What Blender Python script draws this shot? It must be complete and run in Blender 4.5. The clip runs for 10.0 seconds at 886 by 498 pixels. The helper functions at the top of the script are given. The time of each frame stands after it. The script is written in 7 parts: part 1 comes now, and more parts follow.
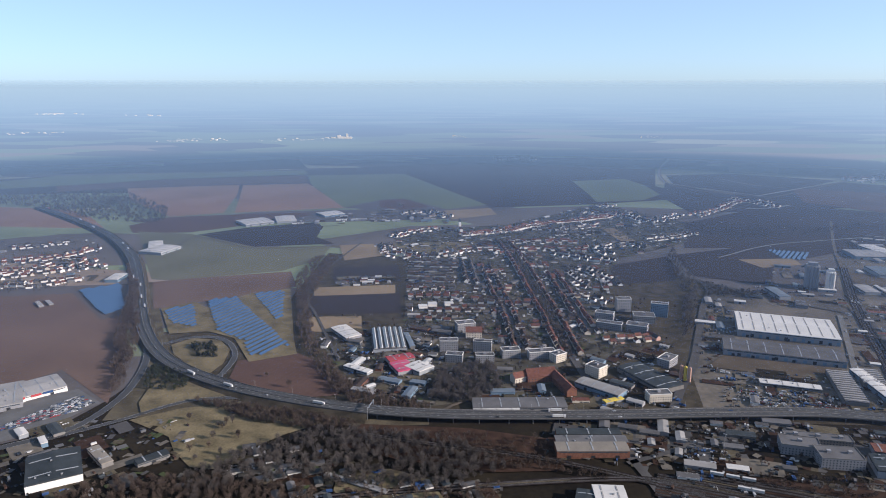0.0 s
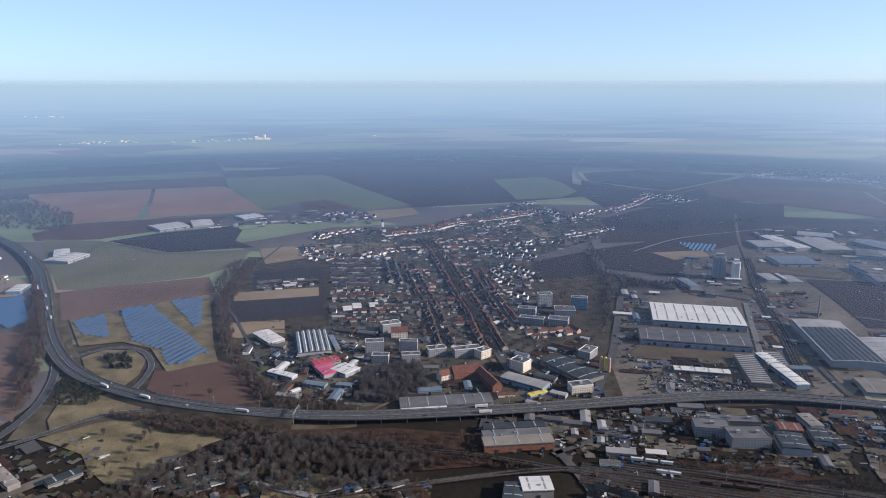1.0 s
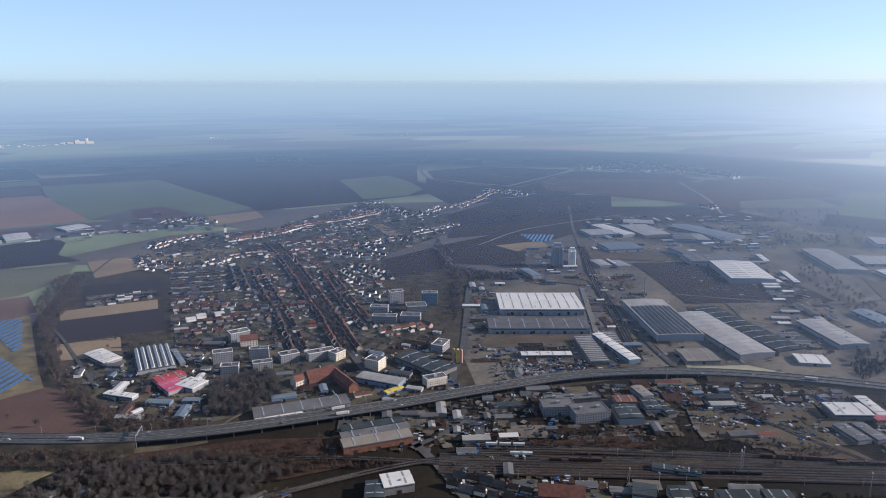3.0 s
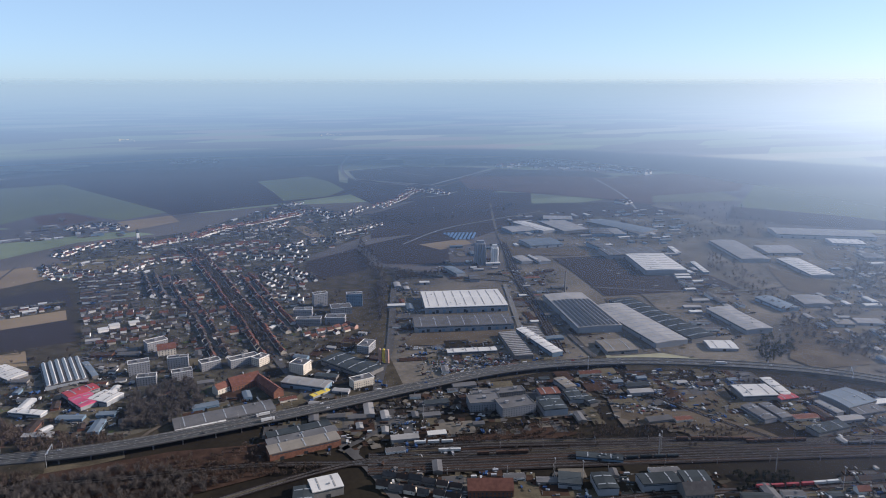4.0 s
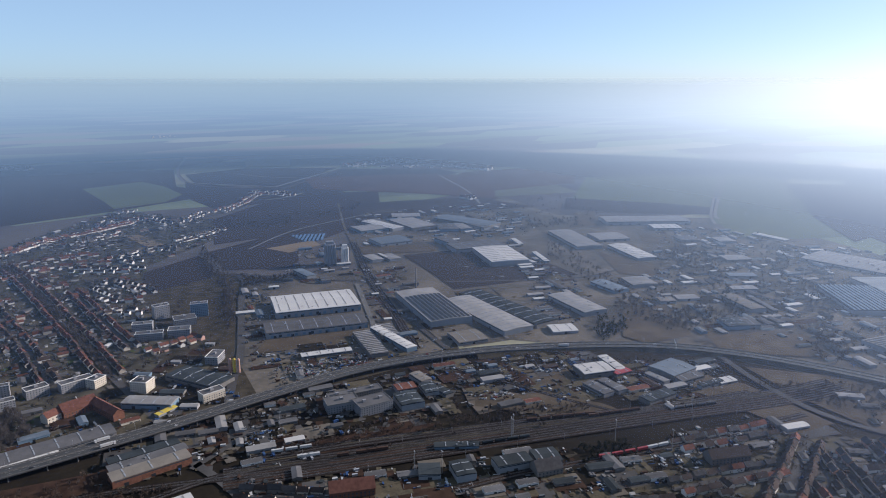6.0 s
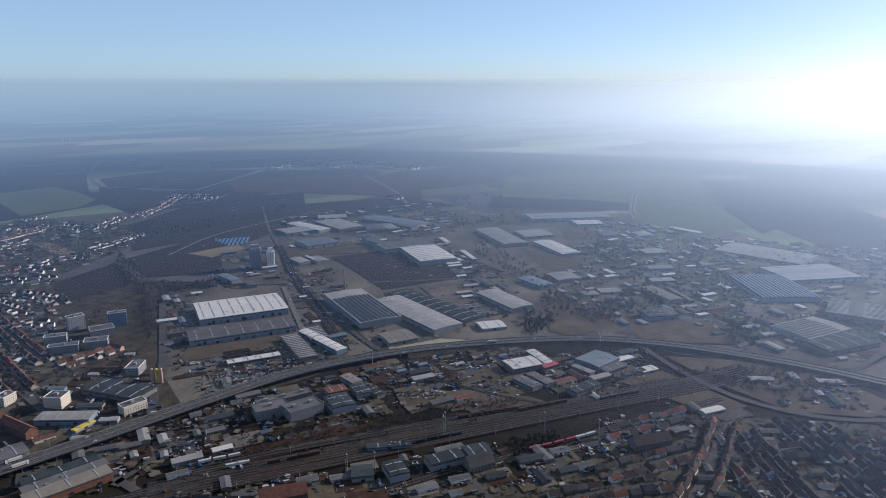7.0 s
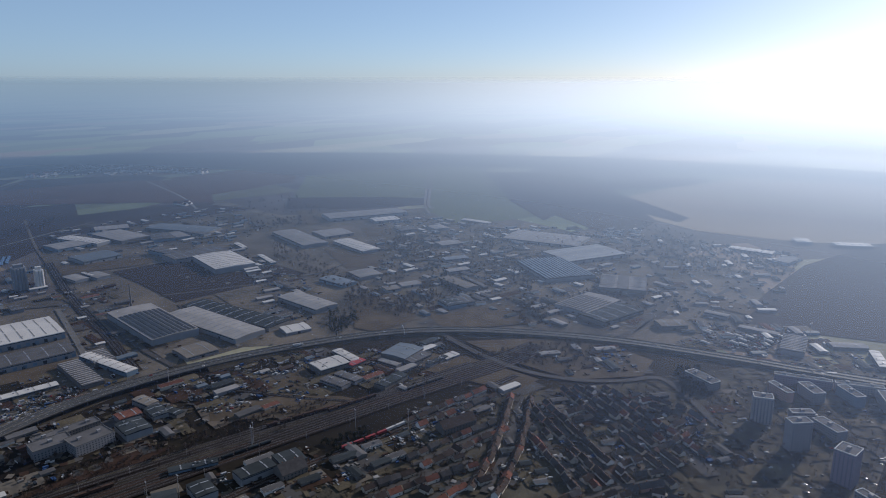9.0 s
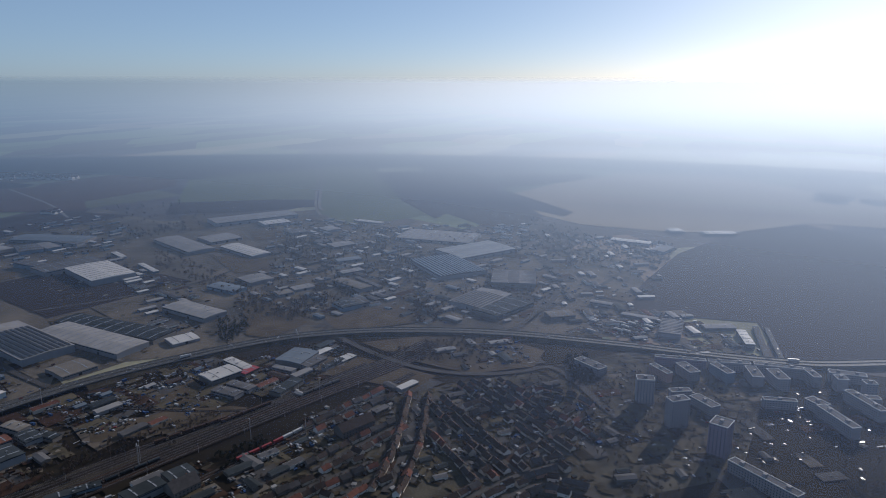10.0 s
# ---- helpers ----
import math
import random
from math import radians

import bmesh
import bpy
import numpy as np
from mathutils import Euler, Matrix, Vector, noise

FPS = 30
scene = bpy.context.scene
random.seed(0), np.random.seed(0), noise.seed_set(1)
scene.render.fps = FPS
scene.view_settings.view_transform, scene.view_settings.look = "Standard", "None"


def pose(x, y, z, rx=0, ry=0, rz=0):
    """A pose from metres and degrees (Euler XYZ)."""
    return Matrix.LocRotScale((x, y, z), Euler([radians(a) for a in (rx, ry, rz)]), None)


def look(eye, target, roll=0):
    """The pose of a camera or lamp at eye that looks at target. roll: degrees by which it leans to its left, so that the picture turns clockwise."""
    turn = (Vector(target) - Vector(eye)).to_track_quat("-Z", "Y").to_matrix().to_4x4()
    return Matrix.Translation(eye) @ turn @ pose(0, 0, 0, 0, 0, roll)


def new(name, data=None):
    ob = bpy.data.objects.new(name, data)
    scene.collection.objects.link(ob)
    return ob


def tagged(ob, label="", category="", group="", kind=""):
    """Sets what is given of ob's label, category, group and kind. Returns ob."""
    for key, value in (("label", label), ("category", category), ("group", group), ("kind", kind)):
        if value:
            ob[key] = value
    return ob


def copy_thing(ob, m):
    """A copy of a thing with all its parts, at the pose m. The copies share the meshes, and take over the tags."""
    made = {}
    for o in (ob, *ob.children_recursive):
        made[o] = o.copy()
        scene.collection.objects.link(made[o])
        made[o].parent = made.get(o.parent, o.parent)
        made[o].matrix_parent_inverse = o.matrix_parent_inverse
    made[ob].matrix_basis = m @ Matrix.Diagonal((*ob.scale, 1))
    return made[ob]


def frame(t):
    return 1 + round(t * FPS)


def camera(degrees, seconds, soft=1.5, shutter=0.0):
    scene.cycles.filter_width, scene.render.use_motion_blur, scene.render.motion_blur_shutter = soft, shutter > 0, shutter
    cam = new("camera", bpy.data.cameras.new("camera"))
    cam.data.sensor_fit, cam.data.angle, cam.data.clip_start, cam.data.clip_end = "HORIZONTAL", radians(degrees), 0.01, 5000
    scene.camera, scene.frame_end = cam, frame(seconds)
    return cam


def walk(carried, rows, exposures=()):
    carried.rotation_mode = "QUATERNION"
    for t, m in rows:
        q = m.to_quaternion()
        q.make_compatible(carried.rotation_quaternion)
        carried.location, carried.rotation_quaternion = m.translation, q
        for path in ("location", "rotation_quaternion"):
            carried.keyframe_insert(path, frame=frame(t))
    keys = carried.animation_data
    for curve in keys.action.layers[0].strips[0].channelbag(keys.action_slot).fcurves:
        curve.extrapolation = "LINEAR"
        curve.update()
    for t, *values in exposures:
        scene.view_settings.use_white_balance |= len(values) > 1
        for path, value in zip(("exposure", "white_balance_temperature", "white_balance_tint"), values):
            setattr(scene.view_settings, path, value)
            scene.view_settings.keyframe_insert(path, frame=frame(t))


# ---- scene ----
cam = camera(65.12, 10.0, soft=1.0)
# t, x, y, z, yaw, pitch, roll
ROWS = [
    (0, -0.00, 0.00, 400.00, 0.000, -13.288, -0.041),
    (0.5, 0.09, -0.46, 399.93, -3.253, -13.289, -0.016),
    (1, 0.18, -0.92, 399.85, -6.483, -13.295, -0.017),
    (1.5, 0.26, -1.39, 399.79, -9.672, -13.305, -0.026),
    (2, 0.32, -1.90, 399.74, -12.858, -13.311, 0.017),
    (2.5, 0.33, -2.44, 399.71, -16.023, -13.314, 0.034),
    (4, 0.28, -4.22, 399.69, -25.637, -13.368, 0.012),
    (4.5, 0.23, -4.92, 399.74, -28.943, -13.381, 0.029),
    (5, 0.14, -5.71, 399.83, -32.204, -13.417, 0.023),
    (5.5, 0.01, -6.58, 399.96, -35.403, -13.436, 0.030),
    (7, -0.55, -9.34, 400.35, -44.312, -13.447, 0.032),
    (7.5, -0.69, -10.35, 400.45, -48.263, -13.462, 0.056),
    (8, -0.86, -11.37, 400.52, -52.350, -13.489, 0.084),
    (8.5, -1.03, -12.38, 400.57, -56.573, -13.502, 0.094),
    (9, -1.21, -13.39, 400.58, -61.059, -13.517, 0.078),
    (9.5, -1.38, -14.37, 400.57, -65.615, -13.519, 0.088),
    (10, -1.56, -15.31, 400.54, -70.057, -13.522, 0.107),
]
EXPOSURES = ((0, 1.06, 6500, 14), (2.5, 1.01, 6500, 14), (5.5, 0.84, 6400, 14), (7.5, 0.56, 6330, 13), (9, 0.24, 6280, 13), (10, 0.0, 6250, 13))
walk(cam, [(t, pose(x, y, z, 90 + pitch, 0, yaw) @ pose(0, 0, 0, 0, 0, roll)) for t, x, y, z, yaw, pitch, roll in ROWS], EXPOSURES)

# ---- sky and sun ----
SUN_YAW, SUN_UP = -104.0, 21.0          # turn from +y to the left, height, in degrees
world = bpy.data.worlds.new("sky")
scene.world = world
world.use_nodes = True
wn = world.node_tree.nodes
sky = wn.new("ShaderNodeTexSky")
sky.sky_type, sky.sun_disc = "NISHITA", False
sky.sun_elevation, sky.sun_rotation = radians(SUN_UP), radians(-SUN_YAW)
sky.air_density, sky.dust_density, sky.ozone_density, sky.altitude = 0.6, 0.8, 4.0, 400
wn["Background"].inputs["Strength"].default_value = 0.078
pale = wn.new("ShaderNodeMix")          # high thin haze pales the whole sky
pale.data_type = "RGBA"
pale.inputs["Factor"].default_value, pale.inputs["B"].default_value = 0.36, (4.9, 6.9, 8.5, 1)
world.node_tree.links.new(sky.outputs[0], pale.inputs["A"])
world.node_tree.links.new(pale.outputs["Result"], wn["Background"].inputs["Color"])
lamp = bpy.data.lights.new("sun", "SUN")
lamp.energy, lamp.angle, lamp.color = 5.0, radians(0.6), (1.0, 0.93, 0.82)
sun_at = Vector((-math.sin(radians(SUN_YAW)) * math.cos(radians(SUN_UP)), math.cos(radians(SUN_YAW)) * math.cos(radians(SUN_UP)), math.sin(radians(SUN_UP))))
new("sun", lamp).matrix_world = look(sun_at * 3000, (0, 0, 0))

# haze: distance in which it thickens, its growth, its painted tones away from the sun, and the sun glow painted below
# it, above 1
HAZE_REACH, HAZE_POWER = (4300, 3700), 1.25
HAZE_PAINT_LOW = ((0.135, 0.212, 0.360), (0.78, 0.95, 1.22))
HAZE_PAINT_MID = ((0.222, 0.325, 0.462), (1.50, 1.60, 1.70))
HAZE_PAINT_TOP = ((0.305, 0.408, 0.495), (1.94, 1.90, 1.87))

# ---- materials ----
MATS = {}


def mat(name, col, rough=0.8, metal=0.0, var=0.25, scale=0.12, rand=0.0, col2=None, bump=0.0, stripes=None):
    """A surface: noise at two scales between two tones, a tone of its own for each object (rand), tilled lines (stripes: spacing, turn)."""
    if name in MATS:
        return MATS[name]
    m = bpy.data.materials.new(name)
    m.use_nodes = True
    n, link = m.node_tree.nodes, m.node_tree.links.new
    bsdf = n["Principled BSDF"]
    bsdf.inputs["Roughness"].default_value, bsdf.inputs["Metallic"].default_value = rough, metal
    bsdf.inputs["Specular IOR Level"].default_value = 0.04 if rough >= 0.9 else 0.3
    geo = n.new("ShaderNodeNewGeometry")
    big, fine = n.new("ShaderNodeTexNoise"), n.new("ShaderNodeTexNoise")
    big.inputs["Scale"].default_value, big.inputs["Detail"].default_value = scale, 5
    fine.inputs["Scale"].default_value, fine.inputs["Detail"].default_value = scale * 14, 3
    link(geo.outputs["Position"], big.inputs["Vector"])
    link(geo.outputs["Position"], fine.inputs["Vector"])
    add = n.new("ShaderNodeMath")
    add.operation = "MULTIPLY_ADD"
    add.inputs[1].default_value = 0.45
    link(fine.outputs[0], add.inputs[0])
    link(big.outputs[0], add.inputs[2])
    ramp = n.new("ShaderNodeMapRange")
    ramp.inputs["From Min"].default_value, ramp.inputs["From Max"].default_value = 0.5, 0.95
    link(add.outputs[0], ramp.inputs["Value"])
    tone = ramp.outputs[0]
    if stripes:
        turn = n.new("ShaderNodeMapping")
        turn.inputs["Rotation"].default_value = (0, 0, radians(stripes[1]))
        link(geo.outputs["Position"], turn.inputs["Vector"])
        wave = n.new("ShaderNodeTexWave")
        wave.inputs["Scale"].default_value, wave.inputs["Distortion"].default_value = 0.314 / stripes[0], 2.5
        wave.inputs["Detail"].default_value = 3
        link(turn.outputs[0], wave.inputs["Vector"])
        more = n.new("ShaderNodeMath")
        more.operation = "MULTIPLY_ADD"
        more.inputs[1].default_value = 0.3
        link(wave.outputs["Fac"], more.inputs[0])
        link(tone, more.inputs[2])
        tone = more.outputs[0]
    mix = n.new("ShaderNodeMix")
    mix.data_type = "RGBA"
    albedo_scale = (0.68, 0.65, 0.66)          # scale on every base colour, set along with the exposure
    lo, hi = [c * (1 - var) * k for c, k in zip(col, albedo_scale)], [min(1, c * (1 + var) * k) for c, k in zip(col2 or col, albedo_scale)]
    mix.inputs["A"].default_value, mix.inputs["B"].default_value = (*lo, 1), (*hi, 1)
    link(tone, mix.inputs["Factor"])
    colour = mix.outputs["Result"]
    if rand:
        info, hsv, rr = n.new("ShaderNodeObjectInfo"), n.new("ShaderNodeHueSaturation"), n.new("ShaderNodeMapRange")
        rr.inputs["To Min"].default_value, rr.inputs["To Max"].default_value = 1 - rand, 1 + rand
        if name.startswith(("tile", "render", "twigs", "grey_twigs", "rust")):         # joined pieces each have a tone too
            both = n.new("ShaderNodeMath")
            both.operation = "MULTIPLY_ADD"
            both.inputs[1].default_value = 0.6
            link(geo.outputs["Random Per Island"], both.inputs[0])
            half = n.new("ShaderNodeMath")
            half.operation = "MULTIPLY"
            half.inputs[1].default_value = 0.6
            link(info.outputs["Random"], half.inputs[0])
            link(half.outputs[0], both.inputs[2])
            link(both.outputs[0], rr.inputs["Value"])
        else:
            link(info.outputs["Random"], rr.inputs["Value"])
        link(rr.outputs[0], hsv.inputs["Value"])
        link(colour, hsv.inputs["Color"])
        colour = hsv.outputs[0]
    link(colour, bsdf.inputs["Base Color"])
    if bump:
        bm = n.new("ShaderNodeBump")
        bm.inputs["Strength"].default_value, bm.inputs["Distance"].default_value = 0.6, bump
        link(add.outputs[0], bm.inputs["Height"])
        link(bm.outputs[0], bsdf.inputs["Normal"])
    MATS[name] = m
    return m


mat("bank_grass", (0.046, 0.040, 0.029), 0.95, var=0.4, scale=0.05, col2=(0.066, 0.056, 0.040))
mat("earth", (0.018, 0.015, 0.013), 0.95, var=0.4, scale=0.012, col2=(0.022, 0.018, 0.012), bump=0.5)
mat("town_soil", (0.050, 0.049, 0.045), 0.95, var=0.45, scale=0.03, col2=(0.085, 0.078, 0.060), bump=0.4)
mat("brown_field", (0.135, 0.094, 0.078), 0.95, var=0.18, scale=0.006, stripes=(9, 30))
mat("red_field", (0.254, 0.158, 0.113), 0.95, var=0.18, scale=0.005, stripes=(16, 70))
mat("dark_field", (0.042, 0.036, 0.038), 0.95, var=0.06, scale=0.002)
mat("far_dark_field", (0.046, 0.038, 0.038), 0.9, var=0.2, scale=0.006, stripes=(14, 60))
mat("soil_field", (0.095, 0.060, 0.050), 0.95, var=0.2, scale=0.01, stripes=(7, 25))
mat("green_field", (0.125, 0.145, 0.085), 0.95, var=0.14, scale=0.004, stripes=(18, 10))
mat("pale_field", (0.289, 0.289, 0.191), 0.95, var=0.16, scale=0.004, stripes=(20, 50))
mat("tan_field", (0.229, 0.177, 0.120), 0.95, var=0.2, scale=0.01, stripes=(6, 80))
mat("wide_stubble", (0.38, 0.31, 0.22), 0.95, var=0.15, scale=0.004, stripes=(18, 20))
mat("dry_grass", (0.070, 0.062, 0.045), 0.95, var=0.35, scale=0.03, col2=(0.105, 0.090, 0.062), bump=0.3)
mat("meadow_grass", (0.118, 0.100, 0.062), 0.95, var=0.3, scale=0.03, col2=(0.175, 0.145, 0.088), bump=0.3)
mat("olive_field", (0.135, 0.135, 0.092), 0.95, var=0.18, scale=0.006, stripes=(14, 20))
mat("sand", (0.125, 0.105, 0.085), 0.95, var=0.25, scale=0.04)
mat("heath", (0.050, 0.030, 0.022), 0.95, var=0.4, scale=0.08)
mat("asphalt", (0.048, 0.049, 0.052), 0.8, var=0.2, scale=0.05)
mat("lot_asphalt", (0.115, 0.113, 0.112), 0.85, var=0.2, scale=0.05)
mat("worn_asphalt", (0.080, 0.078, 0.078), 0.9, var=0.25, scale=0.04)
mat("yard", (0.085, 0.083, 0.080), 0.95, var=0.3, scale=0.009, col2=(0.15, 0.132, 0.108), bump=0.2)
mat("pale_track", (0.22, 0.21, 0.19), 0.9, var=0.15, scale=0.03)
mat("stubble_ground", (0.098, 0.079, 0.058), 0.95, var=0.3, scale=0.03, bump=0.3)
mat("garden_green", (0.062, 0.078, 0.036), 0.95, var=0.35, scale=0.08)
mat("concrete", (0.13, 0.125, 0.12), 0.85, var=0.2, scale=0.2)
mat("track_bed", (0.030, 0.027, 0.025), 0.95, var=0.4, scale=0.06, col2=(0.019, 0.014, 0.014))
mat("ballast", (0.044, 0.038, 0.035), 0.95, var=0.3, scale=0.1)
mat("rail_steel", (0.30, 0.28, 0.27), 0.45, 0.8, var=0.2)
mat("galvanised", (0.42, 0.43, 0.44), 0.5, 0.6, var=0.15)
mat("line_paint", (0.45, 0.45, 0.43), 0.7, var=0.1)
mat("white_roof", (0.56, 0.55, 0.53), 0.75, var=0.08, scale=0.04, rand=0.1)
mat("pale_roof", (0.30, 0.295, 0.29), 0.90, var=0.15, scale=0.06, rand=0.12)
mat("grey_roof", (0.12, 0.12, 0.125), 0.90, var=0.2, scale=0.06, rand=0.25)
mat("dark_roof", (0.045, 0.055, 0.062), 0.90, var=0.25, scale=0.06, rand=0.25)
mat("blue_roof", (0.125, 0.16, 0.20), 0.75, var=0.15, scale=0.06, rand=0.2)
mat("red_roof", (0.36, 0.045, 0.055), 0.6, var=0.15, scale=0.06)
mat("pink_roof", (0.50, 0.075, 0.15), 0.6, var=0.12, scale=0.06)
mat("yellow_roof", (0.62, 0.47, 0.07), 0.6, var=0.12)
mat("tan_roof", (0.22, 0.20, 0.175), 0.90, var=0.15, scale=0.06, rand=0.12)
mat("tile_red", (0.130, 0.060, 0.046), 0.92, var=0.25, scale=0.25, rand=0.5)
mat("tile_brown", (0.056, 0.044, 0.040), 0.92, var=0.25, scale=0.25, rand=0.5)
mat("tile_grey", (0.062, 0.060, 0.062), 0.92, var=0.25, scale=0.25, rand=0.5)
mat("render_white", (0.72, 0.71, 0.68), 0.85, var=0.1, scale=0.15, rand=0.12)
mat("render_cream", (0.55, 0.50, 0.42), 0.85, var=0.12, scale=0.15, rand=0.2)
mat("render_grey", (0.15, 0.145, 0.14), 0.85, var=0.15, scale=0.15, rand=0.2)
mat("render_pink", (0.45, 0.28, 0.22), 0.85, var=0.12, scale=0.15, rand=0.2)
mat("brick", (0.175, 0.084, 0.059), 0.9, var=0.25, scale=0.5, rand=0.2)
mat("metal_wall", (0.26, 0.285, 0.31), 0.55, var=0.08, scale=0.1, rand=0.12)
mat("blue_wall", (0.14, 0.22, 0.30), 0.55, var=0.1, scale=0.1, rand=0.12)
mat("panel_wall", (0.24, 0.245, 0.26), 0.8, var=0.1, scale=0.2, rand=0.12)
mat("purple_wall", (0.197, 0.164, 0.223), 0.8, var=0.1, scale=0.2)
mat("dark_opening", (0.03, 0.033, 0.038), 0.3, var=0.2)
mat("glass", (0.055, 0.07, 0.085), 0.12, var=0.2)
mat("saw_glass", (0.62, 0.66, 0.68), 0.25, var=0.1)
mat("skylight", (0.30, 0.32, 0.34), 0.25, var=0.1)
mat("solar_glass", (0.045, 0.095, 0.19), 0.22, var=0.15, scale=0.2)
mat("solar_dark", (0.014, 0.016, 0.024), 0.55, var=0.2, scale=0.2)
mat("bark", (0.068, 0.054, 0.044), 0.95, var=0.3, scale=1.0, rand=0.2)
mat("twigs", (0.085, 0.066, 0.055), 0.95, var=0.35, scale=0.08, rand=0.3)
mat("grey_twigs", (0.082, 0.074, 0.070), 0.95, var=0.35, scale=0.05, rand=0.25)
mat("needles", (0.028, 0.034, 0.022), 0.9, var=0.4, scale=0.2, rand=0.3)
mat("hedge", (0.035, 0.035, 0.022), 0.95, var=0.4, scale=0.3, rand=0.3)
for car_name, car_col in (("white", (0.75, 0.75, 0.75)), ("silver", (0.42, 0.43, 0.45)), ("black", (0.02, 0.02, 0.022)), ("blue", (0.04, 0.09, 0.22)), ("red", (0.35, 0.03, 0.03)), ("grey", (0.14, 0.145, 0.15))):
    mat("paint_" + car_name, car_col, 0.25, 0.2, var=0.03)
mat("rubber", (0.02, 0.02, 0.02), 0.9, var=0.1)
mat("trailer_white", (0.5, 0.5, 0.49), 0.5, var=0.06)
mat("trailer_red", (0.30, 0.035, 0.04), 0.5, var=0.06)
mat("rust", (0.075, 0.048, 0.038), 0.9, var=0.4, scale=0.4, rand=0.3)


def patchwork(n, link, vector):
    """Tones of a plain of large fields, from a place on the ground."""
    turn = n.new("ShaderNodeMapping")
    turn.inputs["Rotation"].default_value, turn.inputs["Scale"].default_value = (0, 0, radians(27)), (1 / 760, 1 / 300, 0)
    link(vector, turn.inputs["Vector"])
    cells = n.new("ShaderNodeTexVoronoi")
    cells.distance, cells.voronoi_dimensions = "CHEBYCHEV", "2D"
    cells.inputs["Scale"].default_value, cells.inputs["Randomness"].default_value = 1.0, 0.85
    link(turn.outputs[0], cells.inputs["Vector"])
    bw = n.new("ShaderNodeSeparateColor")
    link(cells.outputs["Color"], bw.inputs[0])
    ramp = n.new("ShaderNodeValToRGB")
    ramp.color_ramp.interpolation = "CONSTANT"
    tones = ((0.0, (0.070, 0.062, 0.064)), (0.28, (0.140, 0.160, 0.100)), (0.46, (0.085, 0.073, 0.070)), (0.62, (0.180, 0.138, 0.112)), (0.76, (0.112, 0.122, 0.086)), (0.9, (0.220, 0.205, 0.145)))
    ramp.color_ramp.elements[1].position = tones[1][0]
    for e, (p, c) in zip(ramp.color_ramp.elements, tones):
        e.color = (*c, 1)
    for p, c in tones[2:]:
        ramp.color_ramp.elements.new(p).color = (*c, 1)
    link(bw.outputs[0], ramp.inputs[0])
    return ramp.outputs[0]


def plain_material():
    m = mat("plain", (0.05, 0.05, 0.05), 0.95, scale=0.004, var=0.35, bump=0.4)
    n, link = m.node_tree.nodes, m.node_tree.links.new
    geo = n.new("ShaderNodeNewGeometry")
    tone = next(x for x in n if x.bl_idname == "ShaderNodeMapRange")
    grain = n.new("ShaderNodeMapRange")
    grain.inputs["To Min"].default_value, grain.inputs["To Max"].default_value = 0.75, 1.3
    link(tone.outputs[0], grain.inputs["Value"])
    mul = n.new("ShaderNodeVectorMath")
    mul.operation = "SCALE"
    link(patchwork(n, link, geo.outputs["Position"]), mul.inputs[0])
    link(grain.outputs[0], mul.inputs["Scale"])
    link(mul.outputs[0], n["Principled BSDF"].inputs["Base Color"])


plain_material()


# ---- mesh tools ----
class Mesh:
    def __init__(self):
        self.v, self.f = [], []

    def poly(self, *pts):
        k = len(self.v)
        self.v.extend(pts)
        self.f.append(tuple(range(k, k + len(pts))))
        return self

    def box(self, x0, y0, z0, x1, y1, z1):
        k = len(self.v)
        self.v.extend([(x0, y0, z0), (x1, y0, z0), (x1, y1, z0), (x0, y1, z0), (x0, y0, z1), (x1, y0, z1), (x1, y1, z1), (x0, y1, z1)])
        for q in ((0, 3, 2, 1), (4, 5, 6, 7), (0, 1, 5, 4), (1, 2, 6, 5), (2, 3, 7, 6), (3, 0, 4, 7)):
            self.f.append(tuple(k + i for i in q))
        return self

    def tube(self, p, q, r0, r1, sides=6):
        p, q = Vector(p), Vector(q)
        turn = (q - p).to_track_quat("Z", "Y")
        k = len(self.v)
        for c, r in ((p, r0), (q, r1)):
            for i in range(sides):
                a = math.tau * i / sides
                self.v.append(tuple(c + turn @ Vector((math.cos(a) * r, math.sin(a) * r, 0))))
        for i in range(sides):
            j = (i + 1) % sides
            self.f.append((k + i, k + j, k + sides + j, k + sides + i))
        self.f.append(tuple(k + sides + i for i in range(sides)))
        self.f.append(tuple(k + i for i in reversed(range(sides))))
        return self

    def data(self, name, material, smooth=False):
        me = bpy.data.meshes.new(name)
        me.from_pydata(self.v, [], self.f)
        me.materials.append(MATS[material])
        return me


def part(name, mesh, material, parent, label="", at=None):
    """One mesh under a thing or a part. mesh: a Mesh, or the data of a piece made before."""
    ob = new(name, mesh if isinstance(mesh, bpy.types.Mesh) else mesh.data(name, material))
    ob.parent = parent
    if at is not None:
        ob.matrix_basis = at
    return tagged(ob, label)


def thing(name, m, label, category, group="", kind=""):
    ob = new(name)
    ob.empty_display_size = 0.5
    ob.matrix_basis = m
    return tagged(ob, label, category, group, kind)


def setting(name, mesh, material, label, category):
    return tagged(new(name, mesh.data(name, material)), label, category, kind="structure")


def tri_mesh(name, verts, material):
    """Triangles from an array of shape (n, 3, 3)."""
    n = len(verts)
    me = bpy.data.meshes.new(name)
    me.vertices.add(3 * n)
    me.vertices.foreach_set("co", verts.reshape(-1).astype(np.float32))
    me.loops.add(3 * n)
    me.loops.foreach_set("vertex_index", np.arange(3 * n, dtype=np.int32))
    me.polygons.add(n)
    me.polygons.foreach_set("loop_start", np.arange(0, 3 * n, 3, dtype=np.int32))
    me.update(calc_edges=True)
    me.materials.append(MATS[material])
    return me


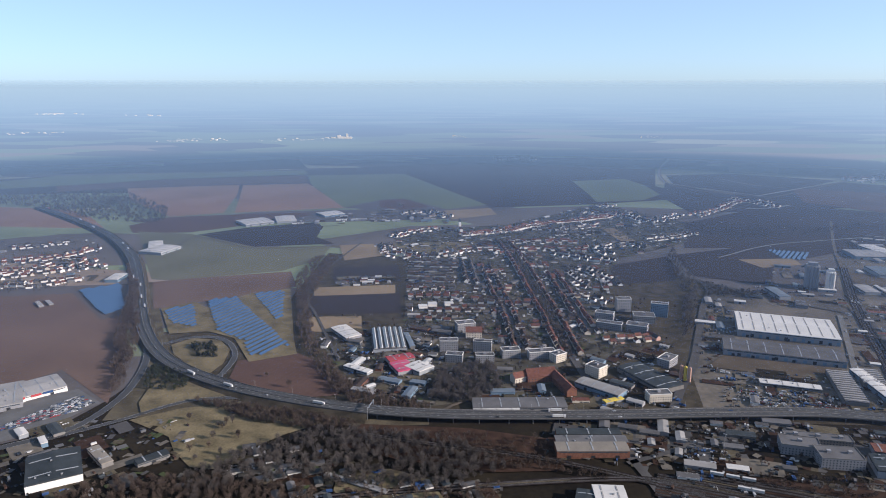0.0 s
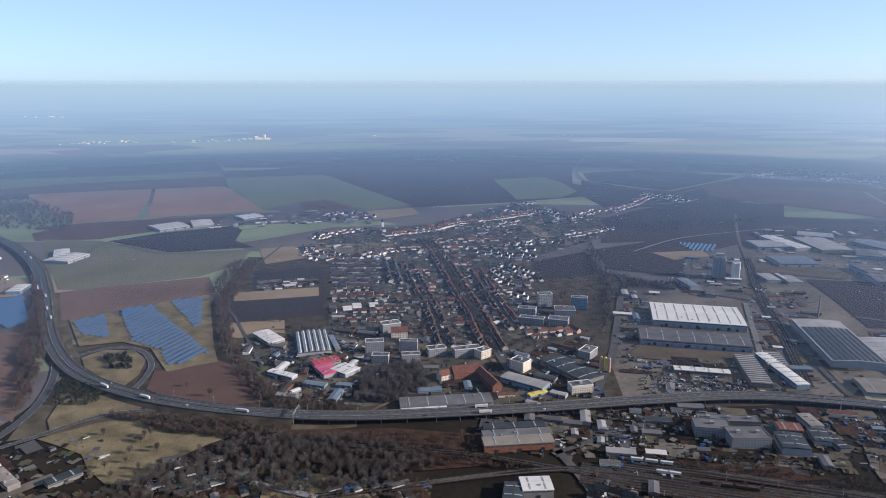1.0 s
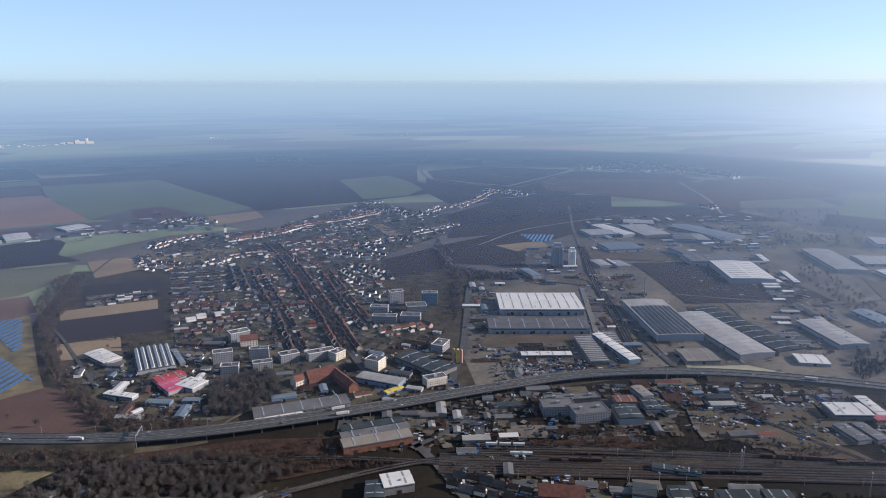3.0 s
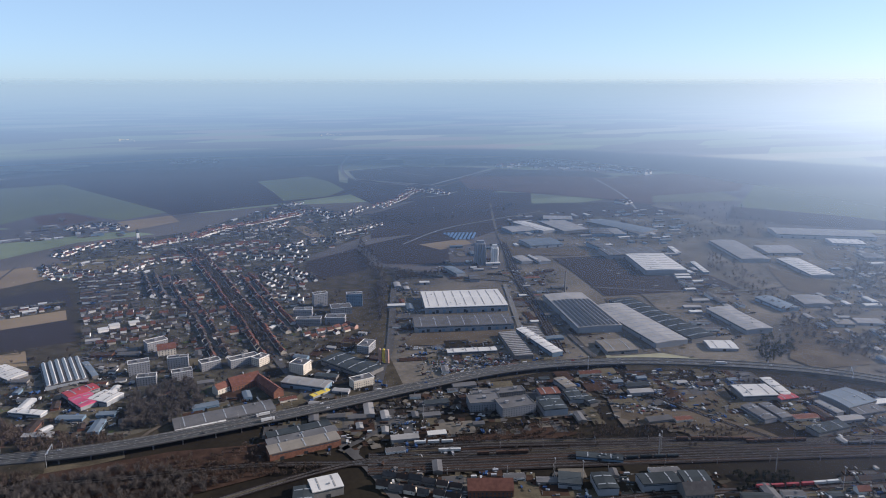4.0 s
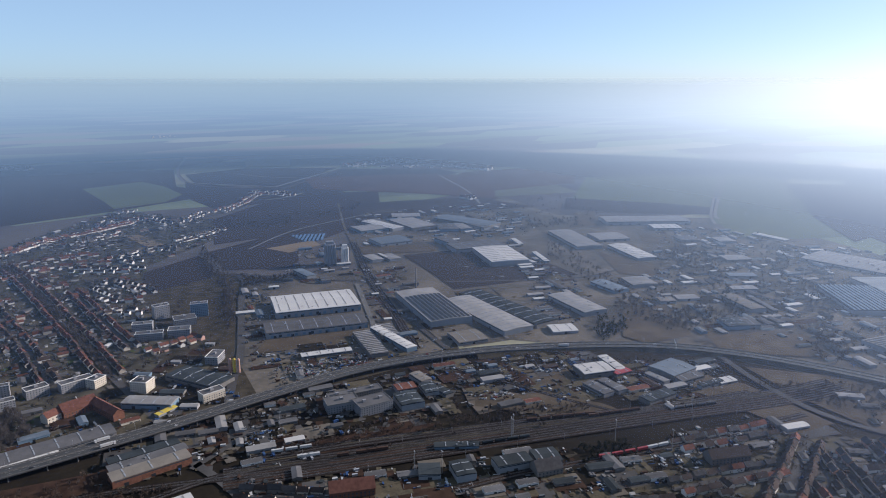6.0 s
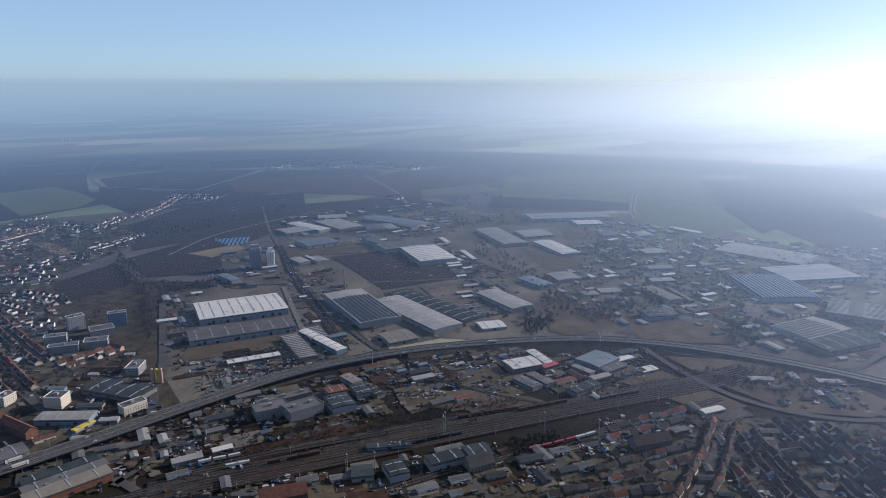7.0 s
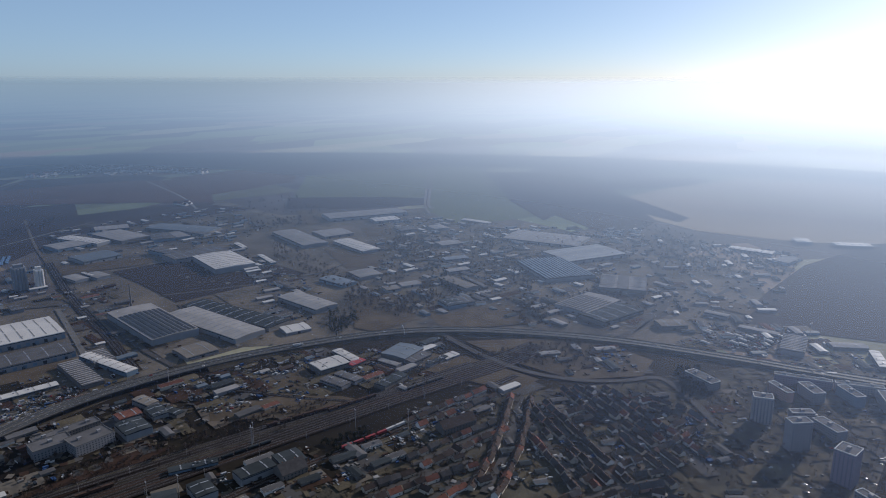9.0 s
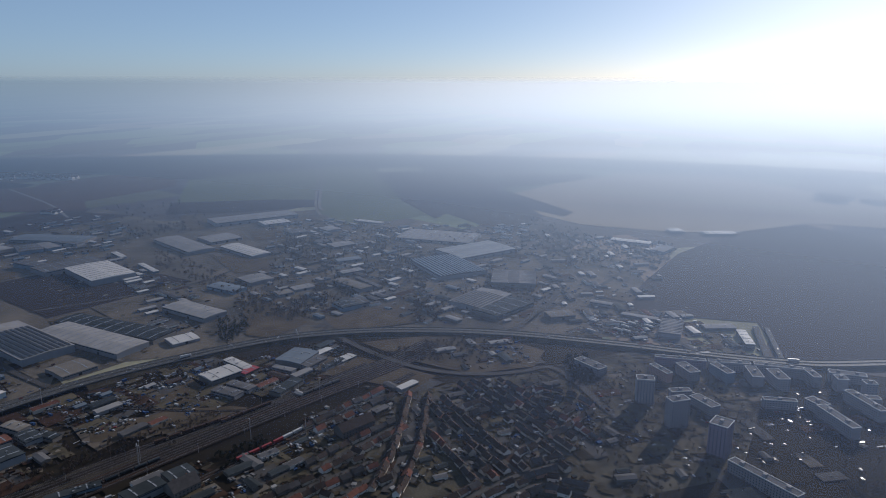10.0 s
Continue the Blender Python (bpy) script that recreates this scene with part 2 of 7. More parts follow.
def inside(p, pts):
    hit, (x, y) = False, p
    for (ax, ay), (bx, by) in zip(pts, (*pts[1:], pts[0])):
        if (ay > y) != (by > y) and x < (bx - ax) * (y - ay) / (by - ay) + ax:
            hit = not hit
    return hit


def scatter(pts, n, gap=0.0):
    """n places inside a polygon, at least gap apart."""
    xs, ys = [p[0] for p in pts], [p[1] for p in pts]
    out, tries = [], 0
    while len(out) < n and tries < n * 30:
        tries += 1
        p = random.uniform(min(xs), max(xs)), random.uniform(min(ys), max(ys))
        if inside(p, pts) and (not gap or all(abs(p[0] - q[0]) + abs(p[1] - q[1]) > gap for q in out)):
            out.append(p)
    return out


def smooth_line(pts, step=8.0):
    """A smooth line through the points, as places and headings."""
    p = [np.array(q, float) for q in pts]
    p = [2 * p[0] - p[1], *p, 2 * p[-1] - p[-2]]
    out = []
    for a, b, c, d in zip(p, p[1:], p[2:], p[3:]):
        n = max(2, int(np.linalg.norm(c - b) / step))
        for i in range(n):
            t = i / n
            out.append(0.5 * (2 * b + (c - a) * t + (2 * a - 5 * b + 4 * c - d) * t * t + (3 * b - a - 3 * c + d) * t ** 3))
    out.append(p[-2])
    return out


def normals(line):
    out = []
    for i in range(len(line)):
        d = line[min(i + 1, len(line) - 1)][:2] - line[max(i - 1, 0)][:2]
        d = d / (np.linalg.norm(d) + 1e-9)
        out.append(np.array((-d[1], d[0])))
    return out


def ribbon(mesh, line, left, right, z=0.0):
    """A flat band along a line, between two offsets to its left."""
    k, ns = len(mesh.v), normals(line)
    for p, n in zip(line, ns):
        h = z + (p[2] if len(p) > 2 else 0)
        mesh.v.append((p[0] + n[0] * left, p[1] + n[1] * left, h))
        mesh.v.append((p[0] + n[0] * right, p[1] + n[1] * right, h))
    for i in range(len(line) - 1):
        a = k + 2 * i
        mesh.f.append((a, a + 1, a + 3, a + 2))
    return mesh


def beam(mesh, line, left, right, z0, z1):
    """A solid bar along a line."""
    k, ns = len(mesh.v), normals(line)
    for p, n in zip(line, ns):
        h = p[2] if len(p) > 2 else 0
        for o, z in ((left, z0), (right, z0), (right, z1), (left, z1)):
            mesh.v.append((p[0] + n[0] * o, p[1] + n[1] * o, h + z))
    for i in range(len(line) - 1):
        a = k + 4 * i
        for j in range(4):
            b = (j + 1) % 4
            mesh.f.append((a + j, a + b, a + 4 + b, a + 4 + j))
    mesh.f.append((k + 3, k + 2, k + 1, k))
    e = k + 4 * (len(line) - 1)
    mesh.f.append((e, e + 1, e + 2, e + 3))
    return mesh


def at(x, y, rot=0.0, z=0.0):
    return pose(x, y, z, 0, 0, rot)


# ---- ground, fields ----
g = Mesh()
for i in range(-20, 20):
    for j in range(-20, 20):
        g.poly((250 * i, 250 * j, 0), (250 * i + 250, 250 * j, 0), (250 * i + 250, 250 * j + 250, 0), (250 * i, 250 * j + 250, 0))
setting("ground", g, "plain", "brown winter earth and rough grass", "ground")
LAYER = [0.1]


def field(material, pts, label, category="field", name="field"):
    LAYER[0] += 0.02
    m = Mesh()
    xs, ys = [p[0] for p in pts], [p[1] for p in pts]
    cell = max(60, max(max(xs) - min(xs), max(ys) - min(ys)) / 14)

    def cut(shape, axis, value, sign):
        if not shape:
            return []
        out = []
        for p, q in zip(shape, (*shape[1:], shape[0])):
            dp, dq = (p[axis] - value) * sign, (q[axis] - value) * sign
            if dp >= 0:
                out.append(p)
            if dp * dq < 0:
                f = dp / (dp - dq)
                out.append((p[0] + (q[0] - p[0]) * f, p[1] + (q[1] - p[1]) * f))
        return out

    x = min(xs)
    while x < max(xs):
        strip = cut(cut(list(pts), 0, x, 1), 0, x + cell, -1)
        y = min(ys)
        while y < max(ys) and strip:
            piece = cut(cut(strip, 1, y, 1), 1, y + cell, -1)
            if len(piece) > 2:
                m.poly(*[(px, py, LAYER[0]) for px, py in piece])
            y += cell
        x += cell
    return setting(name, m, material, label, category)


field("earth", ((-700, 200), (-640, 640), (-470, 745), (-440, 830), (-420, 940), (-370, 900), (-200, 830), (-100, 796), (640, 760), (900, 570), (1030, 250), (1060, -300), (1100, -800), (0, -500)), "rough brown ground along the railway", "ground", "rough_ground")
field("bank_grass", ((-520, 1090), (-420, 960), (-330, 880), (-100, 796), (640, 760), (760, 1000), (640, 1250), (480, 1480), (-280, 1650), (-300, 1100)), "rough brown ground round the town", "ground", "rough_ground")
field("dry_grass", ((-418, 779), (-427, 868), (-443, 967), (-624, 1393), (-600, 1393), (-463, 1088), (-371, 935), (-278, 868), (-103, 809), (-17, 789), (-17, 768), (-98, 764), (-212, 783), (-277, 814), (-341, 794)), "rough grass banks of the motorway junction", "ground", "rough_ground")
# built-up soil
TOWN = ((-65, 1087), (-86, 1595), (-149, 1908), (193, 2004), (537, 2361), (725, 2028), (634, 1762), (407, 1583), (329, 1310), (307, 1060), (207, 924), (87, 850), (-17, 817), (-108, 850), (-205, 1061))
field("town_soil", TOWN, "dark garden soil and yards of the town", "ground", "town_ground")
field("yard", ((519, 1310), (849, 1272), (853, 964), (636, 782), (328, 793), (362, 965)), "grey gravel yards between the warehouses", "ground", "yard_ground")
field("yard", ((1142, 1922), (1715, 1812), (1617, 1516), (1475, 862), (1121, 637), (655, 770), (658, 910), (800, 1358)), "grey yards and lanes of the industrial estate", "ground", "yard_ground")
field("yard", ((1443, 1601), (2011, 1038), (1815, 597), (1633, 352), (1688, 203), (1559, 96), (1202, 1), (1094, 49), (1061, 211), (1008, 403), (725, 758), (942, 1159)), "grey yards and lanes of the industrial estate", "ground", "yard_ground")
field("town_soil", ((414, 469), (735, 376), (912, 174), (1046, 44), (1055, -146), (716, -87), (327, 416)), "dark gardens between terraced houses", "ground", "town_ground")
field("brown_field", ((-1028, 1224), (-863, 1294), (-730, 1313), (-598, 1153), (-569, 1190), (-488, 1000), (-433, 826), (-550, 935), (-599, 869), (-712, 818)), "bare brown ploughed field")
field("far_dark_field", ((-1936, 3021), (-1752, 3137), (-655, 3367), (-12, 3637), (1036, 3380), (862, 2798), (961, 2507), (518, 2361), (163, 2295), (-104, 2887), (-549, 2806), (-1054, 2654), (-1666, 2586)), "wide dark ploughed country far out")
field("pale_field", ((-1907, 3398), (-1684, 3543), (-1464, 3646), (-1423, 3541), (-1682, 3420)), "pale stubble strip far out")
field("far_dark_field", ((-1811, 3198), (-1626, 3420), (-1423, 3541), (-892, 3871), (-798, 3840), (-664, 3414), (-1286, 3259)), "dark ploughed field far out")
field("green_field", ((-1891, 2948), (-1752, 3137), (-1278, 3237), (-665, 3344), (-622, 3191), (-1201, 3036), (-1523, 2843), (-1757, 2733)), "pale green winter wheat strip far out")
field("soil_field", ((-1575, 2811), (-1194, 3017), (-627, 3150), (-572, 2924), (-940, 2840), (-1265, 2761), (-1491, 2657)), "brown bare strip far out")
field("red_field", ((-1258, 2746), (-934, 2824), (-837, 2840), (-772, 2582), (-707, 2203), (-855, 2135), (-1124, 2465)), "reddish bare field")
field("red_field", ((-823, 2840), (-565, 2889), (-443, 2581), (-326, 2297), (-526, 2244), (-672, 2203), (-744, 2515)), "reddish bare field")
field("red_field", ((-1603, 2302), (-1496, 2313), (-1243, 2268), (-1103, 2135), (-971, 1951), (-1183, 1968), (-1397, 1993)), "reddish bare field")
field("soil_field", ((-851, 2125), (-654, 2173), (-426, 2202), (-426, 2152), (-585, 1990), (-708, 1895), (-863, 1888), (-919, 1992)), "brown bare field")
field("dark_field", ((-562, 1965), (-379, 2041), (-347, 1973), (-342, 1834), (-281, 1752), (-480, 1720), (-674, 1865)), "dark ploughed field")
field("olive_field", ((-857, 1911), (-692, 1872), (-479, 1714), (-284, 1726), (-291, 1585), (-355, 1483), (-576, 1406), (-617, 1415), (-715, 1613)), "dull olive winter field")
field("brown_field", ((-606, 1393), (-534, 1423), (-335, 1478), (-298, 1359), (-381, 1304), (-516, 1223), (-532, 1216)), "bare brown ploughed field")
field("green_field", ((-614, 3150), (-180, 3210), (-69, 2921), (151, 2351), (11, 2263), (-141, 2486), (-221, 2461), (-333, 2297), (-443, 2581), (-550, 2872)), "pale green winter wheat field")
field("soil_field", ((-229, 2436), (-140, 2473), (-46, 2318), (-138, 2253), (-206, 2296)), "bare earth at the wood's edge")
field("tan_field", ((2, 2242), (158, 2284), (172, 2169), (28, 2084)), "tan stubble field")
field("green_field", ((553, 2953), (794, 3025), (826, 2831), (813, 2575), (713, 2445), (538, 2408), (548, 2604)), "pale green winter wheat field")
field("far_dark_field", ((-113, 3148), (549, 2971), (520, 2373), (298, 2316), (166, 2340), (-52, 2904)), "dark ploughed field")
field("green_field", ((928, 4672), (1438, 4549), (1320, 4076), (1215, 3906), (841, 4103)), "pale green winter wheat strip far out")
field("far_dark_field", ((933, 2901), (1079, 2572), (1680, 2914), (2036, 2638), (1998, 1996), (1609, 1763), (1612, 1982), (1384, 2291), (1059, 2221), (796, 2193), (798, 2491)), "dark ploughed country far out")
field("olive_field", ((1794, 2362), (2019, 2447), (2153, 2054), (2009, 1717), (1692, 1825), (1665, 1948)), "dull winter field far out")
field("pale_field", ((2039, 1730), (2447, 1953), (2652, 1846), (2649, 1534), (2233, 1293), (2124, 1468), (2037, 1638)), "pale stubble field far out")
field("far_dark_field", ((1948, 1664), (2103, 1454), (2212, 1280), (1985, 1148), (1852, 1274), (1751, 1380)), "dark ploughed strip")
field("green_field", ((2943, 1686), (3037, 1501), (2729, 1205), (2013, 872), (1974, 1001), (1999, 1139)), "green winter wheat field")
field("far_dark_field", ((2868, 1356), (3096, 1179), (2689, 800), (2450, 608), (2058, 409), (1786, 444), (2038, 733), (2304, 995)), "dark ploughed field below the low ridge")
field("green_field", ((2562, 1471), (2791, 1501), (2848, 1352), (2362, 1032), (2008, 731), (1839, 820), (1741, 936), (1928, 1112)), "green winter wheat field")
field("wide_stubble", ((2446, 618), (2799, 509), (3110, 331), (3198, 98), (3177, -156), (2919, -445), (2644, -740), (2159, -617), (2232, -537), (2236, -340), (2038, -147), (1970, 13), (1987, 278), (2085, 415)), "pale stubble field")
field("dark_field", ((2221, -325), (2008, -480), (1823, -598), (1154, -448), (1072, -165), (1242, -137), (1229, -18), (1236, 89), (1432, 64), (1712, 6), (2016, -132)), "large dark ploughed field")
field("soil_field", ((-300, 905), (-306, 967), (-225, 1000), (-188, 966), (-138, 850), (-210, 837)), "dark brown ploughed field beside the slip road")
field("dark_field", ((-262, 1293), (-85, 1311), (-75, 1189), (-241, 1180)), "dark ploughed plot")
field("dark_field", ((-246, 1507), (-102, 1531), (-87, 1392), (-231, 1405)), "dark ploughed plot")
field("tan_field", ((-262, 1351), (-98, 1371), (-94, 1311), (-251, 1293)), "tan stubble strip")
field("tan_field", ((-238, 1168), (-145, 1174), (-135, 1087), (-220, 1093)), "tan stubble plot")
field("tan_field", ((-266, 1732), (-181, 1752), (-128, 1629), (-230, 1574)), "tan stubble plot")
field("meadow_grass", ((-385, 779), (-327, 814), (-278, 817), (-221, 794), (-150, 769), (-185, 744), (-224, 705), (-244, 667), (-273, 672), (-302, 705), (-320, 737), (-354, 760)), "dry yellow meadow", "meadow", "meadow")
field("meadow_grass", ((-138, 1751), (68, 1777), (72, 1681), (-74, 1640)), "dry yellow meadow in the town", "meadow", "meadow")
field("dark_field", ((388, 1530), (535, 1610), (525, 1480), (486, 1399), (343, 1370)), "dark ploughed field")
field("dark_field", ((561, 1627), (733, 1698), (742, 1504), (674, 1369), (540, 1434)), "dark ploughed field")
field("tan_field", ((683, 1609), (841, 1685), (818, 1529), (717, 1504)), "tan stubble field")
field("tan_field", ((454, 1946), (489, 1954), (506, 1776), (465, 1763)), "tan stubble strip between houses")
field("far_dark_field", ((725, 2028), (1159, 2358), (1416, 2185), (1196, 1829), (733, 1698), (605, 1698)), "dark ploughed field")
field("dark_field", ((918, 1314), (1029, 1282), (1092, 1249), (1011, 1102), (1137, 1045), (1114, 937), (839, 1019), (888, 1188)), "dark ploughed field between warehouses")
field("green_field", ((2370, 1983), (2825, 1632), (2100, 1216), (1758, 1543)), "green winter wheat field")
field("green_field", ((2842, 1613), (2914, 1382), (2068, 857), (1844, 1064)), "green winter wheat field")
field("far_dark_field", ((2825, 1339), (2830, 954), (2178, 499), (2012, 746)), "dark ploughed field")
field("far_dark_field", ((753, 1767), (1212, 2013), (1624, 1871), (1639, 1603), (1097, 1724), (871, 1595), (670, 1577)), "dark ploughed field")
field("stubble_ground", ((932, 687), (1043, 644), (985, 585), (893, 635)), "dry grass beside the slip road", "meadow", "meadow")
field("stubble_ground", ((1014, 575), (1085, 535), (1094, 473), (1047, 462), (952, 517)), "dry grass beside the junction", "meadow", "meadow")
field("stubble_ground", ((621, 666), (720, 620), (689, 561), (655, 514), (620, 588)), "bare earth works yard", "ground", "bare_ground")
field("yard", ((909, 996), (999, 970), (908, 759), (818, 774)), "grey asphalt lorry yard", "ground", "yard_ground")
field("heath", ((316, 652), (417, 633), (472, 594), (378, 603), (320, 623)), "reddish brown scrub beside the railway", "ground", "scrub_ground")
field("sand", ((558, 662), (584, 628), (622, 564), (523, 583), (534, 617)), "pale sandy storage yard", "ground", "sand_ground")
field("stubble_ground", ((383, 944), (447, 920), (540, 885), (575, 933), (425, 987)), "dull grass beside the warehouse", "meadow", "meadow")
field("stubble_ground", ((829, 1005), (858, 997), (840, 960), (801, 955)), "dull grass", "meadow", "meadow")
field("stubble_ground", ((1313, 1051), (1290, 936), (1300, 870), (1232, 835), (1192, 890)), "dull grass among the halls", "meadow", "meadow")
field("lot_asphalt", ((-557, 779), (-537, 841), (-492, 868), (-442, 826), (-481, 744), (-518, 718)), "grey asphalt car park", "ground", "car_park")

field("meadow_grass", ((-517, 1213), (-470, 1257), (-438, 1223), (-378, 1312), (-307, 1343), (-242, 1061), (-223, 993), (-288, 962), (-338, 1061), (-390, 1093), (-452, 1082)), "dry olive grass of the solar park", "meadow", "meadow")
field("meadow_grass", ((-429, 1031), (-407, 1061), (-359, 1053), (-330, 1012), (-324, 956), (-332, 917), (-378, 956), (-411, 993)), "dry grass inside the slip road loop", "meadow", "meadow")
field("meadow_grass", ((-393, 826), (-398, 868), (-385, 909), (-338, 886), (-287, 847), (-326, 830), (-349, 814), (-376, 794)), "dry grass between the slip roads", "meadow", "meadow")

field("heath", ((-99, 768), (31, 757), (128, 730), (130, 663), (45, 660), (-52, 687), (-119, 717)), "brown scrub between the wood and the viaduct", "ground", "scrub_ground")
field("meadow_grass", ((-111, 664), (-57, 667), (-14, 647), (9, 593), (-90, 593), (-111, 627)), "worn grass of the allotments", "ground", "allotment_ground")
field("stubble_ground", ((922, 457), (1001, 348), (1015, 247), (988, 178), (923, 179), (866, 258), (882, 357)), "dull brown grass inside the junction", "ground", "bare_ground")
field("stubble_ground", ((847, 481), (867, 427), (843, 301), (788, 314), (792, 396), (792, 466)), "dull brown grass beside the slip road", "ground", "bare_ground")
field("stubble_ground", ((552, 625), (630, 577), (667, 509), (671, 475), (584, 534), (534, 604)), "bare earth between the railway and the works", "ground", "bare_ground")

# open ground inside the estate
for pts in (((1331, 1030), (1316, 890), (1236, 847), (1215, 900)), ((1560, 1115), (1620, 1054), (1528, 979), (1473, 1035)), ((1677, 1449), (1736, 1411), (1558, 1261), (1505, 1276)), ((1017, 745), (1087, 687), (982, 621), (909, 667)),
            ((942, 687), (1000, 629), (979, 578), (889, 602), (886, 646)), ((999, 569), (1128, 466), (1056, 391), (951, 509)), ((1305, 166), (1351, 121), (1319, 68), (1279, 77)), ((1393, 301), (1458, 278), (1304, 238), (1236, 252)), ((887, 1468), (1042, 1341), (1000, 1297), (849, 1378))):
    field("stubble_ground", pts, "dull tan grass and bare earth in the estate", "ground", "bare_ground")
# the far plain to the north-east
field("soil_field", ((1380, 2733), (1858, 2513), (2062, 2252), (1658, 1795), (1539, 2013), (1257, 2391)), "bare brown field far out")
field("far_dark_field", ((1010, 3135), (1315, 3196), (1684, 2953), (1194, 2549), (944, 2809)), "dark ploughed field far out")
field("pale_field", ((1463, 3563), (1679, 3468), (1531, 3159), (1348, 3263)), "pale green strip far out")
field("far_dark_field", ((2432, 3609), (3365, 3722), (2988, 3297), (2503, 3411)), "dark ploughed field far out")
field("green_field", ((825, 4484), (1406, 4382), (1231, 3885), (699, 3978)), "pale green winter wheat field far out")
field("far_dark_field", ((1220, 5207), (1708, 5121), (1525, 4630), (1233, 4588)), "dark ploughed field far out")
field("soil_field", ((2041, 2433), (2682, 2343), (2437, 2092), (2171, 1888), (1665, 1948), (1692, 2188)), "bare brown field far out")
field("green_field", ((2441, 1957), (2698, 1796), (2856, 1614), (2507, 1421), (1965, 1314), (1770, 1532), (1999, 1708), (2142, 1765)), "pale stubble field far out")
field("far_dark_field", ((1867, 1643), (2038, 1364), (2095, 1209), (1977, 1143), (1684, 1501)), "dark ploughed field")
field("green_field", ((3038, 1716), (2963, 1430), (2545, 1177), (1972, 898), (1852, 1059), (1967, 1129)), "green winter wheat field")
field("far_dark_field", ((2372, 2375), (2856, 2179), (3001, 1832), (2801, 1732), (2328, 2028)), "dark ploughed field far out")
field("far_dark_field", ((2999, 1419), (3233, 1073), (2520, 641), (2169, 333), (2090, 349), (2344, 689), (1919, 706), (2182, 929)), "dark ploughed field below the low ridge")
field("far_dark_field", ((2910, 794), (3162, 422), (2916, 445), (2615, 688)), "dark ploughed strip")
field("pale_field", ((3006, 1407), (3127, 1229), (2987, 1173), (2850, 1339)), "pale stubble strip")
for line, w in ((((1240, 3818), (1097, 3487), (992, 3183), (948, 2998), (944, 2864), (1059, 2685), (1166, 2539)), 11), (((1166, 2539), (1436, 2741), (1699, 2929)), 13), (((1356, 2737), (1269, 2826), (1196, 3038)), 7),
                (((1001, 2266), (1090, 2275), (1184, 2336)), 9), (((1895, 2427), (1701, 2006), (1543, 1746)), 10), (((653, 1595), (834, 1726), (1056, 1796), (1250, 1848)), 5), (((3033, 1718), (2502, 1424), (2009, 1154), (1923, 1088)), 12), (((2787, 1327), (2415, 1128)), 10),
                (((1845, 1056), (2018, 1173), (2673, 1530), (3279, 1804)), 10), (((1775, 847), (1717, 567), (1706, 448)), 9), (((-2477, 4915), (-2133, 4554), (-2059, 4432)), 9)):
    ln = smooth_line(line, 25)
    LAYER[0] += 0.02
    setting("road", ribbon(Mesh(), ln, w * 0.42, -w * 0.42, LAYER[0]), "pale_track", "pale country road between the fields", "road")

# ---- haze over the far country, painted on a sheet ----
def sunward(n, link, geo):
    """0 away from the sun, 1 below it, by the place's bearing: the mask of the painted sun glow."""
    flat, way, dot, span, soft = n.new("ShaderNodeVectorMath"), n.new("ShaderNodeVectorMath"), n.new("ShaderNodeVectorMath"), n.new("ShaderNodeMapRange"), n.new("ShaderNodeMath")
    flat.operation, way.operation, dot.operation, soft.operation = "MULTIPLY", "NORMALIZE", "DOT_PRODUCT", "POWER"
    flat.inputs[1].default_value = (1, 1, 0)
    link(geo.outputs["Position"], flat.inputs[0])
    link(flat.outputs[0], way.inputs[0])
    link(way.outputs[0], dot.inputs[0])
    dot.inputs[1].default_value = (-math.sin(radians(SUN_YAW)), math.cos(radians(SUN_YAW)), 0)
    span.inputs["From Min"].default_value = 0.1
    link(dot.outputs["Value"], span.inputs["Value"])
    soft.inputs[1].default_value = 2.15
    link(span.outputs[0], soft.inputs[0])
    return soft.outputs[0]


